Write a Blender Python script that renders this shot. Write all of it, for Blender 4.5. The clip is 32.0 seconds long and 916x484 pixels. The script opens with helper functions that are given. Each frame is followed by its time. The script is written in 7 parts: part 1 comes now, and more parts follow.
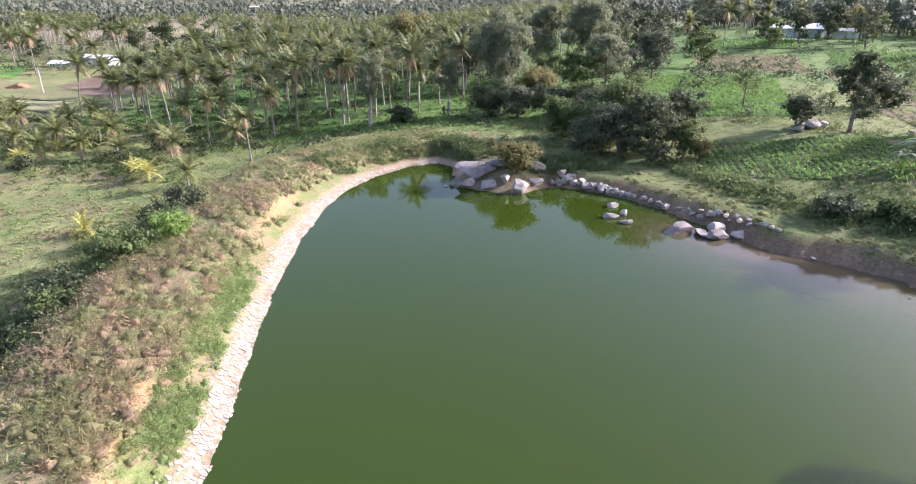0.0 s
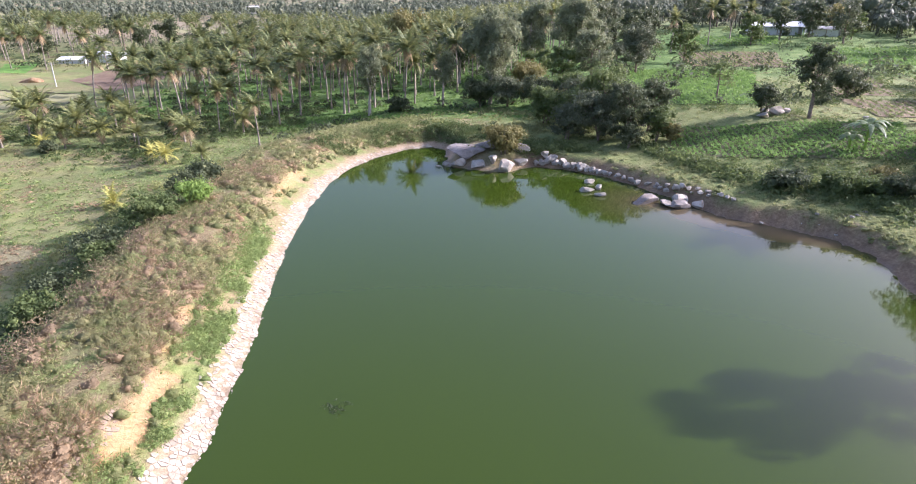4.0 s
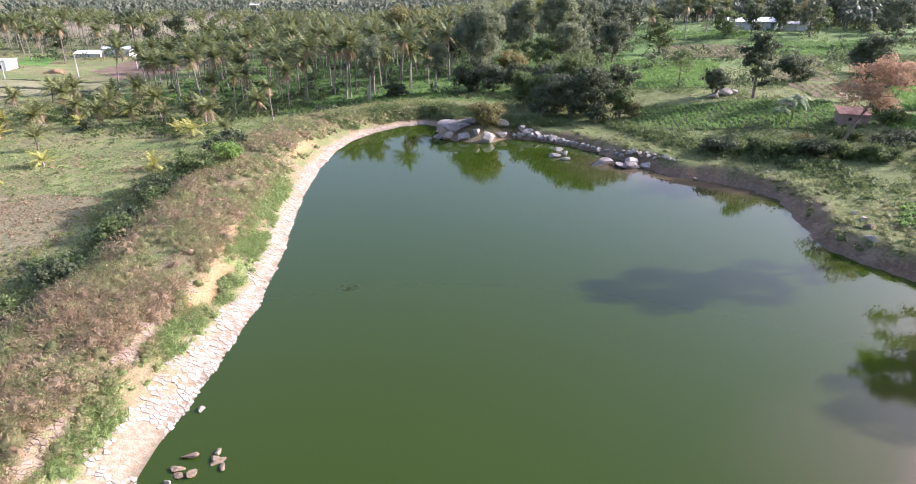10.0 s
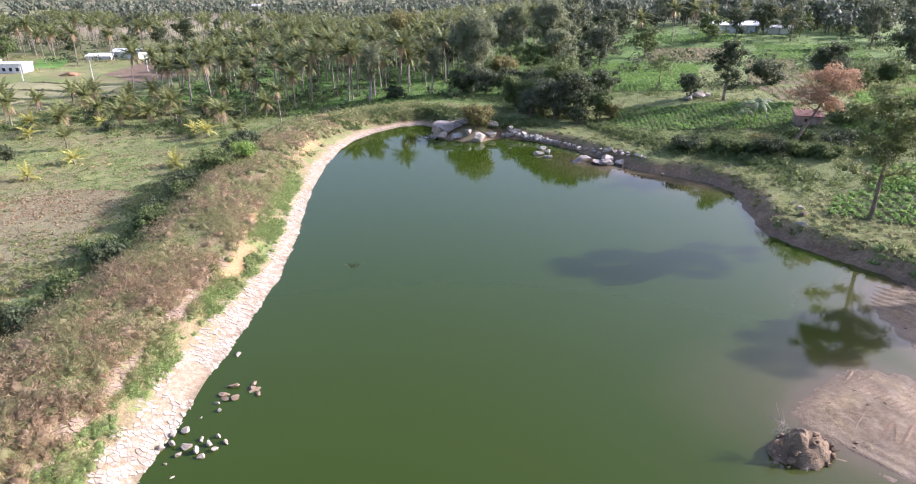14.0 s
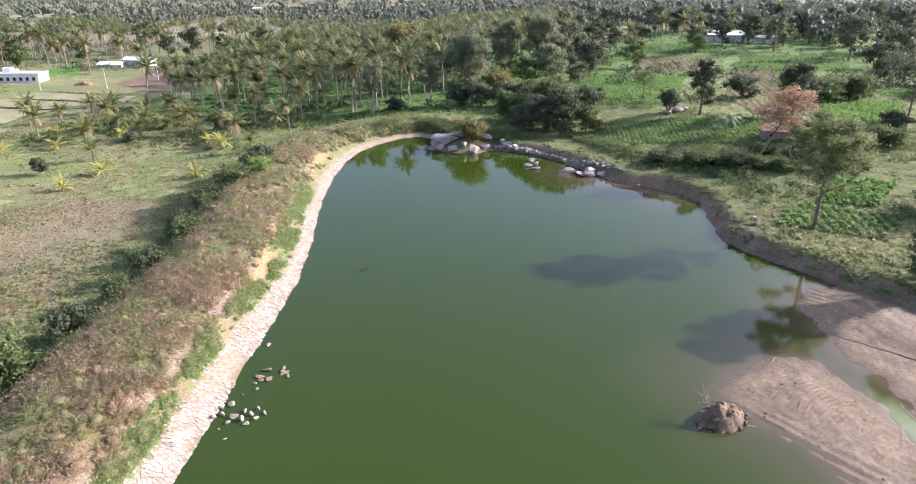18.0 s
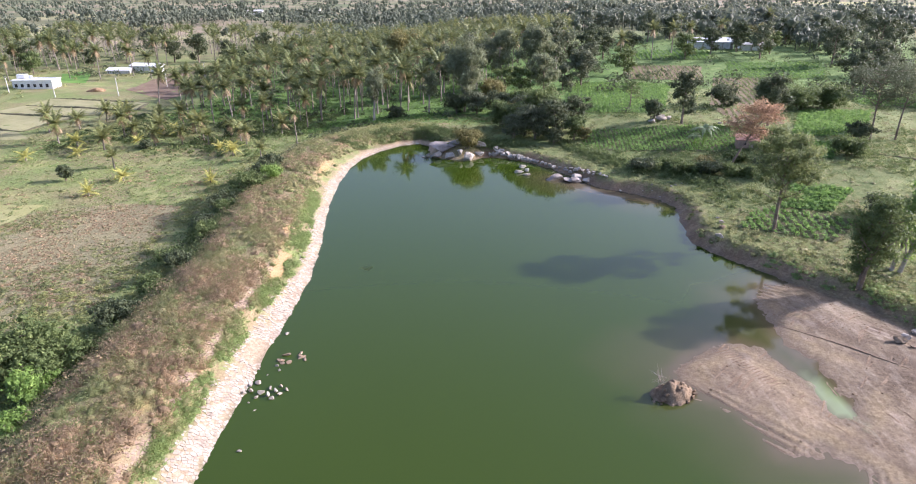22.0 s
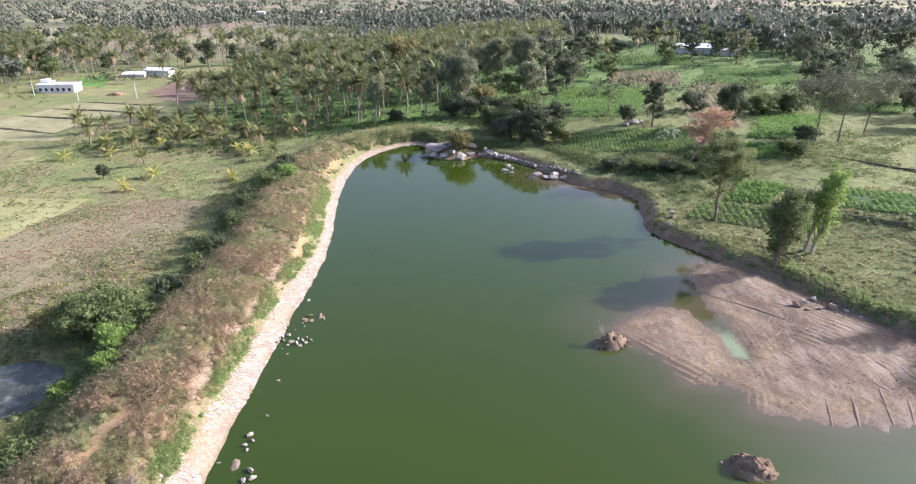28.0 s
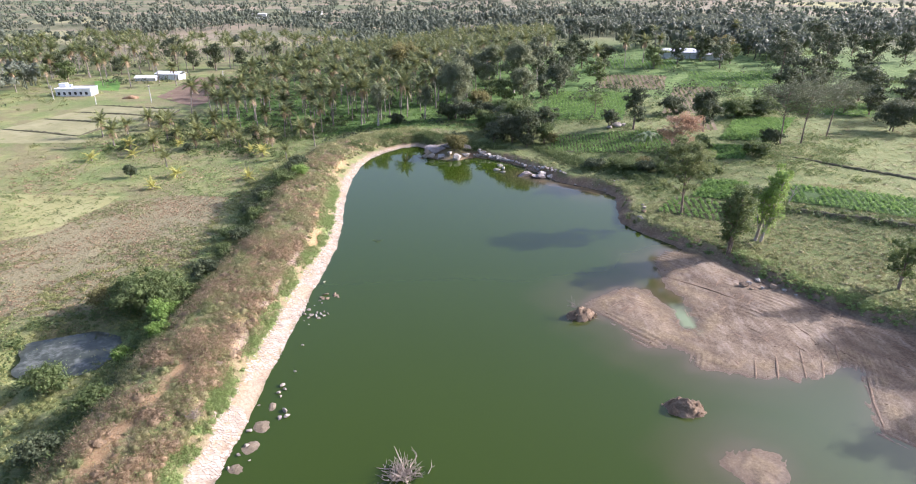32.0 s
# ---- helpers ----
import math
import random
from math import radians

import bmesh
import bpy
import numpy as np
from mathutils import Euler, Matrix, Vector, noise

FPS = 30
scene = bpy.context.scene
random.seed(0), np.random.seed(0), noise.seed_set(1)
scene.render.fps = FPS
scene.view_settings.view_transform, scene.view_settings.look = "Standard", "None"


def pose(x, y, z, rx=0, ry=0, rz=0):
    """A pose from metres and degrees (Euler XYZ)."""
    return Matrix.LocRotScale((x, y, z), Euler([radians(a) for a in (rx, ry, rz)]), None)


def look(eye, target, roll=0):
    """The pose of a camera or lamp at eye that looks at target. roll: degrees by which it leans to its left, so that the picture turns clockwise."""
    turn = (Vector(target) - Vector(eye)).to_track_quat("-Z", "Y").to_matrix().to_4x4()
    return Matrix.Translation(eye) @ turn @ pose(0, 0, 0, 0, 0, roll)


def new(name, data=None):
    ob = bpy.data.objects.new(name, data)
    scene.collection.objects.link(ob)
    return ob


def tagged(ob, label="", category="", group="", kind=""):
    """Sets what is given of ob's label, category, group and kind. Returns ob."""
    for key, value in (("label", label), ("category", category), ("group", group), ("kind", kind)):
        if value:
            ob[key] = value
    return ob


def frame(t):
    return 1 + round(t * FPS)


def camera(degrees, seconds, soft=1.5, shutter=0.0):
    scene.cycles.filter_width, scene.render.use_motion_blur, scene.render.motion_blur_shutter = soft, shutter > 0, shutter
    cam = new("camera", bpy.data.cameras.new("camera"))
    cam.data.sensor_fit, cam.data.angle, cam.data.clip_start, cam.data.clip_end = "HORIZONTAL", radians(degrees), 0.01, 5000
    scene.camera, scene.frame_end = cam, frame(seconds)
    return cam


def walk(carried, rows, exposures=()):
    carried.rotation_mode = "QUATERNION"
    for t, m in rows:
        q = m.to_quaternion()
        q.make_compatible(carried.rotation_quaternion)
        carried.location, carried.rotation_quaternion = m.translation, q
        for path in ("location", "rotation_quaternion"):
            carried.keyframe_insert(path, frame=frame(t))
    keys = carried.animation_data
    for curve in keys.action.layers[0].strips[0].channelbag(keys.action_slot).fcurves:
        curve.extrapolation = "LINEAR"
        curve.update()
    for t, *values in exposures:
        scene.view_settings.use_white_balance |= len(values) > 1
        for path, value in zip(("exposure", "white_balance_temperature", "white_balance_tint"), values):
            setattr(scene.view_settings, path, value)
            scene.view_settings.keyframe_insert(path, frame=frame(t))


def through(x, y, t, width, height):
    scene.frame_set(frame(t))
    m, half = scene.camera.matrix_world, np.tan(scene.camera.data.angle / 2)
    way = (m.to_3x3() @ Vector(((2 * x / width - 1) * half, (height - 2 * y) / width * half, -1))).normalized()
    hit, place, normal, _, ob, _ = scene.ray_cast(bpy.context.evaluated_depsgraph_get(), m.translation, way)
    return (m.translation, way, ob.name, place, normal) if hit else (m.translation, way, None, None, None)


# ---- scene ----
cam = camera(73.0, 32.0, soft=1.0)

# seconds, x, y, z, yaw, pitch, roll
PATH = [
    (0, -1.837, 13.343, 23.075, 0.664, -22.221, 0.167),
    (1, -1.717, 11.077, 23.088, 0.544, -22.212, 0.181),
    (2, -1.522, 9.079, 22.972, 0.496, -22.219, 0.173),
    (3, -1.213, 7.231, 22.779, 0.484, -22.191, 0.180),
    (3.5, -1.040, 6.166, 22.686, 0.496, -22.161, 0.214),
    (5.5, -0.505, 1.817, 22.522, 0.417, -22.193, 0.217),
    (6, -0.321, 0.732, 22.530, 0.423, -22.205, 0.222),
    (7, -0.074, -1.560, 22.432, 0.380, -22.208, 0.247),
    (8, 0.216, -4.169, 22.367, 0.353, -22.227, 0.224),
    (9, 0.504, -7.071, 22.324, 0.315, -22.268, 0.214),
    (10, 0.759, -9.669, 22.274, 0.304, -22.272, 0.228),
    (11, 1.090, -12.236, 22.406, 0.293, -22.298, 0.223),
    (12, 1.422, -14.592, 22.885, 0.305, -22.355, 0.225),
    (13, 1.741, -16.676, 23.678, 0.311, -22.414, 0.203),
    (14, 1.965, -18.609, 24.418, 0.324, -22.372, 0.173),
    (14.5, 2.084, -19.613, 24.924, 0.321, -22.388, 0.181),
    (16.5, 2.380, -23.529, 27.042, 0.299, -22.398, 0.184),
    (17, 2.437, -24.606, 27.643, 0.285, -22.434, 0.179),
    (18, 2.592, -26.744, 28.737, 0.261, -22.450, 0.171),
    (19, 2.760, -28.658, 29.793, 0.262, -22.459, 0.145),
    (20, 2.907, -30.326, 30.667, 0.251, -22.469, 0.155),
    (21, 3.106, -32.107, 31.419, 0.236, -22.497, 0.154),
    (22, 3.253, -34.182, 32.154, 0.226, -22.510, 0.155),
    (23, 3.460, -36.506, 32.940, 0.209, -22.550, 0.142),
    (24, 3.721, -38.990, 33.811, 0.196, -22.605, 0.123),
    (25, 4.003, -41.346, 34.610, 0.217, -22.627, 0.125),
    (25.5, 4.160, -42.512, 35.013, 0.243, -22.645, 0.124),
    (27.5, 4.654, -47.561, 36.262, 0.212, -22.659, 0.148),
    (28, 4.784, -48.818, 36.383, 0.197, -22.665, 0.143),
    (29, 4.966, -51.663, 36.690, 0.184, -22.729, 0.124),
    (30, 5.117, -54.875, 37.182, 0.162, -22.776, 0.114),
    (31, 5.326, -58.010, 38.403, 0.156, -22.780, 0.110),
    (32, 5.519, -60.917, 40.003, 0.131, -22.760, 0.107),
]


def flown(x, y, z, yaw, pitch, roll):
    m = pose(x, y, z, 90 + pitch, 0, yaw)
    return m @ pose(0, 0, 0, 0, 0, roll)


walk(cam, [(r[0], flown(*r[1:])) for r in PATH], [(0, 1.06, 5600, 27.5), (17, 0.94, 5600, 26.5), (32, 0.92, 5600, 25.5)])

# ---- light ----
SUN_AZ, SUN_EL = 75.0, 25.0   # degrees: clockwise from +y, above the horizon
world = bpy.data.worlds.new("sky")
scene.world = world
world.use_nodes = True
wn = world.node_tree.nodes
sky = wn.new("ShaderNodeTexSky")
sky.sky_type = "NISHITA"
sky.sun_disc = False
sky.sun_elevation = radians(SUN_EL)
sky.sun_rotation = radians(SUN_AZ)
sky.air_density, sky.dust_density, sky.ozone_density = 1.2, 4.3, 1.1
wn["Background"].inputs["Strength"].default_value = 0.15
world.node_tree.links.new(sky.outputs[0], wn["Background"].inputs["Color"])
sun_dir = Vector((math.sin(radians(SUN_AZ)) * math.cos(radians(SUN_EL)),
                  math.cos(radians(SUN_AZ)) * math.cos(radians(SUN_EL)), math.sin(radians(SUN_EL))))
sun_data = bpy.data.lights.new("sun", "SUN")
sun_data.energy, sun_data.angle, sun_data.color = 5.0, radians(0.6), (1.0, 0.94, 0.83)
sun = new("sun", sun_data)
sun.matrix_world = look(sun_dir * 300, (0, 0, 0))


# ---- materials ----
def material(name, rough=0.9):
    m = bpy.data.materials.new(name)
    m.use_nodes = True
    nt = m.node_tree
    b = nt.nodes["Principled BSDF"]
    b.inputs["Roughness"].default_value = rough
    b.inputs["Specular IOR Level"].default_value = 0.25
    return m, nt, b


def ramp(nt, fac, stops):
    r = nt.nodes.new("ShaderNodeValToRGB")
    while len(r.color_ramp.elements) < len(stops):
        r.color_ramp.elements.new(0.5)
    for e, (p, c) in zip(r.color_ramp.elements, stops):
        e.position, e.color = p, (*c, 1)
    nt.links.new(fac, r.inputs[0])
    return r.outputs[0]


def coords(nt):
    g = nt.nodes.new("ShaderNodeNewGeometry")
    return g.outputs["Position"]


def noise_tex(nt, scale, detail=4, vec=None, rough=0.6):
    n = nt.nodes.new("ShaderNodeTexNoise")
    n.inputs["Scale"].default_value, n.inputs["Detail"].default_value = scale, detail
    n.inputs["Roughness"].default_value = rough
    nt.links.new(vec if vec is not None else coords(nt), n.inputs["Vector"])
    return n.outputs["Fac"]


def mix(nt, fac, a, b, kind="MIX"):
    n = nt.nodes.new("ShaderNodeMix")
    n.data_type, n.blend_type = "RGBA", kind
    for sock, v in ((n.inputs[0], fac), (n.inputs[6], a), (n.inputs[7], b)):
        if isinstance(v, (int, float)):
            sock.default_value = v
        elif isinstance(v, tuple):
            sock.default_value = (*v, 1)
        else:
            nt.links.new(v, sock)
    return n.outputs[2]


def maths(nt, op, a, b=0.0):
    n = nt.nodes.new("ShaderNodeMath")
    n.operation = op
    for i, v in enumerate((a, b)):
        if isinstance(v, (int, float)):
            n.inputs[i].default_value = v
        else:
            nt.links.new(v, n.inputs[i])
    return n.outputs[0]


def attr(nt, name):
    n = nt.nodes.new("ShaderNodeAttribute")
    n.attribute_name = name
    return n.outputs["Fac"]


def bump(nt, b, height, strength, distance, share=None):
    n = nt.nodes.new("ShaderNodeBump")
    n.inputs["Strength"].default_value, n.inputs["Distance"].default_value = strength, distance
    if share is not None:
        nt.links.new(maths(nt, "MULTIPLY", share, strength), n.inputs["Strength"])
    nt.links.new(height, n.inputs["Height"])
    nt.links.new(n.outputs[0], b.inputs["Normal"])


LEAF = 1.55   # how pale all foliage is


def leaf_material(name, dark, mid, light, through=0.35, patch=0.15, pure=0.8, rough=0.6):
    """Leaves: a hue for each leaf, drifting slowly over the plant, and light that shines through."""
    m, nt, b = material(name, rough)
    dark, mid, light = (tuple(min(0.75, (v * pure + (1 - pure) * sum(c) / 3) * LEAF * k) for v, k in zip(c, (1.07, 1.0, 1.0))) for c in (dark, mid, light))
    g = nt.nodes.new("ShaderNodeNewGeometry")
    f = maths(nt, "ADD", maths(nt, "MULTIPLY", g.outputs["Random Per Island"], 0.5), maths(nt, "MULTIPLY", noise_tex(nt, 3.5, 3, rough=0.8), 0.55))
    c = ramp(nt, f, [(0.1, dark), (0.5, mid), (0.9, light)])
    n = noise_tex(nt, patch, 3)
    info = nt.nodes.new("ShaderNodeObjectInfo")
    c = mix(nt, maths(nt, "MULTIPLY", n, 0.7), c, dark)
    c = mix(nt, maths(nt, "MULTIPLY", info.outputs["Random"], 0.35), c, mid)
    nt.links.new(c, b.inputs["Base Color"])
    bump(nt, b, noise_tex(nt, 4.0, 4, rough=0.7), 0.8, 0.15)
    t = nt.nodes.new("ShaderNodeBsdfTranslucent")
    nt.links.new(mix(nt, 0.5, c, light), t.inputs["Color"])
    s = nt.nodes.new("ShaderNodeMixShader")
    s.inputs[0].default_value = through
    nt.links.new(b.outputs[0], s.inputs[1])
    nt.links.new(t.outputs[0], s.inputs[2])
    nt.links.new(s.outputs[0], nt.nodes["Material Output"].inputs["Surface"])
    return m


def grain_material(name, a, b2, c, scale=2.0, fine=14.0, rough=0.9, relief=0.4, dist=0.05, each=0.0):
    """Soil, stone, bark, plaster: two scales of noise and a fine relief."""
    m, nt, b = material(name, rough)
    n1, n2 = noise_tex(nt, scale, 5), noise_tex(nt, fine, 4)
    col = ramp(nt, maths(nt, "ADD", maths(nt, "MULTIPLY", n1, 0.65), maths(nt, "MULTIPLY", n2, 0.35)),
               [(0.33, a), (0.5, b2), (0.67, c)])
    if each:
        info = nt.nodes.new("ShaderNodeObjectInfo")
        g = nt.nodes.new("ShaderNodeNewGeometry")
        r = maths(nt, "FRACT", maths(nt, "ADD", info.outputs["Random"], g.outputs["Random Per Island"]))
        col = mix(nt, maths(nt, "MULTIPLY", r, each), col, a)
    nt.links.new(col, b.inputs["Base Color"])
    bump(nt, b, n2, relief, dist)
    return m


MAT = {}
MAT["mud"] = grain_material("drying_mud", (0.12, 0.08, 0.05), (0.20, 0.14, 0.09), (0.29, 0.215, 0.145), 0.8, 7.0, relief=0.7, dist=0.08)
MAT["stone"] = grain_material("pale_stone", (0.24, 0.195, 0.15), (0.395, 0.34, 0.275), (0.53, 0.475, 0.405), 1.1, 8.0, each=0.6, relief=0.4, dist=0.03)
MAT["old_stone"] = grain_material("dusty_stone", (0.20, 0.14, 0.10), (0.31, 0.235, 0.175), (0.42, 0.335, 0.26), 1.1, 8.0, each=0.5, relief=0.4, dist=0.04)
MAT["rock"] = grain_material("granite", (0.13, 0.11, 0.10), (0.25, 0.215, 0.195), (0.38, 0.335, 0.305), 0.7, 6.0, relief=0.7, dist=0.1)
MAT["earth"] = grain_material("brown_earth", (0.10, 0.068, 0.042), (0.185, 0.13, 0.082), (0.29, 0.215, 0.145), 0.9, 8.0, relief=0.8, dist=0.12)
MAT["bark"] = grain_material("bark", (0.10, 0.075, 0.055), (0.20, 0.155, 0.12), (0.33, 0.27, 0.22), 1.2, 9.0)
MAT["pale_bark"] = grain_material("pale_bark", (0.22, 0.18, 0.145), (0.38, 0.33, 0.28), (0.55, 0.50, 0.44), 1.0, 6.0)
MAT["palm_bark"] = grain_material("palm_bark", (0.16, 0.13, 0.105), (0.27, 0.23, 0.19), (0.38, 0.33, 0.28), 1.2, 9.0)
MAT["palm"] = leaf_material("palm_leaf", (0.024, 0.042, 0.011), (0.074, 0.106, 0.026), (0.26, 0.275, 0.08), 0.3, rough=0.5)
MAT["half_palm"] = leaf_material("half_grown_palm_leaf", (0.04, 0.062, 0.014), (0.11, 0.14, 0.032), (0.28, 0.29, 0.08), 0.33, rough=0.5)
MAT["dead_palm"] = leaf_material("dry_palm_leaf", (0.13, 0.095, 0.045), (0.23, 0.175, 0.085), (0.36, 0.285, 0.15), 0.3)
MAT["young_palm"] = leaf_material("young_palm_leaf", (0.14, 0.17, 0.025), (0.30, 0.32, 0.05), (0.47, 0.42, 0.08), 0.4)
MAT["dark_leaf"] = leaf_material("dark_leaf", (0.028, 0.043, 0.018), (0.058, 0.081, 0.032), (0.11, 0.14, 0.056), 0.28)
MAT["mid_leaf"] = leaf_material("mid_leaf", (0.04, 0.066, 0.018), (0.085, 0.13, 0.03), (0.16, 0.212, 0.055), 0.36)
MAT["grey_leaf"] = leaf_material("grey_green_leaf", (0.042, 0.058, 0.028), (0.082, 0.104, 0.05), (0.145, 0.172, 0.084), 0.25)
MAT["olive_leaf"] = leaf_material("olive_leaf", (0.07, 0.075, 0.02), (0.14, 0.14, 0.035), (0.24, 0.22, 0.06), 0.35)
MAT["yellow_leaf"] = leaf_material("yellow_green_leaf", (0.055, 0.09, 0.022), (0.11, 0.155, 0.04), (0.22, 0.255, 0.08), 0.4)
MAT["lime_leaf"] = leaf_material("lime_leaf", (0.06, 0.12, 0.015), (0.14, 0.25, 0.03), (0.24, 0.36, 0.06), 0.45)
MAT["red_leaf"] = leaf_material("reddish_leaf", (0.17, 0.10, 0.05), (0.28, 0.175, 0.085), (0.38, 0.265, 0.14), 0.3)
MAT["dry_weed"] = leaf_material("dry_weed", (0.125, 0.095, 0.055), (0.23, 0.178, 0.108), (0.37, 0.30, 0.185), 0.45, 0.4, pure=1.0)
MAT["weed"] = leaf_material("green_weed", (0.09, 0.12, 0.034), (0.165, 0.195, 0.06), (0.26, 0.275, 0.10), 0.5, 0.3)
MAT["brown_shrub"] = leaf_material("brown_shrub", (0.115, 0.09, 0.056), (0.205, 0.163, 0.10), (0.32, 0.262, 0.165), 0.4, 0.4, pure=1.0)
MAT["olive_weed"] = leaf_material("olive_weed", (0.11, 0.122, 0.042), (0.20, 0.205, 0.075), (0.315, 0.30, 0.125), 0.5, 0.3)
MAT["grass"] = leaf_material("grass_blade", (0.10, 0.113, 0.042), (0.185, 0.19, 0.074), (0.29, 0.268, 0.122), 0.35, 0.2)
MAT["lime_weed"] = leaf_material("fresh_weed", (0.085, 0.14, 0.034), (0.155, 0.225, 0.055), (0.245, 0.33, 0.09), 0.45, 0.3)
MAT["yellow_weed"] = leaf_material("yellow_green_weed", (0.10, 0.13, 0.032), (0.19, 0.215, 0.055), (0.30, 0.31, 0.09), 0.45, 0.3)
MAT["crop"] = leaf_material("crop_leaf", (0.06, 0.115, 0.028), (0.105, 0.185, 0.048), (0.175, 0.28, 0.08), 0.45, pure=1.0)
MAT["crop_olive"] = leaf_material("thin_crop_leaf", (0.075, 0.105, 0.03), (0.13, 0.17, 0.05), (0.21, 0.255, 0.085), 0.4)
MAT["brown_rock"] = grain_material("muddy_rock", (0.16, 0.112, 0.07), (0.26, 0.19, 0.125), (0.37, 0.285, 0.195), 1.2, 8.0, relief=0.7, dist=0.08)
MAT["mud_wall"] = grain_material("earth_wall", (0.22, 0.155, 0.12), (0.33, 0.245, 0.195), (0.43, 0.34, 0.28), 0.9, 7.0)
MAT["straw_brown"] = grain_material("old_straw", (0.20, 0.125, 0.07), (0.31, 0.205, 0.12), (0.43, 0.30, 0.18), 1.2, 10.0, relief=0.9)
MAT["euca_leaf"] = leaf_material("slim_eucalyptus_leaf", (0.07, 0.095, 0.045), (0.14, 0.172, 0.085), (0.235, 0.27, 0.135), 0.4)
# leaves of the far woods: distance haze is put into these paler, greyer greens
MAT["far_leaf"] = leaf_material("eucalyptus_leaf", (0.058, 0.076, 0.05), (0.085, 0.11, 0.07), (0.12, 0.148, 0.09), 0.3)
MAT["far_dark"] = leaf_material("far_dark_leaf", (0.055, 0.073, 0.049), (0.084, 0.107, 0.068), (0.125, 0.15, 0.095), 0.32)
MAT["silt"] = grain_material("grey_silt", (0.12, 0.092, 0.06), (0.19, 0.15, 0.10), (0.27, 0.22, 0.155), 1.3, 6.0, relief=0.9, dist=0.08)
MAT["white"] = grain_material("whitewash", (0.55, 0.55, 0.54), (0.72, 0.73, 0.74), (0.80, 0.81, 0.82), 0.8, 6.0, relief=0.1)
MAT["tile"] = grain_material("clay_tile", (0.20, 0.10, 0.07), (0.33, 0.18, 0.13), (0.45, 0.28, 0.21), 1.5, 8.0)
MAT["straw"] = grain_material("straw", (0.27, 0.17, 0.09), (0.40, 0.27, 0.15), (0.52, 0.38, 0.22), 1.5, 10.0, relief=0.8)
MAT["glass"] = grain_material("dark_opening", (0.02, 0.02, 0.022), (0.035, 0.035, 0.04), (0.05, 0.05, 0.055), 1.0, 5.0, rough=0.3)
MAT["wood"] = grain_material("dry_wood", (0.18, 0.145, 0.115), (0.32, 0.265, 0.215), (0.48, 0.41, 0.35), 1.5, 12.0)
MAT["concrete"] = grain_material("concrete", (0.38, 0.36, 0.33), (0.52, 0.50, 0.47), (0.62, 0.60, 0.57), 1.0, 8.0)


# ---- mesh helpers ----
def mesh_of(name, V, F, mat, smooth=False):
    """A mesh from arrays of corners and of faces that all have as many corners."""
    V, F = np.asarray(V, np.float32), np.asarray(F, np.int32)
    me = bpy.data.meshes.new(name)
    me.vertices.add(len(V))
    me.vertices.foreach_set("co", V.ravel())
    k = F.shape[1]
    me.loops.add(F.size)
    me.loops.foreach_set("vertex_index", F.ravel())
    me.polygons.add(len(F))
    me.polygons.foreach_set("loop_start", np.arange(0, F.size, k, dtype=np.int32))
    me.polygons.foreach_set("use_smooth", np.full(len(F), smooth))
    me.update(calc_edges=True)
    me.validate()
    if mat is not None:
        me.materials.append(mat)
    return me


def part(name, me, parent, label="", at=None):
    ob = new(name, me)
    ob.parent = parent
    if at is not None:
        ob.matrix_basis = at
    if label:
        ob["label"] = label
    return ob


def join(pieces):
    """Several (V, F) into one."""
    Vs, Fs, n = [], [], 0
    for V, F in pieces:
        V, F = np.asarray(V, float).reshape(-1, 3), np.asarray(F, int)
        Vs.append(V)
        Fs.append(F + n)
        n += len(V)
    return np.concatenate(Vs), np.concatenate(Fs)


def tube(pts, radii, sides=6):
    """A tapered tube of quads along points, closed at its end by narrowing."""
    pts, radii = np.asarray(pts, float), np.asarray(radii, float)
    d = np.gradient(pts, axis=0)
    d /= np.linalg.norm(d, axis=1)[:, None] + 1e-9
    ref = np.where(np.abs(d[:, 2:3]) > 0.9, [[1.0, 0, 0]], [[0, 0, 1.0]])
    u = np.cross(d, ref)
    u /= np.linalg.norm(u, axis=1)[:, None]
    v = np.cross(d, u)
    a = np.linspace(0, 2 * np.pi, sides, endpoint=False)
    V = pts[:, None] + radii[:, None, None] * (u[:, None] * np.cos(a)[None, :, None] + v[:, None] * np.sin(a)[None, :, None])
    F = []
    for i in range(len(pts) - 1):
        for j in range(sides):
            k = (j + 1) % sides
            F.append((i * sides + j, i * sides + k, (i + 1) * sides + k, (i + 1) * sides + j))
    return V.reshape(-1, 3), F


def box(x0, x1, y0, y1, z0, z1):
    V = [(x, y, z) for z in (z0, z1) for y in (y0, y1) for x in (x0, x1)]
    return V, [(0, 2, 3, 1), (4, 5, 7, 6), (0, 1, 5, 4), (2, 6, 7, 3), (0, 4, 6, 2), (1, 3, 7, 5)]


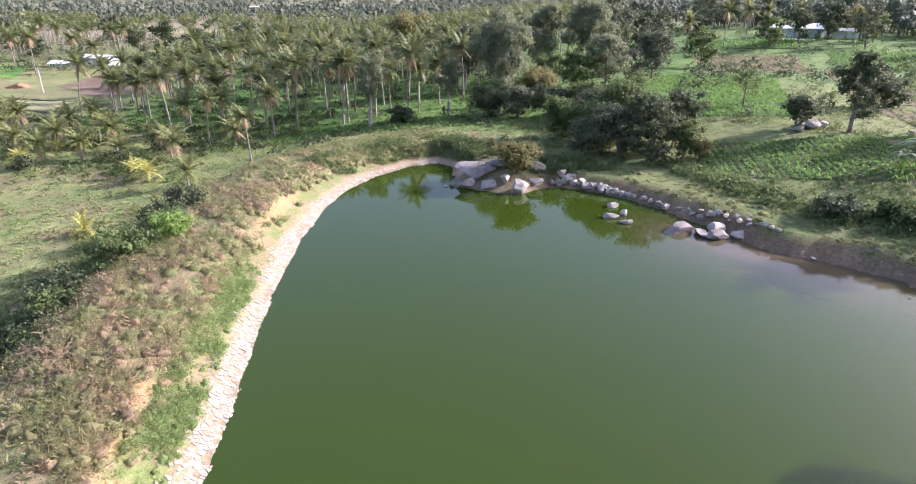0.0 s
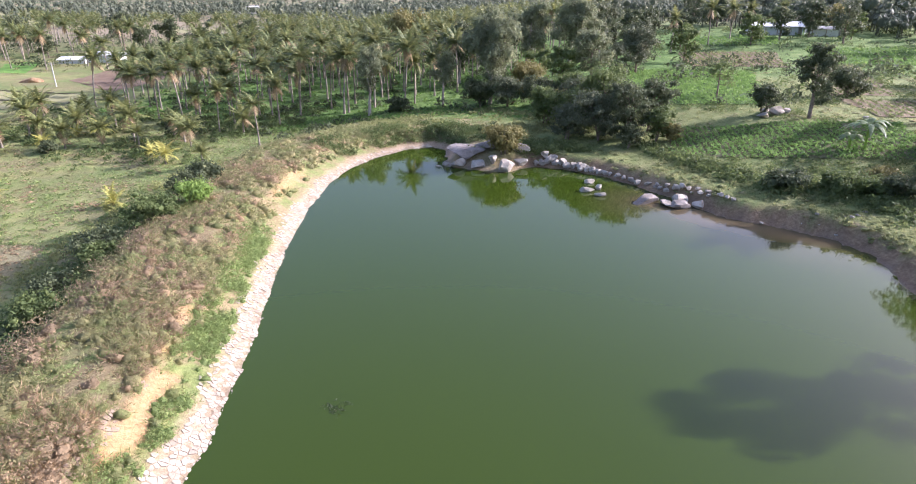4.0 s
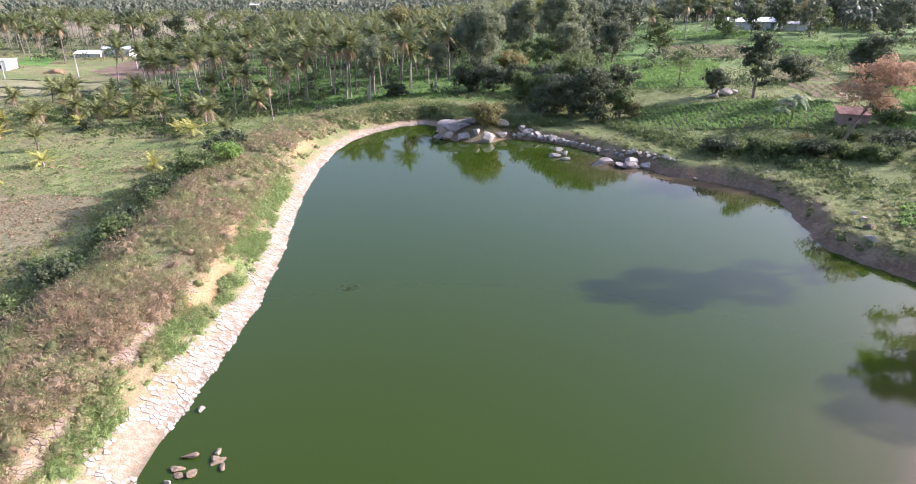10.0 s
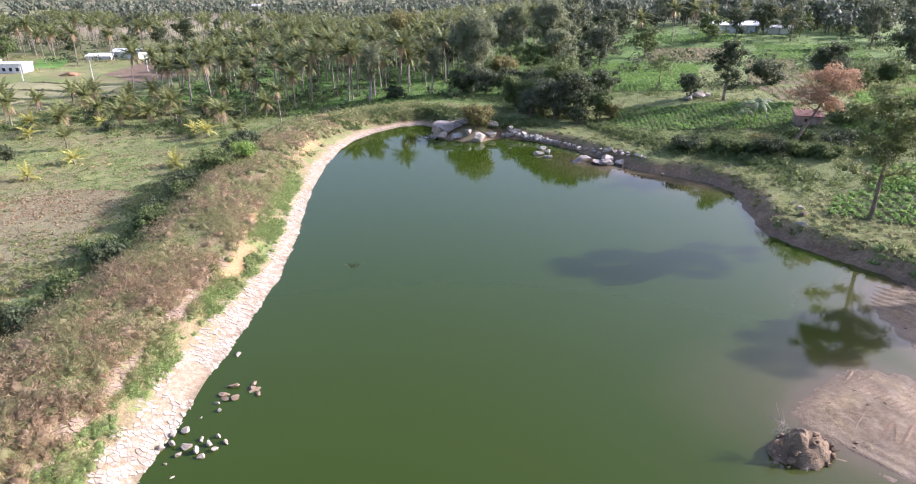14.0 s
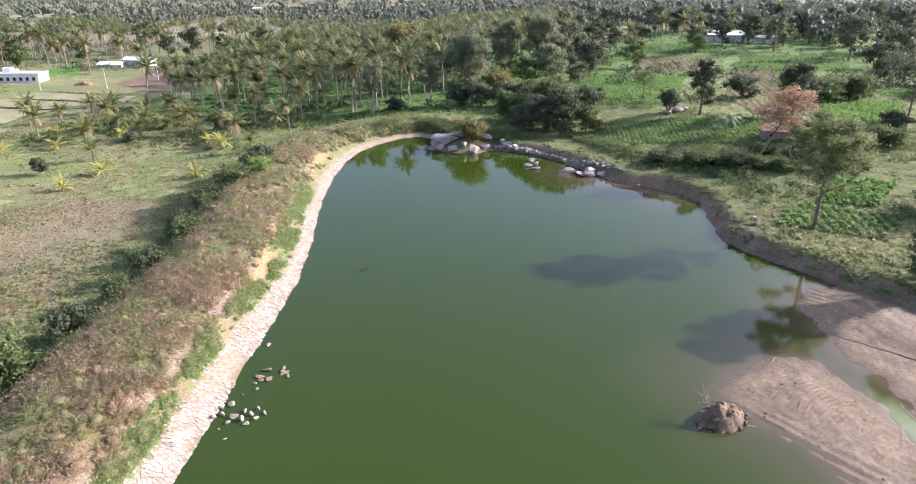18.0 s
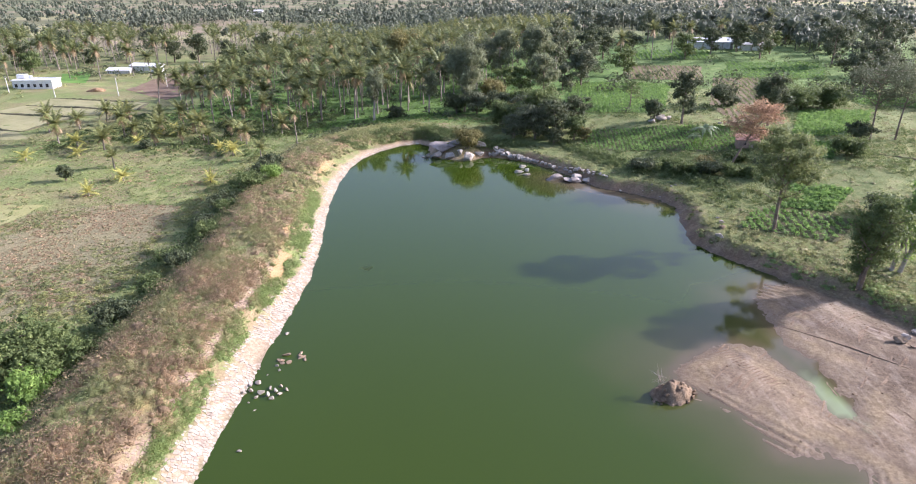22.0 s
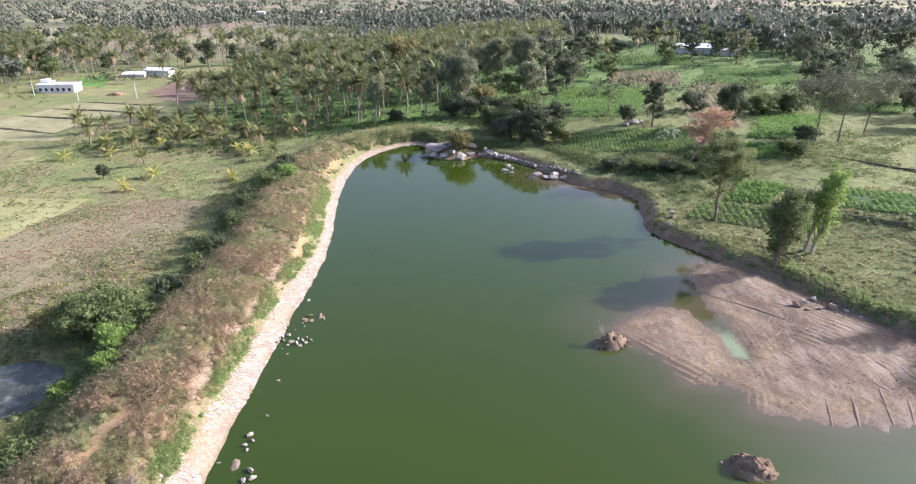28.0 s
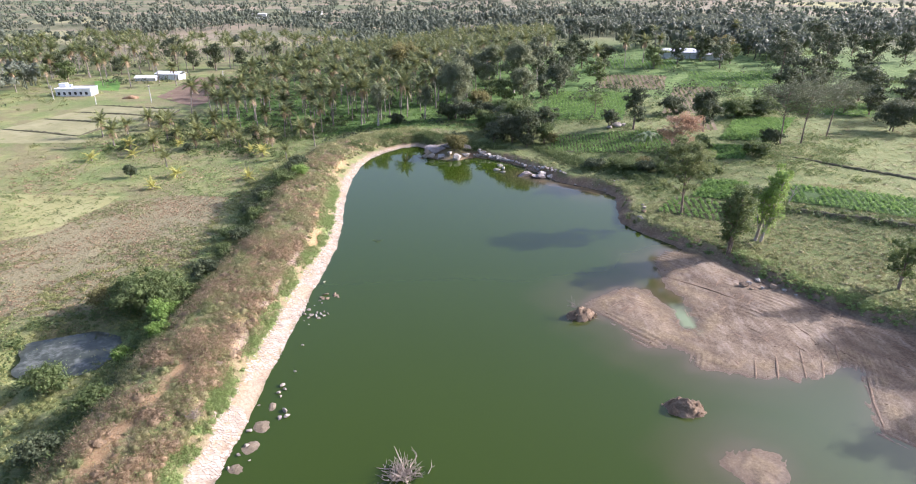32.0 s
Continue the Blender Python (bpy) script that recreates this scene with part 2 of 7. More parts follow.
def leaves(rng, centres, size, aspect=0.5, out=None, flat=0.3):
    """Diamond-shaped leaf sprays, one at each centre; out: the way that they face, more or less."""
    n = len(centres)
    nrm = rng.normal(size=(n, 3))
    if out is not None:
        nrm = nrm * 0.6 + out
    nrm[:, 2] += flat
    nrm /= np.linalg.norm(nrm, axis=1)[:, None]
    a = np.cross(nrm, rng.normal(size=(n, 3)))
    a /= np.linalg.norm(a, axis=1)[:, None] + 1e-9
    b = np.cross(nrm, a)
    s = (np.asarray(size) * rng.uniform(0.6, 1.4, n))[:, None]
    a, b = a * s, b * s * aspect
    V = np.stack([centres - a, centres - b + nrm * s * 0.12, centres + a, centres + b + nrm * s * 0.12], 1)
    return V.reshape(-1, 3), np.arange(4 * n).reshape(-1, 4)


CORE = np.array([(math.cos(e) * math.cos(a), math.cos(e) * math.sin(a), math.sin(e)) for e in (-1.0, 0.05, 1.1) for a in np.arange(6) * math.pi / 3])
CORE_F = [(r * 6 + j, r * 6 + (j + 1) % 6, r * 6 + 6 + (j + 1) % 6, r * 6 + 6 + j) for r in range(2) for j in range(6)]


def clump_leaves(rng, clumps, per, size, aspect=0.55, core=0.0):
    """Leaves over the outside of clumps (x, y, z, rx, rz); core: the share of a clump that is too dense to see into."""
    out = []
    if core:
        out = [(np.array((x, y, z)) + CORE * (core * rng.uniform(0.7, 1.25, (18, 1))) * (rx, rx, rz), CORE_F) for x, y, z, rx, rz in clumps]
    for x, y, z, rx, rz in clumps:
        n = max(6, int(per * rx * rx))
        d = rng.normal(size=(n, 3))
        d /= np.linalg.norm(d, axis=1)[:, None]
        low = d[:, 2] < -0.5
        d[low, 2] *= -0.5
        r = rng.uniform(0.35, 1.05, n) ** 0.6
        lump = 1 + 0.22 * np.sin(d[:, 0] * 5 + x) * np.sin(d[:, 1] * 4 + y) + 0.15 * np.sin(d[:, 2] * 7 + z)
        c = np.array((x, y, z)) + d * (r * lump)[:, None] * (rx, rx, rz)
        out.append(leaves(rng, c, size, aspect, d))
    return join(out)


# ---- the lie of the land ----
SHORE = np.array([(-16, -130), (-16, -60), (-15.7, -20), (-15.3, -12.7), (-15.4, -5), (-15.3, 3), (-15.1, 10), (-15, 17),
                  (-14.7, 24), (-14.6, 32.5), (-15.5, 43), (-16.5, 50), (-17.5, 58.7), (-18.1, 70), (-17.7, 80), (-16.3, 87),
                  (-13.8, 92.5), (-9.4, 98), (-5.8, 99.6), (-3.4, 97), (-3.7, 90.5), (-3.4, 88.2), (-0.3, 86.8), (5, 85), (8.2, 88.2),
                  (12.6, 87), (16.2, 84.5), (19.8, 80.6), (22.8, 76.2), (25, 72), (27.5, 67.4), (32.3, 64.3), (35.5, 61),
                  (37, 57.5), (35.7, 51), (34.5, 44), (36, 40), (38.2, 37), (40.5, 33.5), (43.2, 29.5), (46.2, 25.5),
                  (48.3, 20.5), (50.5, 16.5), (54, 11), (58, 6.5), (62, 3), (67, -3), (72, -15), (75, -40), (75, -130)], float)
MUD = np.array([(44, 31), (39, 30.5), (36.4, 27), (35.4, 21.8), (35.2, 17.4), (36.3, 14.6), (36.5, 11.7), (35.5, 6.8), (34.0, 6.8), (33.5, 10.5), (33.0, 14),
                (32.2, 16.4), (30.4, 17.6), (27.6, 17.2), (24.6, 15.3), (22.6, 13), (23.6, 9.8), (26.3, 7), (27.5, 2.9), (30.6, 2.3),
                (32.4, 0.8), (32.4, -2), (35.2, -3), (38.6, -3.5), (42.2, -4.3), (46, -3.1), (49.6, -1.4), (50.5, -3.1), (48, -8.3),
                (46.4, -12.8), (48, -15.2), (54, -22), (62, -40), (80, -40), (80, 0), (60, 14)], float)
SPIT = np.array([(20.2, 73.6), (23.5, 71.2), (26.5, 67.4), (31, 64.6), (35.2, 61.6), (34.6, 60.6), (30, 62.9), (25.2, 66), (22.5, 69.4), (19.8, 72.4)], float)
BAR = np.array([(29.4, -16.9), (30.6, -15.9), (32.2, -15.2), (34.9, -15.6), (34.7, -18.3), (33, -20.2), (31.4, -20.6), (30.2, -18.6)], float)


def inside(P, x, y):
    c = np.zeros(x.shape, bool)
    for (x0, y0), (x1, y1) in zip(P, np.roll(P, -1, 0)):
        c ^= ((y0 > y) != (y1 > y)) & (x < (x1 - x0) * (y - y0) / (y1 - y0 + 1e-12) + x0)
    return c


def away(P, x, y):
    """Distance to a closed outline, below zero inside it."""
    best = np.full(x.shape, 1e9)
    for (x0, y0), (x1, y1) in zip(P, np.roll(P, -1, 0)):
        dx, dy = x1 - x0, y1 - y0
        t = np.clip(((x - x0) * dx + (y - y0) * dy) / (dx * dx + dy * dy), 0, 1)
        best = np.minimum(best, np.hypot(x - x0 - t * dx, y - y0 - t * dy))
    return np.where(inside(P, x, y), -best, best)


def smooth(a, b, v):
    t = np.clip((v - a) / (b - a), 0, 1)
    return t * t * (3 - 2 * t)


def waves(x, y, s, k=0):
    """A cheap smooth wander over the plan, about -1 to 1."""
    return (np.sin(x * s + 1.3 * np.sin(y * s * 0.7 + k) + k) + np.sin(y * s * 1.1 + 1.7 * np.sin(x * s * 0.6 - k) + 2 * k)
            + 0.5 * np.sin((x + y) * s * 2.3 + k * 3) + 0.5 * np.sin((x - y) * s * 2.7 - k)) / 3


def lie(x, y):
    """Height of the ground, and the shares of the kinds of ground."""
    x, y = np.asarray(x, float), np.asarray(y, float)
    even = 1 - 0.65 * smooth(0, -12, x)
    s = away(SHORE, x, y) + even * (0.35 * waves(x, y, 0.9, 1) + 0.2 * waves(x, y, 2.3, 2))
    far = smooth(84, 97, y + 0.5 * np.clip(x, -40, 0) * 0.4)
    right = smooth(-4, 12, x)
    level = -1.9 + 7.3 * smooth(-60, 58, x) + 0.25 * waves(x, y, 0.05, 3) + 3.6 * smooth(150, 215, y) * smooth(45, 100, x) * smooth(420, 300, y)
    left_z = np.interp(s, [0, 2.6, 4.5, 6.2, 11, 18], [0, 1.15, 2.25, 2.65, 2.6, 0]) + np.where(s > 11, level * smooth(11, 18, s), 0)
    far_z = np.interp(s, [0, 2.2, 3.4, 6, 25], [0, 0.6, 1.9, 2.3, 0]) + level * smooth(6, 25, s)
    right_z = np.interp(s, [0, 0.9, 1.8, 2.6, 8], [0, 0.3, 1.25, 1.6, 1.9]) + (level - 1.9) * smooth(4, 36, s)
    wl = (1 - far) * (1 - right)
    z = left_z * wl + far_z * far * (1 - right) + right_z * right
    z = z + np.where(s > 3, 0.10 * waves(x, y, 0.6, 5) + 0.05 * waves(x, y, 1.7, 6), 0)
    bed = np.where(x < -8, np.interp(-s, [0, 0.7, 4], [0, -0.28, -0.9]), -0.9 + 0.75 * smooth(4, 0, -s))
    m = np.minimum(np.minimum(away(MUD, x, y), away(BAR, x, y)), away(SPIT, x, y)) + 0.5 * waves(x, y, 0.8, 7) + 0.25 * waves(x, y, 2.6, 8) + 0.3 * smooth(8, 2, y) * smooth(-12, -6, y) * np.sin((x - 0.35 * y) * 2.0 + 3 * waves(x, y, 0.5, 2))
    flat = np.interp(m, [-9, -2, 0, 3, 6], [0.42, 0.14, 0.02, -0.30, -0.9])
    track = 0.05 * np.sin((x * 0.8 + y * 0.6) * 7 + 1.5 * waves(x, y, 0.3, 4)) * smooth(0.1, 0.6, waves(x, y, 0.25, 9))
    flat = flat + track * (m < 0.5) + 0.03 * waves(x, y, 1.9, 2)
    under = np.maximum(bed, flat)
    z = np.where(s < 0, under, np.maximum(z, np.where(m < 0, flat * smooth(4, 0, s), -5)))
    pit = np.hypot((x + 42) / 7.4, (y - 3.5) / 6.2) + 0.12 * waves(x, y, 0.5, 3)
    z = np.where(s > 12, z - 1.1 * smooth(1.25, 0.8, pit), z)
    return z, s, m, wl, far, right


def ground_z(x, y):
    return lie(np.atleast_1d(x), np.atleast_1d(y))[0]


# ---- ground, water ----
def spaced(lo, hi, step, reach_lo, reach_hi, grow=1.13):
    mid = list(np.arange(lo, hi + 1e-6, step))
    a, d = [], step
    while (a[-1] if a else lo) > reach_lo:
        d *= grow
        a.append((a[-1] if a else lo) - d)
    b, d = [], step
    while (b[-1] if b else hi) < reach_hi:
        d *= grow
        b.append((b[-1] if b else hi) + d)
    return np.array(a[::-1] + mid + b)


def ground_material():
    m, nt, b = material("ground", 0.95)
    big, mid, fine = noise_tex(nt, 0.06, 5), noise_tex(nt, 0.35, 5), noise_tex(nt, 3.2, 5, rough=0.75)
    grassy = ramp(nt, maths(nt, "ADD", maths(nt, "MULTIPLY", mid, 0.5), maths(nt, "MULTIPLY", fine, 0.5)),
                  [(0.30, (0.115, 0.135, 0.045)), (0.42, (0.18, 0.205, 0.07)), (0.52, (0.25, 0.262, 0.098)), (0.66, (0.33, 0.29, 0.15))])
    drift = ramp(nt, noise_tex(nt, 0.11, 4), [(0.40, (0, 0, 0)), (0.56, (0.85, 0.85, 0.85))])
    lush = ramp(nt, fine, [(0.3, (0.065, 0.11, 0.028)), (0.5, (0.135, 0.19, 0.05)), (0.7, (0.23, 0.27, 0.10))])
    grassy = mix(nt, drift, grassy, ramp(nt, fine, [(0.3, (0.12, 0.11, 0.05)), (0.5, (0.20, 0.175, 0.085)), (0.7, (0.29, 0.245, 0.13))]))
    col = mix(nt, ramp(nt, big, [(0.46, (0, 0, 0)), (0.58, (0.7, 0.7, 0.7))]), grassy, lush)
    dry = ramp(nt, maths(nt, "ADD", maths(nt, "MULTIPLY", mid, 0.4), maths(nt, "MULTIPLY", fine, 0.6)),
               [(0.32, (0.13, 0.105, 0.055)), (0.46, (0.23, 0.175, 0.10)), (0.58, (0.30, 0.235, 0.135)), (0.70, (0.37, 0.265, 0.16))])
    col = mix(nt, attr(nt, "weedy"), col, ramp(nt, fine, [(0.3, (0.15, 0.13, 0.068)), (0.5, (0.24, 0.205, 0.115)), (0.7, (0.33, 0.285, 0.165))]))
    meadow = ramp(nt, maths(nt, "ADD", maths(nt, "MULTIPLY", mid, 0.5), maths(nt, "MULTIPLY", fine, 0.5)),
                  [(0.32, (0.075, 0.108, 0.033)), (0.44, (0.135, 0.172, 0.054)), (0.54, (0.195, 0.217, 0.078)), (0.66, (0.27, 0.245, 0.12))])
    col = mix(nt, attr(nt, "meadow"), col, meadow)
    col = mix(nt, attr(nt, "grove"), col, ramp(nt, maths(nt, "ADD", maths(nt, "MULTIPLY", mid, 0.6), maths(nt, "MULTIPLY", fine, 0.4)),
              [(0.34, (0.05, 0.09, 0.02)), (0.48, (0.09, 0.17, 0.035)), (0.58, (0.13, 0.225, 0.05)), (0.68, (0.21, 0.24, 0.09))]))
    col = mix(nt, attr(nt, "bund"), col, mix(nt, ramp(nt, noise_tex(nt, 0.4, 4), [(0.46, (0, 0, 0)), (0.60, (0.8, 0.8, 0.8))]), dry, lush))
    col = mix(nt, attr(nt, "scar"), col, ramp(nt, fine, [(0.3, (0.27, 0.155, 0.07)), (0.5, (0.40, 0.245, 0.12)), (0.7, (0.50, 0.335, 0.19))]))
    earth = ramp(nt, maths(nt, "ADD", maths(nt, "MULTIPLY", mid, 0.4), maths(nt, "MULTIPLY", fine, 0.6)),
                 [(0.3, (0.10, 0.064, 0.038)), (0.46, (0.19, 0.128, 0.078)), (0.56, (0.28, 0.20, 0.125)), (0.7, (0.38, 0.285, 0.185))])
    col = mix(nt, attr(nt, "bank"), col, earth)
    pale = ramp(nt, fine, [(0.3, (0.22, 0.16, 0.10)), (0.5, (0.335, 0.255, 0.175)), (0.7, (0.45, 0.365, 0.27))])
    col = mix(nt, attr(nt, "pitch"), col, pale)
    mud = ramp(nt, maths(nt, "ADD", maths(nt, "MULTIPLY", noise_tex(nt, 0.11, 5), 0.6), maths(nt, "MULTIPLY", fine, 0.4)),
               [(0.38, (0.085, 0.06, 0.038)), (0.46, (0.155, 0.114, 0.074)), (0.54, (0.225, 0.171, 0.112)), (0.66, (0.33, 0.263, 0.183))])
    wave = nt.nodes.new("ShaderNodeTexWave")
    wave.inputs["Scale"].default_value, wave.inputs["Distortion"].default_value, wave.inputs["Detail"].default_value = 0.8, 3.5, 3
    turn = nt.nodes.new("ShaderNodeMapping")
    turn.inputs["Rotation"].default_value = (0, 0, 0.9)
    nt.links.new(coords(nt), turn.inputs["Vector"])
    nt.links.new(turn.outputs[0], wave.inputs["Vector"])
    lines = maths(nt, "MULTIPLY", wave.outputs["Fac"], ramp(nt, noise_tex(nt, 0.12, 2), [(0.50, (0, 0, 0)), (0.62, (1, 1, 1))]))
    mud = mix(nt, maths(nt, "MULTIPLY", lines, 0.4), mud, (0.12, 0.082, 0.06))
    drag = nt.nodes.new("ShaderNodeMapping")
    drag.inputs["Rotation"].default_value, drag.inputs["Scale"].default_value = (0, 0, -0.35), (1.0, 0.25, 1.0)
    nt.links.new(coords(nt), drag.inputs["Vector"])
    scrape = noise_tex(nt, 0.9, 5, drag.outputs[0], 0.7)
    mud = mix(nt, ramp(nt, scrape, [(0.50, (0, 0, 0)), (0.68, (0.4, 0.4, 0.4))]), mud, (0.40, 0.33, 0.265))
    mud = mix(nt, ramp(nt, scrape, [(0.32, (0.5, 0.5, 0.5)), (0.47, (0, 0, 0))]), mud, (0.085, 0.06, 0.042))
    mud = mix(nt, ramp(nt, noise_tex(nt, 0.16, 3), [(0.52, (0, 0, 0)), (0.68, (0.7, 0.7, 0.7))]), mud, (0.11, 0.08, 0.055))
    mud = mix(nt, attr(nt, "rim"), mud, ramp(nt, fine, [(0.3, (0.12, 0.085, 0.045)), (0.5, (0.215, 0.16, 0.09)), (0.7, (0.34, 0.265, 0.16))]))
    col = mix(nt, attr(nt, "mud"), col, mud)
    col = mix(nt, attr(nt, "slick"), col, (0.25, 0.28, 0.16))
    wet = maths(nt, "MULTIPLY", attr(nt, "wet"), 0.6)
    col = mix(nt, wet, col, (0.09, 0.06, 0.042))
    far = ramp(nt, noise_tex(nt, 0.006, 6), [(0.35, (0.10, 0.135, 0.06)), (0.46, (0.15, 0.16, 0.08)), (0.58, (0.27, 0.215, 0.145)), (0.66, (0.15, 0.165, 0.08))])
    col = mix(nt, attr(nt, "remote"), col, far)
    nt.links.new(col, b.inputs["Base Color"])
    nt.links.new(maths(nt, "SUBTRACT", 0.95, maths(nt, "MULTIPLY", attr(nt, "wet"), 0.55)), b.inputs["Roughness"])
    bump(nt, b, maths(nt, "ADD", maths(nt, "ADD", fine, maths(nt, "MULTIPLY", noise_tex(nt, 11.0, 3), 0.5)), maths(nt, "MULTIPLY", maths(nt, "MULTIPLY", lines, attr(nt, "mud")), 0.22)), 0.6, 0.17, maths(nt, "SUBTRACT", 1.0, maths(nt, "MULTIPLY", attr(nt, "mud"), 0.45)))
    return m


def scarred(x, y, s, wl):
    """The trodden orange path and bare patches along the crest of the bund."""
    line = 4.3 + 0.8 * np.sin(y * 0.13 + 1.0) + 0.3 * waves(x, y, 0.6, 4)
    trail = smooth(1.1, 0.4, np.abs(x + 24.4 - 0.13 * (y + 12) + 0.4 * waves(x, y, 0.5, 2))) * smooth(0, -5, y) * smooth(-0.7, 0.0, waves(x, y, 0.6, 3))
    return np.clip(wl, 0, 1) * np.maximum(0.7 * trail, 1.0 * smooth(0.6, 0.2, np.abs(s - line) - 0.45 * waves(x, y, 0.5, 15)) * smooth(-0.1, 0.35, np.sin(y * 0.16 - 3.9) + 0.8 * waves(x, y, 0.5, 9)) * smooth(-4, 4, y))


def ledge(x, y, s, wl):
    """The half-bare ledge of older stones above the pitching."""
    return wl * smooth(0.62, 0.3, np.abs(s - 4.15 + 0.3 * waves(x, y, 0.35, 6)) + 0.3 * waves(x, y, 0.9, 8)) * smooth(-0.2, 0.2, waves(x, y, 0.75, 17)) * smooth(36, 31, y) * smooth(-8, -3, y)


def bared(x, y, s, wl):
    return np.maximum(scarred(x, y, s, wl), ledge(x, y, s, wl))


WEEDY = np.array([(-70, 46), (-65, 61), (-54.6, 65), (-43, 62), (-38.5, 40), (-37, 28), (-46, 12), (-62, 12), (-90, 30), (-92, 40)], float)
gx = spaced(-42, 62, 0.82, -2600, 2600, 1.055)
gy = spaced(-27, 104, 0.82, -400, 4500, 1.045)
GX, GY = np.meshgrid(gx, gy)
GZ, GS, GM, GL, GFAR, GR = lie(GX, GY)
GZ = GZ - 0.35 * smooth(0.9, 0.3, GM) * smooth(1.2, 0.6, GS)
nx, ny = len(gx), len(gy)
idx = np.arange(nx * ny).reshape(ny, nx)
quads = np.stack([idx[:-1, :-1], idx[:-1, 1:], idx[1:, 1:], idx[1:, :-1]], -1).reshape(-1, 4)
GROUND = ground_material()
me = mesh_of("ground", np.stack([GX, GY, GZ], -1).reshape(-1, 3), quads, GROUND, True)
ragged = 0.6 * waves(GX, GY, 0.7, 11) + 0.5 * waves(GX, GY, 2.1, 12)
zones = {
    "bund": np.clip(GL + GFAR * (1 - GR), 0, 1) * smooth(0.9, 1.7, GS) * smooth(17, 12, GS + 2 * ragged) * 0.9,
    "bank": np.clip(smooth(-2, 0, GS) * smooth(2.7, 1.5, GS + 0.9 * ragged) * np.clip(GR + 0.7 * GFAR, 0, 1), 0, 1),
    "pitch": np.clip(GL + GFAR * (1 - GR), 0, 1) * smooth(-0.6, 0.1, GS) * smooth(2.2, 1.6, GS + 0.4 * ragged + 0.6 * smooth(18, 38, GY)) * smooth(6, -1, GX) + 0.55 * ledge(GX, GY, GS, GL),
    "mud": np.clip(smooth(1.0, -0.4, GM) * smooth(2.5, 0.5, GS + ragged), 0, 1),
    "rim": smooth(-3.5, -0.8, GM + 2.2 * ragged) * smooth(4, -1, GM) * 0.85,
    "wet": smooth(0.20, 0.04, GZ) * smooth(4, 0, GS) * np.where(GS > 30, 0, 1),
    "scar": scarred(GX, GY, GS, GL),
    "weedy": np.where(inside(WEEDY, GX, GY), 0.85, 0.0),
    "slick": smooth(1.2, 0.4, np.hypot((GX - 34.6 + 0.12 * (GY - 9)) / 1.0, (GY - 9.2) / 3.8) + 0.35 * waves(GX, GY, 1.6, 5)) * 0.85,
    "meadow": GR * smooth(2.0, 4.0, GS) * 0.9,
    "grove": smooth(9, 13, GS) * smooth(106, 116, GY - 0.28 * np.clip(GX, -90, 0) * -1 + 3 * ragged) * smooth(-88, -70, GX) * smooth(320, 240, GY) * np.maximum(smooth(60, 30, GX - 0.35 * (GY - 120)), 0.75 * smooth(135, 150, GY) * smooth(260, 200, GX)) * 0.9,
    "remote": smooth(230, 420, np.hypot(GX, GY - 40)),
}
for key, val in zones.items():
    a = me.attributes.new(key, "FLOAT", "POINT")
    a.data.foreach_set("value", val.astype(np.float32).ravel())
tagged(new("ground", me), "grassy farmland with a dry earth bund round a pond", "ground", kind="structure")


def sheet_of(X, Y, Z, keep):
    """Corners and quads of a grid, without the quads that touch a corner outside keep; and the corners' numbers."""
    i = np.arange(X.size).reshape(X.shape)
    q = np.stack([i[:-1, :-1], i[:-1, 1:], i[1:, 1:], i[1:, :-1]], -1).reshape(-1, 4)
    q = q[keep.ravel()[q].all(1)]
    kept = np.unique(q)
    number = np.zeros(X.size, int)
    number[kept] = np.arange(len(kept))
    return np.stack([X, Y, Z], -1).reshape(-1, 3)[kept], number[q], kept


# the drained mud flat, scraped into grooves by a digger
MX, MY = np.meshgrid(np.arange(19, 74, 0.2), np.arange(-42, 33, 0.24))
MZ, MS, MM = lie(MX, MY)[:3]
lean_y = np.interp(MY, [-4, 3, 12, 24], [0.42, 0.26, 0.14, -0.06])
across = MX - lean_y * MY + 0.35 * waves(MX, MY, 0.35, 5)
grooves = np.sin(across * 2 * np.pi / 0.62 + 2.0 * waves(MX, MY, 0.6, 7)) * smooth(0.0, 0.6, waves(MX, MY, 0.33, 3) + 0.35 * smooth(4, -1, MY)) * smooth(30, 22, MY)
slant = np.sin((0.64 * MX + 0.77 * MY + 0.4 * waves(MX, MY, 0.3, 8)) * 2 * np.pi / 0.7) * smooth(33, 31, MX) * smooth(0.0, 0.4, waves(MX, MY, 0.33, 12))
relief = 0.012 * grooves * (1 + 3.0 * smooth(2.5, -1.5, MY) * smooth(-9, -6, MY) * smooth(-0.3, 0.4, waves(MX, MY, 0.7, 10))) + 0.010 * slant + 0.035 * waves(MX, MY, 0.9, 4) + 0.016 * waves(MX, MY, 3.7, 9)
MZ = MZ + relief * smooth(1.2, -0.6, MS) - 0.25 * smooth(0.9, 1.5, MS)
mv, mq, kept = sheet_of(MX, MY, MZ, (MM < 1.7) & (MS < 1.6))
mud_me = mesh_of("mud_flat", mv, mq, GROUND, True)
edge_wear = 0.6 * waves(MX, MY, 0.7, 11) + 0.5 * waves(MX, MY, 2.1, 12)
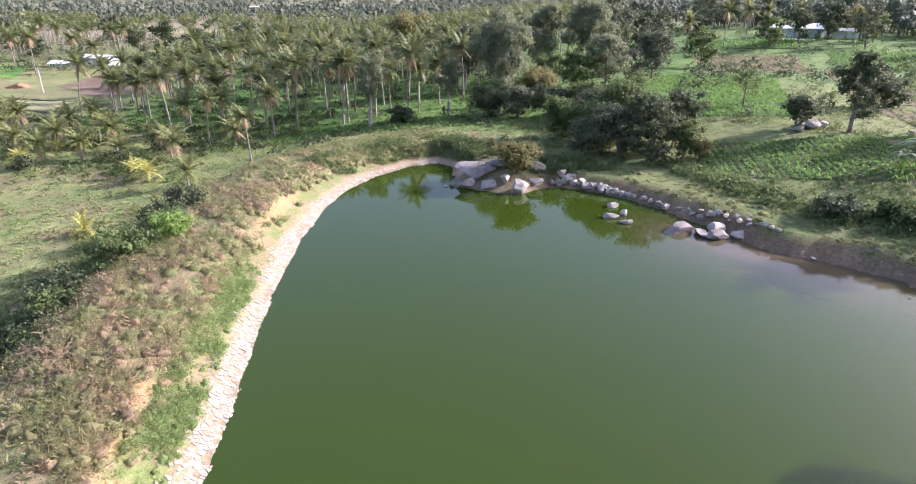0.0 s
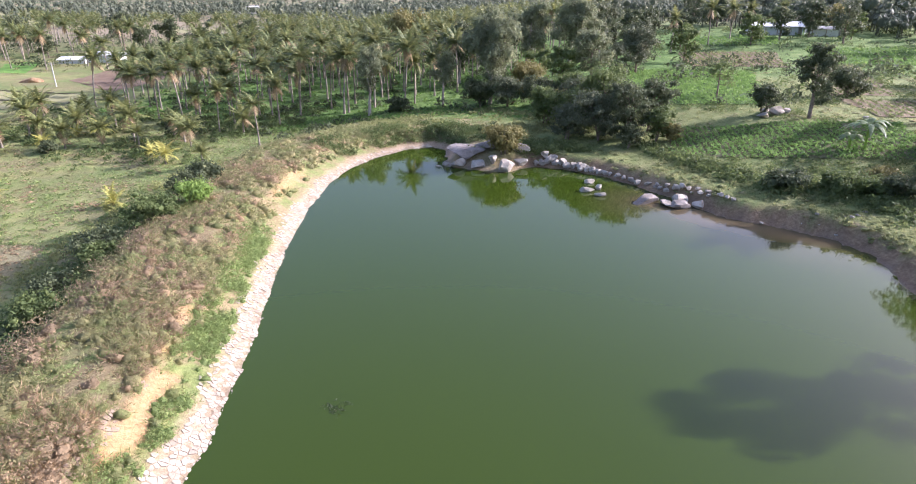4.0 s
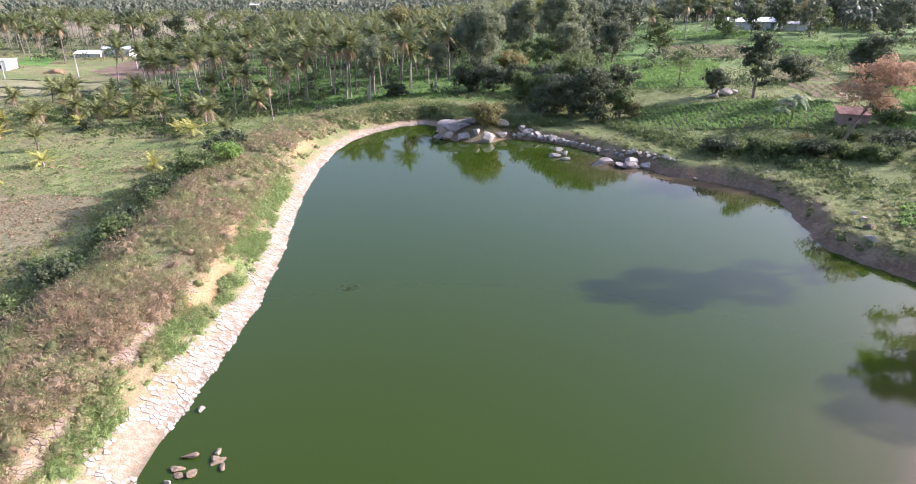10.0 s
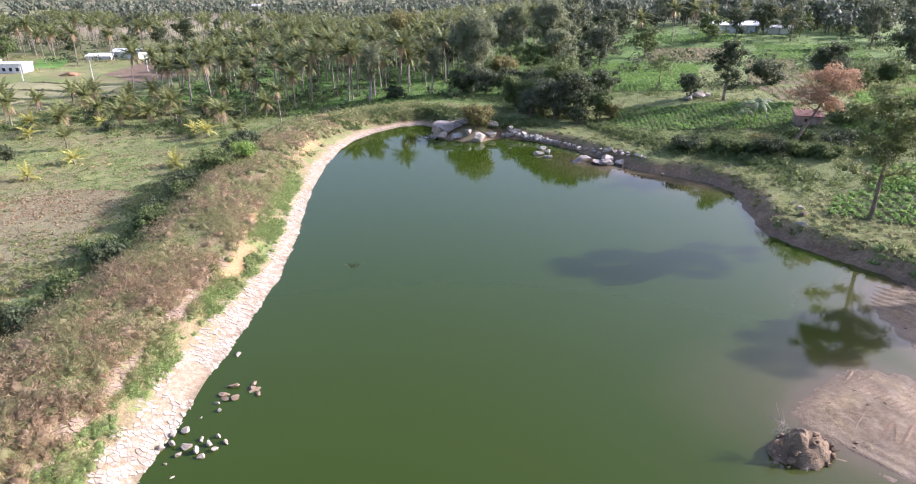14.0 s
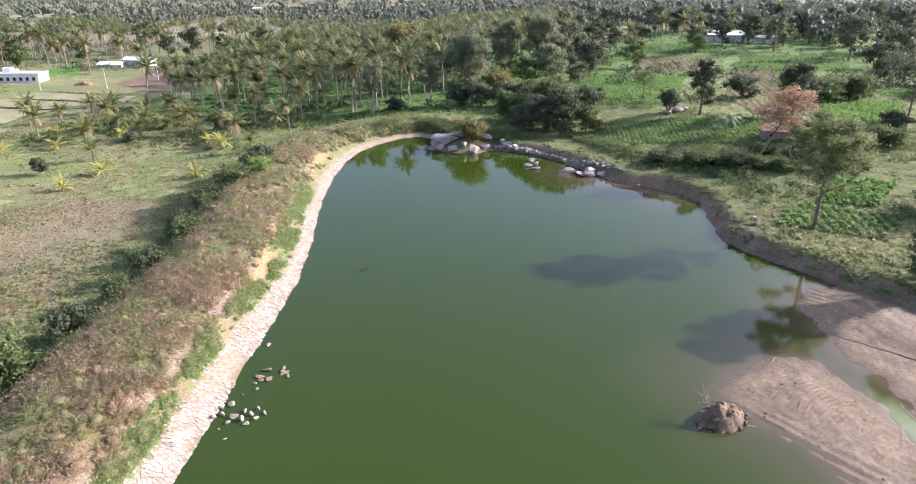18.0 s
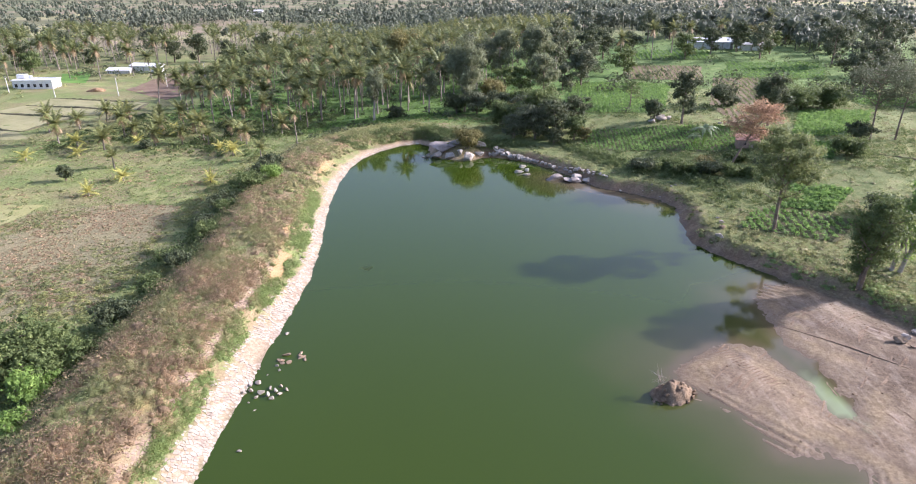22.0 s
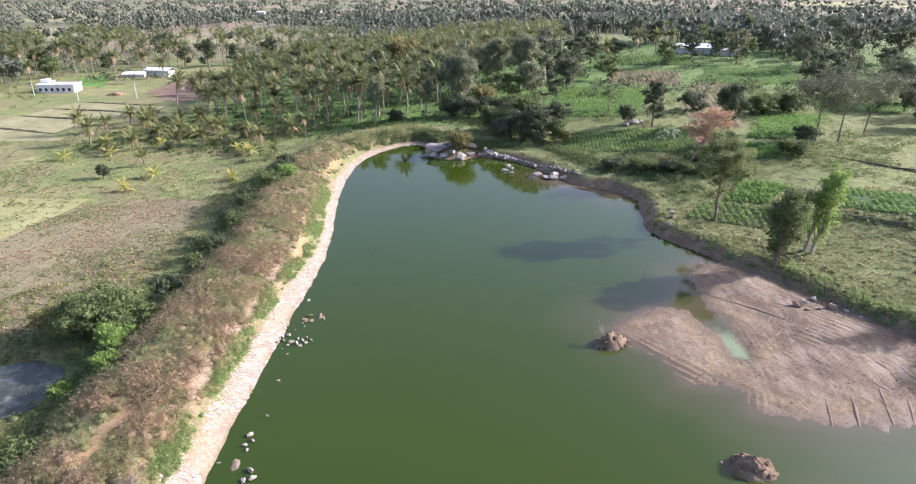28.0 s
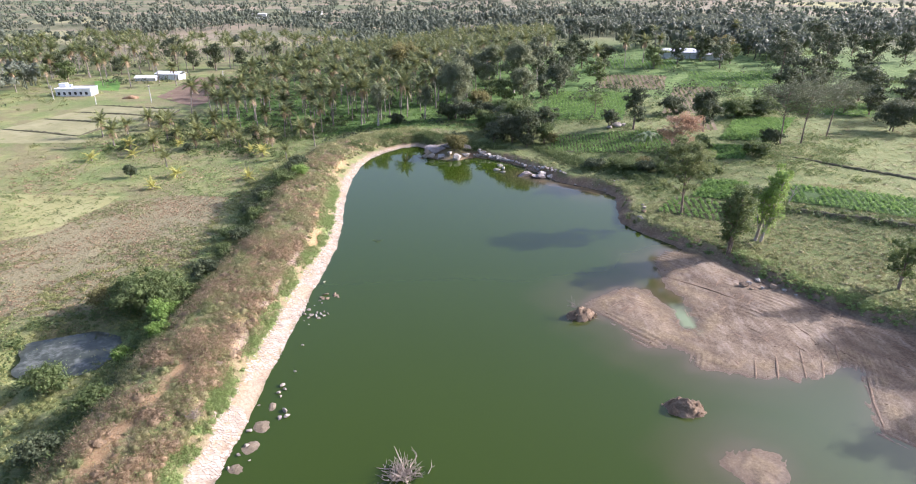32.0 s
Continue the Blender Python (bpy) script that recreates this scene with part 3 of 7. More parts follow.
for key, val in {
    "mud": np.clip(smooth(1.6, 0.6, MS + edge_wear), 0, 1),
    "bank": smooth(0.2, 1.2, MS + 0.5 * edge_wear),
    "rim": smooth(-3.5, -0.8, MM + 2.2 * edge_wear) * smooth(4, -1, MM) * 0.85,
    "wet": smooth(0.17, 0.015, MZ),
    "slick": smooth(1.2, 0.4, np.hypot((MX - 34.6 + 0.12 * (MY - 9)) / 1.0, (MY - 9.2) / 3.8) + 0.35 * waves(MX, MY, 1.6, 5)) * 0.85,
}.items():
    mud_me.attributes.new(key, "FLOAT", "POINT").data.foreach_set("value", val.ravel()[kept].astype(np.float32))
tagged(new("mud_flat", mud_me), "drying pinkish-brown mud flat scraped into grooves by a digger", "mud flat", kind="structure")


def water_material(name, deep, shallow):
    m, nt, b = material(name, 0.045)
    n = noise_tex(nt, 0.05, 3)
    col = mix(nt, maths(nt, "MULTIPLY", n, 0.35), deep, tuple(v * 1.35 for v in deep))
    col = mix(nt, attr(nt, "shoal"), col, shallow)
    col = mix(nt, attr(nt, "silt"), col, (0.085, 0.105, 0.058))
    col = mix(nt, attr(nt, "slick"), col, (0.22, 0.27, 0.14))
    nt.links.new(col, b.inputs["Base Color"])
    b.inputs["IOR"].default_value = 1.333
    b.inputs["Specular IOR Level"].default_value = 0.5
    rip = maths(nt, "ADD", noise_tex(nt, 1.6, 3), maths(nt, "MULTIPLY", noise_tex(nt, 0.25, 2), 1.5))
    bump(nt, b, rip, 0.06, 0.03)
    return m


wx, wy = np.arange(-19, 76.1, 0.9), np.arange(-125, 101.1, 0.9)
WX, WY = np.meshgrid(wx, wy)
near = away(SHORE, WX, WY)
keep_v = near < 1.2
wv, wq, used = sheet_of(WX, WY, 0 * WX, keep_v)
wme = mesh_of("pond", wv, wq, water_material("green_water", (0.029, 0.048, 0.0048), (0.105, 0.08, 0.05)), True)
WM = np.minimum(np.minimum(away(MUD, WX, WY), away(BAR, WX, WY)), away(SPIT, WX, WY)) + 0.8 * waves(WX, WY, 0.5, 3)
a = wme.attributes.new("shoal", "FLOAT", "POINT")
a.data.foreach_set("value", np.clip(0.4 * smooth(9, 0.5, WM + 1.2 * waves(WX, WY, 0.35, 6)) + 0.5 * smooth(2.2, -0.1, WM), 0, 0.97).ravel()[used].astype(np.float32))
a = wme.attributes.new("slick", "FLOAT", "POINT")
a.data.foreach_set("value", (0.85 * smooth(1.2, 0.4, np.hypot((WX - 34.6 + 0.12 * (WY - 9)) / 1.0, (WY - 9.2) / 3.8) + 0.35 * waves(WX, WY, 1.6, 5))).ravel()[used].astype(np.float32))
a = wme.attributes.new("silt", "FLOAT", "POINT")
a.data.foreach_set("value", (0.8 * smooth(22, 48, WX + 3 * waves(WX, WY, 0.1, 5)) * smooth(6, -14, WY)).ravel()[used].astype(np.float32))
tagged(new("water", wme), "still green turbid pond water, brown over the mud shoals", "water", kind="structure")


# ---- plants ----
def tree_meshes(seed, height, spread, crown_base, bark, leaf, per=34, size=0.32, limbs=9, clump=0.34, lean=0.0, tall=1.0, stems=1, aspect=0.55, thick=1.0, core=0.36):
    """Trunk with limbs, and a crown of leaf clumps round the ends of the limbs."""
    rng = np.random.default_rng(seed)
    wood, clumps = [], []
    for st in range(stems):
        off = rng.normal(size=2) * 0.25 * (stems > 1)
        tilt = rng.normal(size=2) * (0.05 + 0.08 * (stems > 1)) + (lean, 0)
        top = height * rng.uniform(0.72, 0.86)
        hs = np.linspace(0, top, 7)
        wob = np.cumsum(rng.normal(size=(7, 2)) * 0.012 * height, 0)
        line = np.column_stack([off[0] + tilt[0] * hs + wob[:, 0] * hs / height, off[1] + tilt[1] * hs + wob[:, 1] * hs / height, hs])
        r0 = (height * 0.017 + 0.04) * thick
        wood.append(tube(np.vstack([line[0] - (0, 0, 0.4), line[1:]]), r0 * np.linspace(1.25, 0.25, 7) / stems ** 0.4, 7))
        for k in range(limbs):
            f = crown_base + (1 - crown_base) * (k + rng.uniform(0, 0.8)) / limbs
            h0 = f * height * 0.8
            root = np.array([np.interp(h0, hs, line[:, i]) for i in range(3)])
            ang = k * 2.4 + rng.uniform(-0.5, 0.5) + st
            rise = rng.uniform(0.25, 0.8) * tall
            shape = math.sin(math.pi * min(0.97, 0.22 + 0.7 * (f - crown_base) / (1 - crown_base + 1e-6)))
            reach = spread * (0.35 + 0.65 * shape) * rng.uniform(0.6, 1.0)
            tip = root + np.array([math.cos(ang) * reach, math.sin(ang) * reach, rise * reach + 0.2 * tall])
            tip[2] = h0 + (0.93 * height - h0) * rng.uniform(0.08, 0.62)
            bend = (root + tip) / 2 + rng.normal(size=3) * 0.1 * reach
            wood.append(tube([root, bend, tip], [r0 * 0.42, r0 * 0.25, 0.03], 5))
            for c in (tip, (bend + tip) / 2, root * 0.35 + bend * 0.65, (bend + tip) / 2 + (0, 0, 0.12 * (height - h0))):
                rr = spread * clump * rng.uniform(0.65, 1.15)
                clumps.append((*(c + rng.normal(size=3) * 0.25 * rr), rr, rr * rng.uniform(0.7, 1.0) * tall ** 0.5))
        tipr = spread * clump
        clumps.append((line[-1, 0], line[-1, 1], min(line[-1, 2] + 0.02 * height, height - tipr), tipr, tipr * 1.1))
    V, F = join(wood)
    C = clump_leaves(rng, clumps, per, size, aspect, core)
    return mesh_of("trunk", V, F, MAT[bark], True), mesh_of("crown", *C, MAT[leaf], True)


def stand_thing(name, meshes, x, y, turn=0.0, scale=1.0, label="", category="", group="", sink=0.0):
    e = new(name)
    e.matrix_basis = Matrix.Translation((x, y, float(ground_z(x, y)[0]) - sink)) @ pose(0, 0, 0, 0, 0, turn) @ Matrix.Scale(scale, 4)
    for me in meshes:
        part(me.name.split(".")[0], me, e)
    return tagged(e, label, category, group)


def palm_arrays(seed, height=10.0, fronds=24, length=3.6, lean=0.06, slips=2):
    """Trunk, green fronds and hanging dry fronds, as arrays."""
    rng = np.random.default_rng(seed)
    hs = np.linspace(0, height, 6)
    a = rng.uniform(0, 6.28)
    bow = lean * height * ((hs / height) ** 1.6 if height else hs)
    line = np.column_stack([bow * math.cos(a), bow * math.sin(a), hs])
    r = np.interp(hs / max(height, 0.1), [0, 0.15, 1], [0.24, 0.15, 0.11])
    trunk = tube(np.vstack([line[0] - (0, 0, 0.4), line[1:]]), r, 6)
    head = line[-1]
    green, dry = [], []
    for k in range(fronds + 3):
        old = k >= fronds
        up = rng.uniform(-1.25, -0.7) if old else 1.3 - 1.6 * (k / fronds) + rng.normal() * 0.14
        az = k * 2.39996 + rng.normal() * 0.2
        n = 8
        t = np.linspace(0, 1, n)
        ang = up - (0.55 + 0.6 * rng.random()) * t ** 1.5 * (0.5 if old else 1)
        L = length * rng.uniform(0.85, 1.1) * (0.8 if old else 1)
        step = L / (n - 1)
        rad = np.concatenate([[0], np.cumsum(np.cos(ang[:-1]) * step)])
        z = np.concatenate([[0], np.cumsum(np.sin(ang[:-1]) * step)])
        ax, side = np.array([math.cos(az), math.sin(az)]), np.array([-math.sin(az), math.cos(az), 0.0])
        rib = head + np.column_stack([rad * ax[0], rad * ax[1], z])
        V, F = [], []
        for i in range(1, n):
            fwd = rib[i] - rib[i - 1]
            wlen = (0.92 * math.sin(math.pi * min(0.96, 0.16 + 0.80 * t[i])) + 0.12) * length / 3.6
            for sgn in (-1, 1):
                for half in np.arange(slips) / slips:
                    p = rib[i - 1] + fwd * half
                    q = p + fwd * (0.62 if slips > 1 else 0.9)
                    tip = p + side * sgn * wlen * rng.uniform(0.7, 0.95) + fwd * 1.2 - np.array([0, 0, wlen * rng.uniform(0.15, 0.55)])
                    V += [p, q, tip]
                    F.append((len(V) - 3, len(V) - 2, len(V) - 1))
        (dry if old else green).append((V, F))
    return trunk, green, dry


def palm_meshes(seed, height, fronds=24, length=3.6, lean=0.06, leaf="palm"):
    t, g, d = palm_arrays(seed, height, fronds, length, lean)
    return [mesh_of("trunk", *t, MAT["palm_bark"], True), mesh_of("crown", *join(g), MAT[leaf]), mesh_of("dry_fronds", *join(d), MAT["dead_palm"])]


def small_palm_meshes(seed, height, fronds, length, lean, leaf, old=True):
    """A palm that is seen from near by: each frond is a mesh of its own."""
    t, g, d = palm_arrays(seed, height, fronds, length, lean)
    made = [mesh_of("trunk", *t, MAT["palm_bark"], True)] + [mesh_of("frond", V, F, MAT[leaf]) for V, F in g]
    return made + [mesh_of("dry_frond", V, F, MAT["dead_palm"]) for V, F in d if old]


PALMS = [palm_meshes(10 + i, h, f, L, l) for i, (h, f, L, l) in enumerate(
    [(8.7, 19, 3.6, 0.05), (9.8, 21, 3.7, 0.08), (7.6, 18, 3.5, 0.03), (10.2, 19, 3.7, 0.10), (6.8, 20, 3.5, 0.04), (9.2, 18, 3.6, 0.13)])]
YOUNG = [small_palm_meshes(40 + i, h, 13, L, 0.05, leaf, False) for i, (h, L, leaf) in enumerate(
    [(0.9, 2.4, "young_palm"), (0.5, 1.9, "young_palm"), (1.6, 2.8, "young_palm"), (2.4, 3.0, "half_palm"), (0.7, 2.2, "young_palm")])]
HALF = [small_palm_meshes(50 + i, h, 18, L, 0.06, "half_palm") for i, (h, L) in enumerate([(3.2, 3.2), (4.4, 3.3), (2.6, 3.0)])]

rngp = np.random.default_rng(5)
# grove, in rows about nine metres apart
spots = [(-33.0, 100.9), (-44.8, 115.4), (-34.7, 118.5), (-33.3, 128.5), (-55.4, 125.0), (-62.5, 130.0), (-69.8, 135.6), (-28.5, 135.2), (-31.5, 146.0),
         (-39.6, 146.5), (-55.4, 157.8), (-48.7, 153.7), (-83.1, 143.9), (-24.5, 128.0), (-23.8, 129.2), (-12.5, 128.5)]
GROVE = np.array([(-80, 140), (-66, 132), (-48, 122), (-32, 124), (-14, 128), (-4, 138), (4, 150), (20, 178), (50, 250), (60, 330), (-20, 345),
                  (-60, 300), (-80, 240), (-84, 170)], float)
for i in range(-18, 18):
    for j in range(0, 38):
        px, py = i * 7.5 + rngp.normal() * 1.2 + (j % 2) * 3.7, 112 + j * 7.0 + rngp.normal() * 1.2
        if inside(GROVE, np.array([px]), np.array([py]))[0] and min((px - q[0]) ** 2 + (py - q[1]) ** 2 for q in spots) > 16:
            spots.append((px, py))
GROVE2 = np.array([(-240, 215), (-165, 222), (-125, 258), (-80, 290), (-62, 300), (-60, 372), (-240, 385), (-290, 300)], float)
for i in range(330):
    px, py = rngp.uniform(-290, -60), rngp.uniform(210, 385)
    if inside(GROVE2, np.array([px]), np.array([py]))[0]:
        spots.append((px, py))
for x, y in [(74, 205), (84, 214), (93, 222), (103, 262), (112, 240), (126, 300), (60, 196), (142, 262), (-168, 205), (-176, 196),
             (-150, 214), (-137, 212), (-129, 222), (-190, 208), (-118, 214), (-206, 222)]:
    spots.append((x, y))
spots = sorted(spots, key=lambda q: q[1] - 0.2 * abs(q[0]))
far_palms = {"trunk": [], "crown": []}
for n, (x, y) in enumerate(spots):
    k = n % 6
    s, turn = rngp.uniform(0.95, 1.25), rngp.uniform(0, 360)
    if y < 116:
        s *= 0.66
    if n < 290:
        stand_thing("coconut_palm", PALMS[k], x, y, turn, s, "tall coconut palm with drooping green and dry brown fronds", "palm tree", "coconut grove")
    else:
        t, g, d = palm_arrays(70 + k, 8.8, 12, 4.0, 0.06, 1)
        m = np.array((Matrix.Translation((x, y, float(ground_z(x, y)[0]))) @ pose(0, 0, 0, 0, 0, turn) @ Matrix.Scale(s, 4)).to_4x4())
        for key, (V, F) in (("trunk", t), ("crown", join(g))):
            far_palms[key].append((np.asarray(V) @ m[:3, :3].T + m[:3, 3], F))
if far_palms["crown"]:
    e = tagged(new("distant_palms"), "distant coconut grove of many green palms", "palm trees", kind="stuff")
    for key, mt in (("trunk", "palm_bark"), ("crown", "palm")):
        part(key, mesh_of(key, *join(far_palms[key]), MAT[mt]), e)
young = [(-60.4, 78.0), (-72.0, 107.7), (-45.0, 94.0), (-38.0, 90.6), (-42.5, 74.6), (-79.1, 95.5), (-69.5, 113.6), (-65.1, 113.8), (-54.6, 105.6), (-62, 69), (-88, 92), (-50, 100), (-84, 104), (-66.5, 86.5)]
for n, (x, y) in enumerate(young):
    stand_thing("young_palm", YOUNG[n % 5], x, y, n * 77, 1.0, "young coconut palm with yellow-green fronds in rough grass", "palm tree", "young palms")

for n, (x, y) in enumerate([(-93.3, 121.3), (-89.7, 106.4), (-76.2, 100.9), (-73.8, 110.4), (-80.2, 121.7), (-74.2, 125.4), (-77.1, 104.9), (-78.0, 113.5), (-70.2, 115.0), (-60.7, 105.7), (-57, 109), (-86, 128),
                            (-45.5, 104.5), (-54.5, 129), (-39.8, 113.5), (-66.5, 104.8), (-67, 122), (-62, 117), (-48, 108), (-99, 118), (-92, 132), (-52, 113)]):
    stand_thing("coconut_palm", HALF[n % 3], x, y, n * 61, 1.0 + 0.1 * (n % 3), "half-grown coconut palm with wide green fronds in rough grass", "palm tree", "half-grown palms")

# single trees: seed, x, y, height, spread, crown base, bark, leaf, options, label
TREES = [
    (1, 45.0, 42.8, 15.4, 4.7, 0.24, "bark", "yellow_leaf", dict(per=190, size=0.125, limbs=15, clump=0.27, tall=1.2, lean=-0.10, thick=0.65, core=0.3), "tall yellow-green tree with an airy crown on the pond bank"),
    (2, 47.2, 27.6, 12.0, 2.6, 0.12, "bark", "mid_leaf", dict(per=110, size=0.155, limbs=12, stems=3, tall=1.4, core=0), "slim green tree with several stems on the pond bank"),
    (3, 52.8, 30.6, 13.8, 2.0, 0.06, "pale_bark", "lime_leaf", dict(per=140, size=0.15, limbs=17, stems=2, tall=1.7, lean=0.05, core=0), "leaning bright green tree beside the pond bank"),
    (4, 49.2, 69.2, 12.4, 3.8, 0.5, "bark", "red_leaf", dict(per=80, size=0.15, limbs=13, lean=0.36, thick=0.7, core=0), "leaning half-bare tree with reddish dry leaves beside the hut"),
    (5, 50.2, 97.3, 11.8, 2.8, 0.2, "bark", "dark_leaf", dict(per=95, size=0.2, limbs=14, tall=1.3), "upright dark green tree at the edge of a crop field"),
    (6, 66.9, 94.0, 11.0, 3.8, 0.2, "bark", "dark_leaf", dict(per=80, size=0.2, limbs=14), "dark grey-green tree among crop fields"),
    (7, 44.6, 118.6, 6.8, 2.7, 0.35, "bark", "mid_leaf", dict(per=40, size=0.18, limbs=9, core=0), "small open tree standing in a crop field"),
    (8, 80.1, 81.0, 16.0, 7.0, 0.45, "bark", "grey_leaf", dict(per=30, size=0.15, limbs=22, clump=0.25, thick=0.55, core=0), "large spreading tree with a thin grey-brown crown"),
    (9, 85.2, 81.5, 15.0, 5.8, 0.45, "bark", "grey_leaf", dict(per=30, size=0.15, limbs=20, clump=0.25, lean=0.1, thick=0.55, core=0), "spreading tree with a thin grey crown"),
    (10, 95.5, 89.5, 15.5, 7.5, 0.5, "bark", "grey_leaf", dict(per=30, size=0.15, limbs=22, clump=0.25, lean=0.12, thick=0.55, core=0), "leaning tree with a wide thin grey-green crown"),
    (11, 4.2, 126.6, 17.7, 5.6, 0.16, "pale_bark", "euca_leaf", dict(per=70, size=0.18, limbs=20, tall=1.7, core=0.4), "tall feathery grey-green eucalyptus tree"),
    (12, -5.0, 128.0, 11.4, 2.8, 0.36, "pale_bark", "euca_leaf", dict(per=110, size=0.16, limbs=11, tall=1.4, core=0.35), "slim eucalyptus with a pale straight trunk"),
    (13, -18.8, 123.2, 14.2, 2.9, 0.30, "pale_bark", "euca_leaf", dict(per=110, size=0.15, limbs=17, tall=1.6, core=0.3), "thin eucalyptus with a sparse grey crown"),
    (14, 26.3, 141.0, 12.0, 4.4, 0.15, "bark", "euca_leaf", dict(per=62, size=0.23, limbs=13, tall=1.3), "broad dark green tree behind the bushes"),
    (15, 24.6, 162.0, 19.0, 5.4, 0.2, "pale_bark", "euca_leaf", dict(per=62, size=0.23, limbs=16, tall=1.7), "tall eucalyptus above the palm grove"),
    (16, 14.5, 160.0, 18.5, 5.0, 0.2, "pale_bark", "euca_leaf", dict(per=62, size=0.23, limbs=14, tall=1.7), "tall eucalyptus above the palm grove"),
    (17, 38.5, 152.0, 11.0, 4.2, 0.12, "bark", "grey_leaf", dict(per=62, size=0.23, limbs=12), "round dark tree beside the fields"),
    (18, 32.5, 148.0, 7.5, 3.2, 0.15, "bark", "grey_leaf", dict(per=62, size=0.23, limbs=10), "greyish bushy tree beside the fields"),
    (19, -18.0, 205.0, 17.0, 8.0, 0.3, "bark", "olive_leaf", dict(per=20, size=0.34, limbs=16), "wide brownish-olive tree rising out of the grove"),
]
for seed, x, y, hgt in ((71, 75.5, 5.5, 11.0), (72, 79.0, 9.5, 12.0), (73, 68.0, -10.5, 13.0), (74, 72.5, -8.0, 12.5), (75, 78.0, 2.0, 11.5)):
    TREES.append((seed, x, y, hgt, 4.2, 0.2, "bark", "mid_leaf", dict(per=40, size=0.22, limbs=12, clump=0.40), "leafy green tree on the rise beside the mud flat"))
TREES.append((76, 64.5, 13.5, 8.0, 2.8, 0.12, "bark", "mid_leaf", dict(per=60, size=0.17, limbs=12), "leafy green tree on the bank above the mud flat"))
for seed, x, y, hgt, spr, base, bark, leaf, opt, label in TREES:
    stand_thing("tree", tree_meshes(seed, hgt, spr, base, bark, leaf, **opt), x, y, 0, 1, label, "tree")

# trees of the middle distance, from a few grown forms
FORMS = [tree_meshes(80 + i, h, sp, b, bk, lf, per=pr * 1.9, size=0.3, limbs=10, tall=tl) for i, (h, sp, b, bk, lf, pr, tl) in enumerate([
    (13, 5.2, 0.12, "bark", "dark_leaf", 13, 1.1), (11, 5.0, 0.15, "bark", "dark_leaf", 13, 1.0), (14, 5.6, 0.2, "bark", "grey_leaf", 11, 1.2),
    (9, 4.2, 0.12, "bark", "mid_leaf", 14, 1.0), (12, 6.0, 0.25, "bark", "olive_leaf", 9, 0.9), (16, 5.0, 0.2, "pale_bark", "grey_leaf", 12, 1.6)])]
FORM_LABEL = ["dark green round-crowned tree between fields", "dark green bushy tree between fields", "grey-green tree between fields", "low green tree between fields",
              "wide olive tree between fields", "tall grey-green eucalyptus between fields"]
MIDDLE = [(96, 206, 0), (108, 212, 1), (118, 206, 3), (66, 206, 0), (58, 214, 1), (50, 204, 0), (43, 196, 1), (36, 190, 0), (88, 262, 2), (100, 268, 0), (64, 268, 0),
          (142, 244, 1), (150, 232, 0), (140, 205, 0), (152, 196, 2), (162, 212, 0), (158, 182, 1), (172, 198, 0), (128, 182, 2), (136, 168, 0), (146, 158, 1),
          (158, 150, 3), (170, 160, 0), (120, 142, 3), (132, 138, 1), (146, 130, 0), (116, 118, 3), (128, 108, 1), (138, 98, 3), (120, 92, 3), (186, 236, 0), (178, 256, 2),
          (166, 268, 0), (154, 276, 1), (190, 280, 0), (120, 290, 1), (106, 292, 0), (196, 214, 1), (186, 182, 0), (110, 196, 2), (122, 224, 4), (84, 198, 3),
          (102.4, 126, 0), (118.7, 140.4, 0), (110, 133, 2), (20, 140, 3), (16, 148, 3), (34, 172, 5), (8, 160, 5), (-2, 158, 5), (44, 172, 2), (56, 172, 3), (128, 126, 0), (122, 116, 1),
          (-118, 262, 0), (-108, 272, 1), (-132, 268, 0), (-146, 280, 2), (-96, 290, 0), (-86, 262, 3), (-160, 250, 1), (-172, 226, 3), (-186, 240, 0), (-200, 232, 1), (-178, 262, 2),
          (-90, 232, 3), (-84, 218, 3), (-80, 206, 1)]
for n, (x, y, k) in enumerate(MIDDLE):
    stand_thing("tree", FORMS[k], x, y, n * 97 % 360, 0.8 + 0.4 * ((n * 37) % 10) / 10, FORM_LABEL[k], "tree", "field trees")

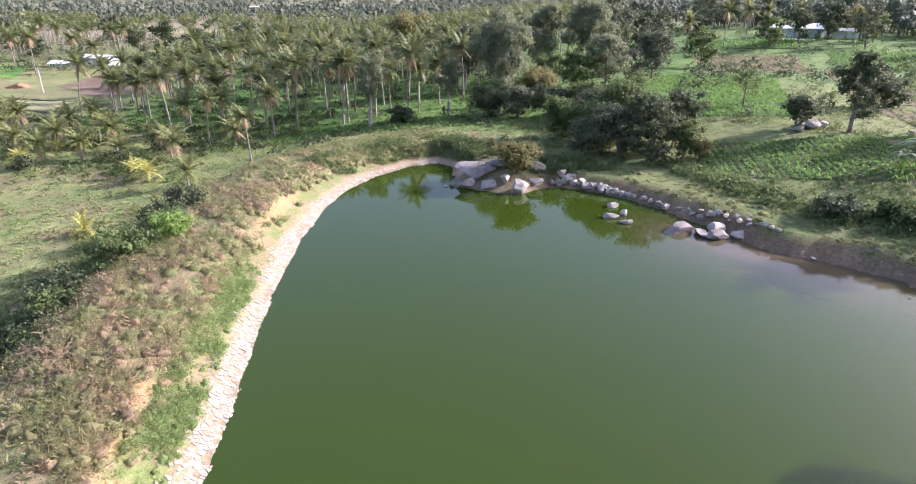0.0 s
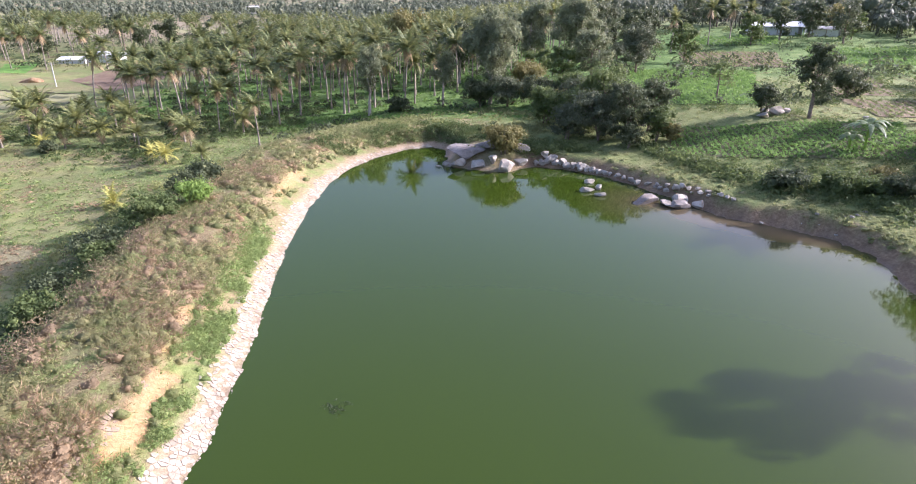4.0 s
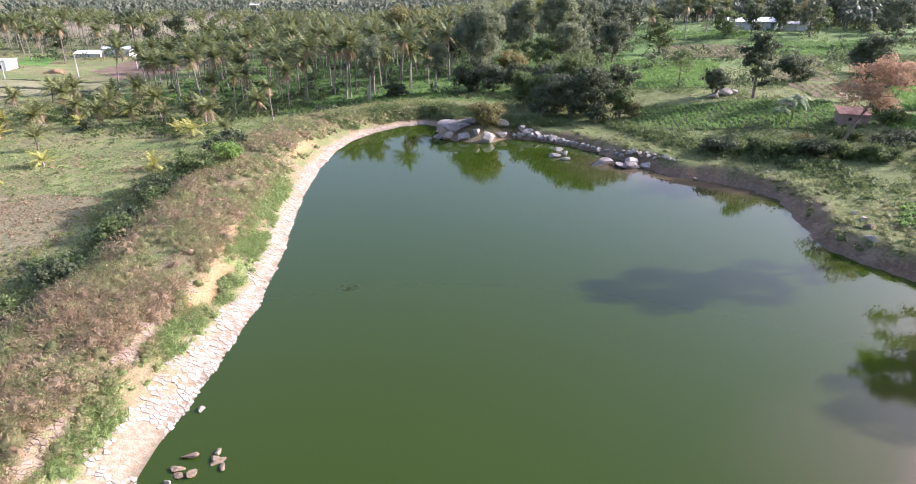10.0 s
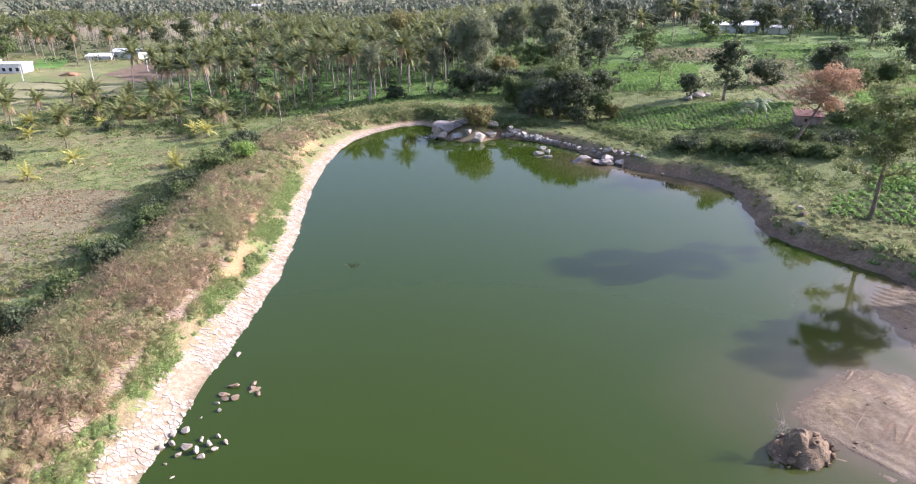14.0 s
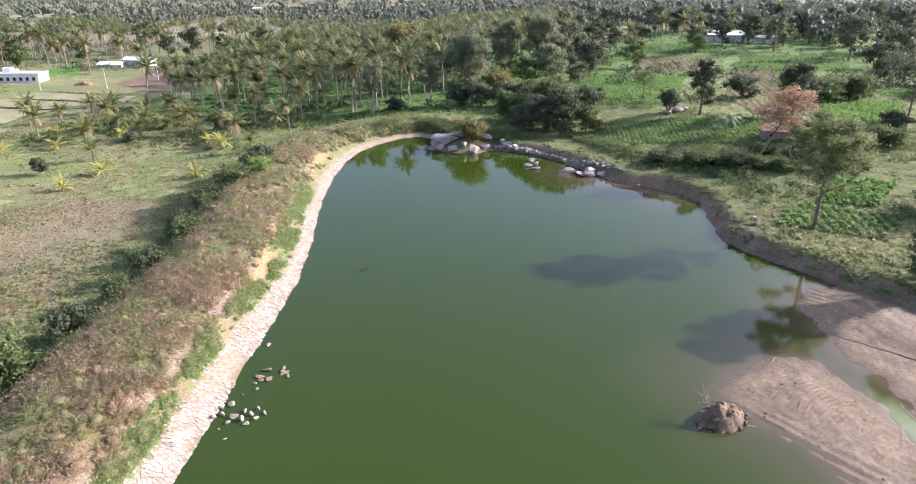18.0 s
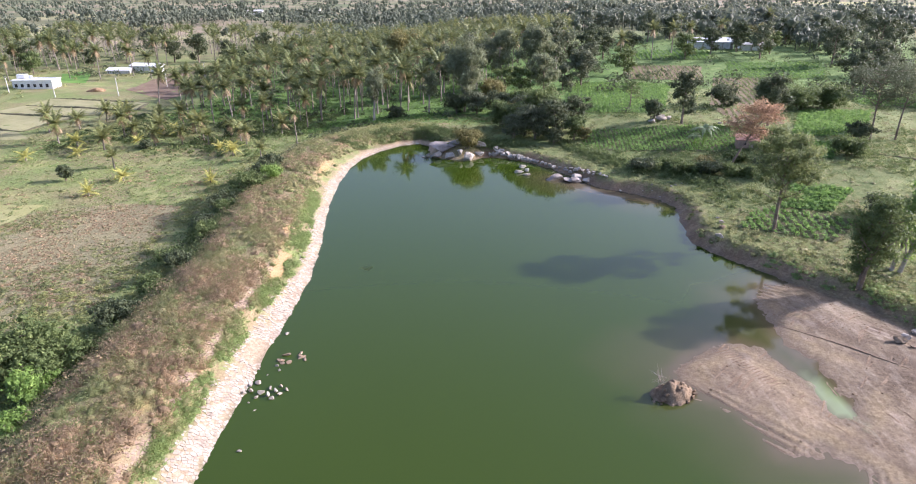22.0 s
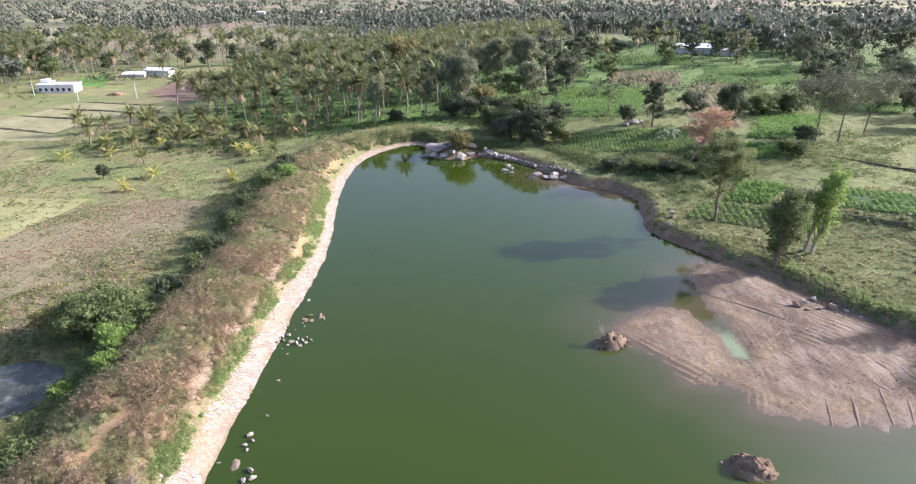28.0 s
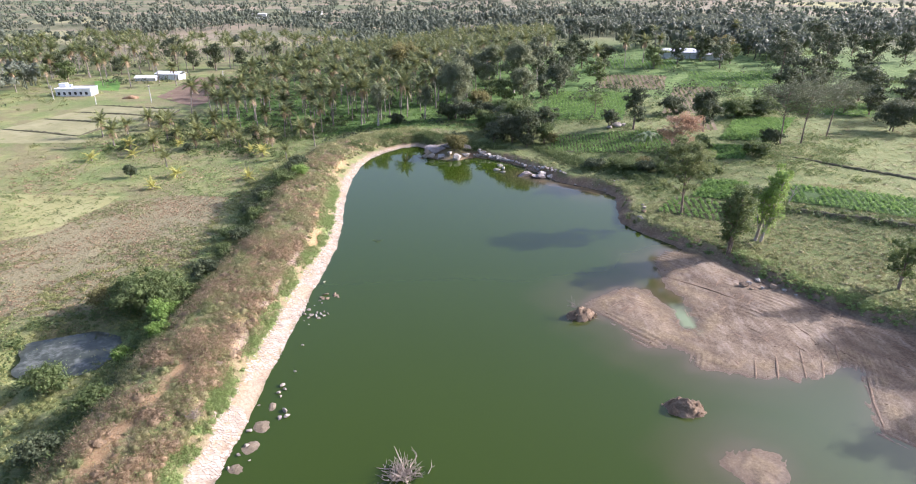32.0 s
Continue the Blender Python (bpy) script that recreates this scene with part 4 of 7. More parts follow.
# dense bushes: x, y, height, spread, leaf
BUSHES = [
    (21, 19.0, 95.4, 7.6, 3.6, "grey_leaf"), (22, 23.8, 95.8, 9.0, 3.6, "dark_leaf"), (23, 14.6, 96.8, 5.4, 2.8, "grey_leaf"), (54, 16.8, 100.0, 7.0, 3.4, "mid_leaf"),
    (24, 21.5, 102.5, 10.0, 4.4, "mid_leaf"), (25, 26.8, 93.8, 5.2, 2.4, "mid_leaf"), (26, 22.6, 91.4, 3.2, 1.9, "dark_leaf"), (45, 28.8, 93.0, 2.6, 1.8, "olive_leaf"), (56, 27.2, 99.0, 8.4, 3.3, "dark_leaf"),
    (110, 12.5, 106.0, 6.0, 3.4, "mid_leaf"), (111, 17.5, 107.0, 7.5, 3.6, "grey_leaf"),
    (27, 4.5, 89.0, 4.0, 3.0, "olive_leaf"),
    (28, 2.5, 124.0, 5.4, 3.2, "dark_leaf"), (29, 7.5, 122.5, 5.6, 3.4, "grey_leaf"), (30, 12.5, 121.0, 5.2, 3.2, "dark_leaf"), (55, 17.0, 115.0, 3.6, 2.8, "olive_leaf"), (31, 11.0, 129.0, 7.5, 4.0, "olive_leaf"),
    (32, -13.5, 124.0, 3.4, 2.4, "dark_leaf"), (33, 19.0, 121.0, 5.5, 3.6, "mid_leaf"), (57, 23.0, 112.0, 5.0, 3.4, "grey_leaf"),
    (34, -38.6, 12.2, 5.0, 3.4, "mid_leaf"), (35, -35.0, 13.0, 5.4, 3.6, "mid_leaf"), (36, -32.4, 8.6, 3.2, 2.2, "lime_leaf"), (86, -33.2, 12.0, 3.8, 2.8, "mid_leaf"), (87, -42.5, 14.2, 2.8, 2.4, "olive_leaf"), (113, -31.4, 4.2, 2.0, 1.6, "lime_leaf"), (114, -34.4, 1.4, 1.6, 1.3, "lime_leaf"), (115, -39.5, -4.6, 2.8, 2.4, "mid_leaf"),
    (37, -29.5, 66.5, 2.6, 2.2, "dark_leaf"), (38, -31.0, 60.5, 3.2, 2.6, "mid_leaf"), (39, -27.8, 64.0, 2.2, 2.0, "lime_leaf"), (40, -33.0, 56.0, 2.6, 2.4, "dark_leaf"),
    (41, -33.5, 49.0, 2.2, 2.0, "dark_leaf"), (42, -33.8, 38.0, 2.0, 2.0, "mid_leaf"), (43, -71.0, 77.3, 3.2, 1.7, "dark_leaf"), (44, -67.3, 101.6, 2.0, 1.6, "dark_leaf"),
    (46, 44.8, 100.5, 5.0, 2.4, "dark_leaf"), (47, 77.5, 79.5, 4.0, 2.6, "dark_leaf"), (48, 60.0, 44.0, 2.4, 2.6, "dark_leaf"), (49, 82.0, 112.0, 5.0, 4.5, "mid_leaf"), (58, 66.5, 116.0, 5.0, 3.6, "dark_leaf"), (59, 114.5, 94.4, 8.4, 4.8, "grey_leaf"),
    (50, 90.0, 114.0, 5.5, 4.5, "mid_leaf"), (51, 40.5, 70.6, 2.1, 2.5, "mid_leaf"), (52, 46.0, 68.0, 2.2, 2.6, "dark_leaf"), (116, 35.6, 72.6, 1.9, 2.4, "dark_leaf"), (117, 43.4, 69.6, 1.7, 2.2, "mid_leaf"), (118, 49.2, 66.8, 1.8, 2.3, "mid_leaf"), (119, 54.6, 67.4, 1.9, 2.1, "dark_leaf"), (53, 52.0, 65.0, 1.4, 2.4, "mid_leaf"), (101, -31.2, 28.0, 2.4, 1.9, "mid_leaf"), (102, -31.8, 21.0, 2.8, 2.2, "dark_leaf"), (103, -30.6, 34.5, 2.2, 1.8, "dark_leaf"), (104, -32.4, 14.0, 2.6, 2.2, "mid_leaf"), (105, -31.5, -10.0, 2.4, 2.0, "mid_leaf"), (106, -32.6, -17.0, 2.6, 2.2, "dark_leaf"), (107, -31.4, 44.0, 2.4, 2.0, "mid_leaf"), (108, -31.0, 73.0, 2.6, 2.2, "dark_leaf"), (109, -32.0, 53.0, 2.0, 1.8, "mid_leaf"), (91, 60.5, 76.5, 1.9, 2.0, "mid_leaf"), (92, 62.5, 82.0, 1.8, 1.9, "mid_leaf"), (93, 52.0, 73.0, 1.4, 1.9, "mid_leaf"), (94, 46.5, 72.5, 1.2, 1.8, "olive_leaf"), (95, 57.0, 69.0, 1.6, 2.2, "dark_leaf"), (96, 70.0, 70.0, 3.0, 3.0, "mid_leaf"), (97, 58.0, 62.0, 1.5, 2.0, "mid_leaf"),
]
for seed, x, y, hgt, spr, leaf in BUSHES:
    stand_thing("bush", tree_meshes(seed, hgt, spr, 0.08, "bark", leaf, per=52 if y < 70 else 46, size=0.125 if y < 70 else 0.165, limbs=10, clump=0.36, stems=2), x, y, 0, 1,
                {"dark_leaf": "dense dark green bush", "mid_leaf": "leafy green bush", "olive_leaf": "olive-green rounded bush", "lime_leaf": "bright green bush", "grey_leaf": "grey-green straggly bush"}[leaf] + " growing beside the pond", "bush")

# woods out to the horizon, with open fields between them
CLEARINGS = [
    [(-190, 398), (-75, 385), (-70, 425), (-200, 440)], [(25, 440), (130, 590), (170, 515), (60, 396)], [(330, 600), (400, 627), (312, 485), (275, 500)],
    [(-370, 395), (-280, 405), (-262, 540), (-390, 540)], [(560, 940), (760, 960), (820, 1240), (600, 1230)], [(-480, 640), (-380, 660), (-360, 800), (-500, 780)],
    [(-40, 620), (90, 640), (80, 720), (-60, 710)], [(190, 330), (250, 335), (262, 400), (205, 410)],
]


def far_woods(seed, n, r0, r1, leaf, size):
    rng = np.random.default_rng(seed)
    out, tried = [], 0
    while len(out) < n and tried < n * 12:
        tried += 1
        r = r0 * (r1 / r0) ** rng.random()
        a = rng.uniform(-0.78, 0.78)
        x, y = r * math.sin(a), r * math.cos(a) - 20
        if waves(np.array(x), np.array(y), 0.011, seed % 3) + 0.5 * waves(np.array(x), np.array(y), 0.03, 4) < 0.05 - 0.45 * smooth(420, 900, r):
            continue
        if inside(GROVE, np.array([x]), np.array([y]))[0] or inside(GROVE2, np.array([x]), np.array([y]))[0] or (y < 265 and -175 < x < 135):
            continue
        if any(inside(np.array(c, float), np.array([x]), np.array([y]))[0] for c in CLEARINGS):
            continue
        hgt = size * rng.uniform(0.55, 1.25)
        z0 = float(ground_z(x, y)[0])
        cl = []
        for k in range(4):
            rr = hgt * rng.uniform(0.16, 0.32)
            cl.append((x + rng.normal() * hgt * 0.26, y + rng.normal() * hgt * 0.26, z0 + hgt * rng.uniform(0.35, 0.75), rr, rr))
        fine = r < 420
        out.append(clump_leaves(rng, cl, (26 if fine else 9) / (hgt * 0.25) ** 2, hgt * (0.045 if fine else 0.075), 0.7, 0.5))
        out.append(tube([(x, y, z0 - 0.3), (x, y, z0 + hgt * 0.5)], [0.3, 0.15], 4))
    return join(out)


# all far woods wear the leaf colours paled for haze
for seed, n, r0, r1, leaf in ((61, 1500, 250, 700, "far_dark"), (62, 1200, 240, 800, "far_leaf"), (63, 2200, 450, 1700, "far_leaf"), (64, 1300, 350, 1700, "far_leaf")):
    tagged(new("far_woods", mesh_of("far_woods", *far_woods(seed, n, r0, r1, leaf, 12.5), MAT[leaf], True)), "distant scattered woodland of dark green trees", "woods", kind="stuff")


# ---- undergrowth ----
def plants(rng, xy, zs, size, per, leaf, tall=0.8, aspect=0.45, dome=False):
    """Leaf sprays over a low dome on each spot, all in one mesh; dome: with a leafy mound inside."""
    n = len(xy)
    foot = np.column_stack([xy, zs])
    d = rng.normal(size=(n, per, 3))
    d /= np.linalg.norm(d, axis=2)[:, :, None]
    d[:, :, 2] = np.abs(d[:, :, 2])
    c = d * (size[:, None, None] * (rng.uniform(0.55, 1.15, (n, per, 1)) if dome else rng.uniform(0.45, 1.0, (n, per, 1))))
    c[:, :, 2] = c[:, :, 2] * tall + 0.12 * size[:, None] * tall
    c += foot[:, None]
    s = np.repeat(size, per) * leaf
    made = [leaves(rng, c.reshape(-1, 3), s, aspect, d.reshape(-1, 3) * 0.8, 0.2)]
    if dome:
        k, rings = 8, 4
        el = np.array([-0.25, 0.35, 0.85, 1.45])
        az = np.arange(k) * 2 * np.pi / k
        unit = np.stack([np.cos(el)[:, None] * np.cos(az), np.cos(el)[:, None] * np.sin(az), np.sin(el)[:, None] + 0 * az], -1).reshape(-1, 3)
        V = unit[None] * (size[:, None, None] * rng.uniform(0.22, 0.58, (n, k * rings, 1)))
        V[:, :, 2] = V[:, :, 2] * tall
        V += foot[:, None]
        q = np.array([(r * k + j, r * k + (j + 1) % k, (r + 1) * k + (j + 1) % k, (r + 1) * k + j) for r in range(rings - 1) for j in range(k)])
        F = (np.arange(n) * k * rings)[:, None, None] + q[None]
        made.append((V.reshape(-1, 3), F.reshape(-1, 4)))
    return join(made)


def sow(seed, n, x0, x1, y0, y1, where):
    """Spots in a rectangle that a test of the ground lets through."""
    rng = np.random.default_rng(seed)
    x, y = rng.uniform(x0, x1, n * 8), rng.uniform(y0, y1, n * 8)
    z, s, m, wl, far, right = lie(x, y)
    ok = where(x, y, z, s, m, wl, far, right)
    if ok.dtype != bool:
        ok = rng.random(len(x)) < ok
    x, y, z = x[ok][:n], y[ok][:n], z[ok][:n]
    return rng, np.column_stack([x, y]), z


def blades(rng, xy, zs, size, per, tall=0.9, width=0.13, mound=False):
    """Fuzzy tufts: thin blades that stand out of each spot in all directions, one triangle each; mound: with a low leafy core."""
    n = len(xy)
    foot = np.repeat(np.column_stack([xy, zs]), per, 0)
    s = np.repeat(size, per)[:, None]
    d = rng.normal(size=(n * per, 3)) * (1, 1, 0.6)
    d[:, 2] = np.abs(d[:, 2]) + 0.2
    d /= np.linalg.norm(d, axis=1)[:, None]
    d[:, 2] *= tall
    root = foot + d * s * (rng.uniform(0.2, 0.9, (n * per, 1)) if mound else rng.uniform(0.0, 0.55, (n * per, 1)))
    way = d + rng.normal(size=(n * per, 3)) * (0.55 if mound else 0.2) + (0, 0, 0.15)
    tip = root + way * ((0.06 + 0.15 * s) * rng.uniform(0.6, 1.4, (n * per, 1)) if mound else s * rng.uniform(0.4, 0.75, (n * per, 1)))
    side = np.cross(d, rng.normal(size=(n * per, 3)))
    side /= np.linalg.norm(side, axis=1)[:, None] + 1e-9
    w = side * (0.3 + 0.4 * s if mound else s) * width * rng.uniform(0.6, 1.3, (n * per, 1))
    V = np.stack([root - w, root + w, tip], 1).reshape(-1, 3)
    made = [(V, np.arange(len(V)).reshape(-1, 3))]
    if mound:
        k = 7
        el, az = np.array([-0.2, 0.55]), np.arange(k) * 2 * np.pi / k
        ring = np.stack([np.cos(el)[:, None] * np.cos(az), np.cos(el)[:, None] * np.sin(az), np.sin(el)[:, None] + 0 * az], -1).reshape(-1, 3)
        unit = np.vstack([ring, (0, 0, 1)])
        M = unit[None] * (size[:, None, None] * rng.uniform(0.2, 0.62, (n, 2 * k + 1, 1)))
        M[:, :, 2] *= tall
        M += np.column_stack([xy, zs])[:, None]
        tri = [t for j in range(k) for q in ((j + 1) % k,) for t in ((j, q, k + q), (j, k + q, k + j), (k + j, k + q, 2 * k))]
        made.append((M.reshape(-1, 3), ((np.arange(n) * (2 * k + 1))[:, None, None] + np.array(tri)[None]).reshape(-1, 3)))
    return join(made)


def tufts(name, label, seed, n, area, where, mat, lo, hi, per, tall=0.9, width=0.13, category="weeds", mound=False):
    rng, xy, z = sow(seed, n, *area, where)
    size = lo + (hi - lo) * rng.random(len(xy)) ** 1.6
    tagged(new(name, mesh_of(name, *blades(rng, xy, z - 0.03, size, per, tall, width, mound), MAT[mat], mound)), label, category, kind="stuff")


def undergrowth(name, label, seed, n, area, where, mat, lo, hi, per, leaf, tall=0.8, category="weeds", dome=False):
    rng, xy, z = sow(seed, n, *area, where)
    size = lo + (hi - lo) * rng.random(len(xy)) ** 1.8
    tagged(new(name, mesh_of(name, *plants(rng, xy, z - 0.05, size, per, leaf, tall, dome=dome), MAT[mat], dome)), label, category, kind="stuff")


# planted fields: corners, row gap, plant gap, plant size, leaves, leaf, soil, label
CROPS = [
    ([(26.5, 86.5), (54.0, 76.8), (60.5, 92.5), (31.0, 98.5)], 0.8, 0.5, 0.40, 9, "crop", "rows", "low green crop in straight rows above the pond"),
    ([(28, 115), (49.5, 107.5), (64, 150), (37, 158)], 0.95, 0.75, 0.52, 8, "crop", "green", "bright green leafy crop in rows"),
    ([(64, 118), (76, 118), (95.4, 163), (81.3, 163)], 1.6, 1.0, 0.46, 10, "crop_olive", "bare", "thin olive crop in wide rows on bare soil"),
    ([(61, 98), (71, 96), (76, 112), (64, 114)], 1.5, 0.9, 0.42, 10, "crop_olive", "bare", "thin olive crop in wide rows on bare soil"),
    ([(83.2, 162), (115.8, 162), (129, 188.5), (96, 188.4)], 1.6, 1.1, 0.62, 8, "crop", "green", "bright green field crop in rows"),
    ([(66.5, 206), (90.6, 194), (98.3, 213), (74.3, 233)], 1.7, 1.2, 0.66, 8, "crop", "green", "bright green field crop in rows"),
    ([(67.5, 84.5), (81, 84), (98, 110), (82, 111)], 1.0, 0.65, 0.58, 10, "crop", "green", "dense bright green crop beside the trees"),
    ([(63.5, 43.2), (86, 26), (96, 36), (68, 50)], 1.0, 0.5, 0.42, 10, "crop", "green", "young green maize in rows"),
    ([(40.8, 44.5), (50.5, 38.4), (56, 43.0), (47, 51.5)], 1.1, 0.55, 0.46, 11, "crop", "rows", "young maize in rows beside the bank"),
    ([(49.5, 50.5), (54.5, 46.5), (61.5, 54), (55, 59)], 0.75, 0.5, 0.52, 12, "crop", "green", "dense bright green fodder crop"),
    ([(-37, 113), (0, 117), (2, 128), (-34, 125)], 1.0, 0.7, 0.42, 9, "crop", "green", "bright green ground crop in front of the palm grove"),
    ([(58, 72), (66, 68), (72, 78), (62, 80)], 0.9, 0.6, 0.6, 10, "crop", "green", "dense green crop beside the hut"),
    ([(100, 118), (122, 112), (132, 132), (106, 138)], 1.5, 1.0, 0.55, 8, "crop", "green", "bright green field crop between trees"),
    ([(54.7, 162), (76.9, 158.6), (84.5, 182.7), (61.2, 193)], 1.6, 1.1, 0.5, 8, "crop_olive", "bare", "thin olive crop in wide rows on bare soil"),
]


def planted(x, y):
    hit = np.zeros(np.shape(x), bool)
    for row in CROPS:
        hit |= inside(np.array(row[0], float), x, y)
    return hit


LEFT = (-70, -10, -32, 104)
patch = lambda x, y, s, k, c: smooth(c - 0.25, c + 0.25, waves(x, y, s, k))  # noqa: E731
bundy = lambda wl, far, right: np.clip(wl + far * (1 - right), 0, 1)  # noqa: E731
NEAR, BEYOND = (-40, -10, -32, 42), (-40, -10, 42, 104)
for seed, area, count, per, wide in ((101, NEAR, 1500, 84, 0.042), (141, BEYOND, 1000, 50, 0.055)):
    tufts("dry_weeds", "brown dry weeds covering the earth bund", seed, int(count * 0.55), area,
          lambda x, y, z, s, m, wl, far, right: wl * (s > 3.6) * (s < 14) * (bared(x, y, s, wl) < 0.4) * (0.08 + 0.92 * patch(x, y, 0.35, 21, 0.1)) * (1 - 0.6 * smooth(24, 46, y)), "dry_weed", 0.35, 1.35, per, 0.85, wide, mound=True)
    tufts("green_weeds", "green and olive weeds growing on the earth bund", seed + 1, int(count * 0.5), area,
          lambda x, y, z, s, m, wl, far, right: bundy(wl, far, right) * (s > 2.4) * (s < 17) * (bared(x, y, s, wl) < 0.4) * (0.15 + 0.85 * patch(x, y, 0.4, 31, 0.0)), "weed", 0.35, 1.3, per, 0.85, wide, mound=True)
    tufts("olive_weeds", "olive weeds growing on the earth bund", seed + 2, int(count * 0.6), area,
          lambda x, y, z, s, m, wl, far, right: bundy(wl, far, right) * (s > 3.0) * (s < 16) * (bared(x, y, s, wl) < 0.4) * (0.15 + 0.85 * patch(x, y, 0.5, 24, 0.0)), "olive_weed", 0.35, 1.3, per, 0.85, wide, mound=True)
undergrowth("dry_shrubs", "twiggy brown shrubs standing on the earth bund", 147, 640, (-40, -12, -32, 80),
            lambda x, y, z, s, m, wl, far, right: wl * (s > 4.2) * (s < 14) * (bared(x, y, s, wl) < 0.4) * (0.1 + 0.9 * patch(x, y, 0.4, 27, 0.05)) * (1 - 0.6 * smooth(24, 46, y)), "brown_shrub", 0.6, 1.75, 150, 0.06, 0.72, dome=True)
undergrowth("olive_shrubs", "olive-green shrubs standing on the earth bund", 148, 380, (-40, -12, -32, 80),
            lambda x, y, z, s, m, wl, far, right: wl * (s > 3.6) * (s < 15) * (bared(x, y, s, wl) < 0.4) * (0.1 + 0.9 * patch(x, y, 0.45, 29, 0.05)), "olive_weed", 0.55, 1.5, 125, 0.06, 0.72, dome=True)
undergrowth("bund_shrubs", "low leafy green shrubs scattered on the earth bund", 131, 420, (-38, -14, -32, 104),
            lambda x, y, z, s, m, wl, far, right: bundy(wl, far, right) * (s > 3.0) * (s < 15) * (bared(x, y, s, wl) < 0.4) * patch(x, y, 0.45, 35, 0.2), "lime_weed", 0.35, 1.0, 80, 0.085, 0.75)
undergrowth("bank_weeds", "fresh green weeds along the top of the stone pitching", 103, 1350, (-25, -14, -32, 62),
            lambda x, y, z, s, m, wl, far, right: bundy(wl, far, right) * (s > 2.3 - 0.7 * smooth(18, 38, y)) * (s < 3.95) * (bared(x, y, s, wl) < 0.4) * (0.08 + 0.92 * patch(x, y, 0.7, 41, -0.05)), "lime_weed", 0.3, 0.9, 60, 0.095, 0.75)
tufts("bank_grass", "fresh green grass and herbs above the stone pitching", 133, 1350, (-25, -14, -32, 62),
      lambda x, y, z, s, m, wl, far, right: bundy(wl, far, right) * (s > 2.2 - 0.7 * smooth(18, 38, y)) * (s < 4.0) * (bared(x, y, s, wl) < 0.4) * (0.12 + 0.88 * patch(x, y, 0.7, 41, -0.05)), "lime_weed", 0.3, 0.8, 40, 0.8, 0.05, mound=True)
undergrowth("foot_shrubs", "dark green shrubs along the outer foot of the bund", 104, 700, (-50, -24, -32, 92),
            lambda x, y, z, s, m, wl, far, right: wl * (s > 13.5) * (s < 20) * (0.1 + 0.9 * patch(x, y, 0.3, 51, -0.15)), "mid_leaf", 0.4, 1.5, 56, 0.10, 0.95, dome=True)
undergrowth("foot_shrubs_dark", "dark shrubs in the shade of the bund", 105, 700, (-50, -24, -32, 92),
            lambda x, y, z, s, m, wl, far, right: wl * (s > 14) * (s < 19.5) * patch(x, y, 0.35, 55, 0.05), "dark_leaf", 0.4, 1.0, 44, 0.12, 1.0, dome=True)
tufts("weed_field", "fallow field overgrown with dry purplish-brown weeds", 106, 4000, (-92, -36, 10, 66),
      lambda x, y, z, s, m, wl, far, right: inside(WEEDY, x, y) * (0.25 + 0.75 * patch(x, y, 0.3, 61, -0.1)), "dry_weed", 0.25, 0.65, 18, 0.55, 0.05, mound=True)
tufts("weed_field_green", "green weeds in patches of the fallow field", 132, 1700, (-92, -36, 6, 70),
      lambda x, y, z, s, m, wl, far, right: inside(WEEDY, x, y) * patch(x, y, 0.2, 66, 0.1), "weed", 0.3, 0.85, 26, 0.55, 0.05, mound=True)
tufts("field_weeds", "scattered green weeds in rough pasture", 107, 650, (-105, -33, -30, 130),
      lambda x, y, z, s, m, wl, far, right: (s > 17) * (~inside(WEEDY, x, y)) * (0.25 + 0.75 * patch(x, y, 0.22, 71, 0.15)), "weed", 0.4, 1.3, 30, 0.5, 0.06, mound=True)
tufts("pasture_weeds", "dry brownish weeds in patches of rough pasture", 138, 250, (-105, -33, 55, 112),
      lambda x, y, z, s, m, wl, far, right: (s > 15) * patch(x, y, 0.16, 79, 0.2), "dry_weed", 0.35, 1.1, 20, 0.45, 0.12, mound=True)
undergrowth("pit_shrubs", "leafy green shrubs round the dug pit", 139, 260, (-54, -28, -10, 14),
            lambda x, y, z, s, m, wl, far, right: (s > 12) * (np.abs(np.hypot((x + 42) / 7.4, (y - 3.5) / 6.2) - 1.22) < 0.3), "mid_leaf", 0.35, 1.2, 30, 0.18, 0.8)
tufts("border_weeds", "yellow-green weeds along the foot of the bund", 142, 2400, (-58, -28, -32, 95),
      lambda x, y, z, s, m, wl, far, right: wl * (s > 15) * (s < 25 + 16 * smooth(42, 20, y)) * (0.3 + 0.7 * patch(x, y, 0.25, 22, 0.0)), "yellow_weed", 0.35, 1.1, 24, 0.6, 0.11, mound=True)
undergrowth("field_shrubs", "low dark shrubs in rough pasture", 134, 420, (-105, -33, -30, 130),
            lambda x, y, z, s, m, wl, far, right: (s > 17) * patch(x, y, 0.12, 75, 0.35), "mid_leaf", 0.4, 1.4, 40, 0.12, 0.6)
tufts("pasture_grass", "tufts of pale green and straw-coloured grass", 108, 11000, (-110, -30, -32, 135),
      lambda x, y, z, s, m, wl, far, right: (s > 14) * 0.75, "grass", 0.25, 0.55, 6, 0.7, 0.16, "grass")
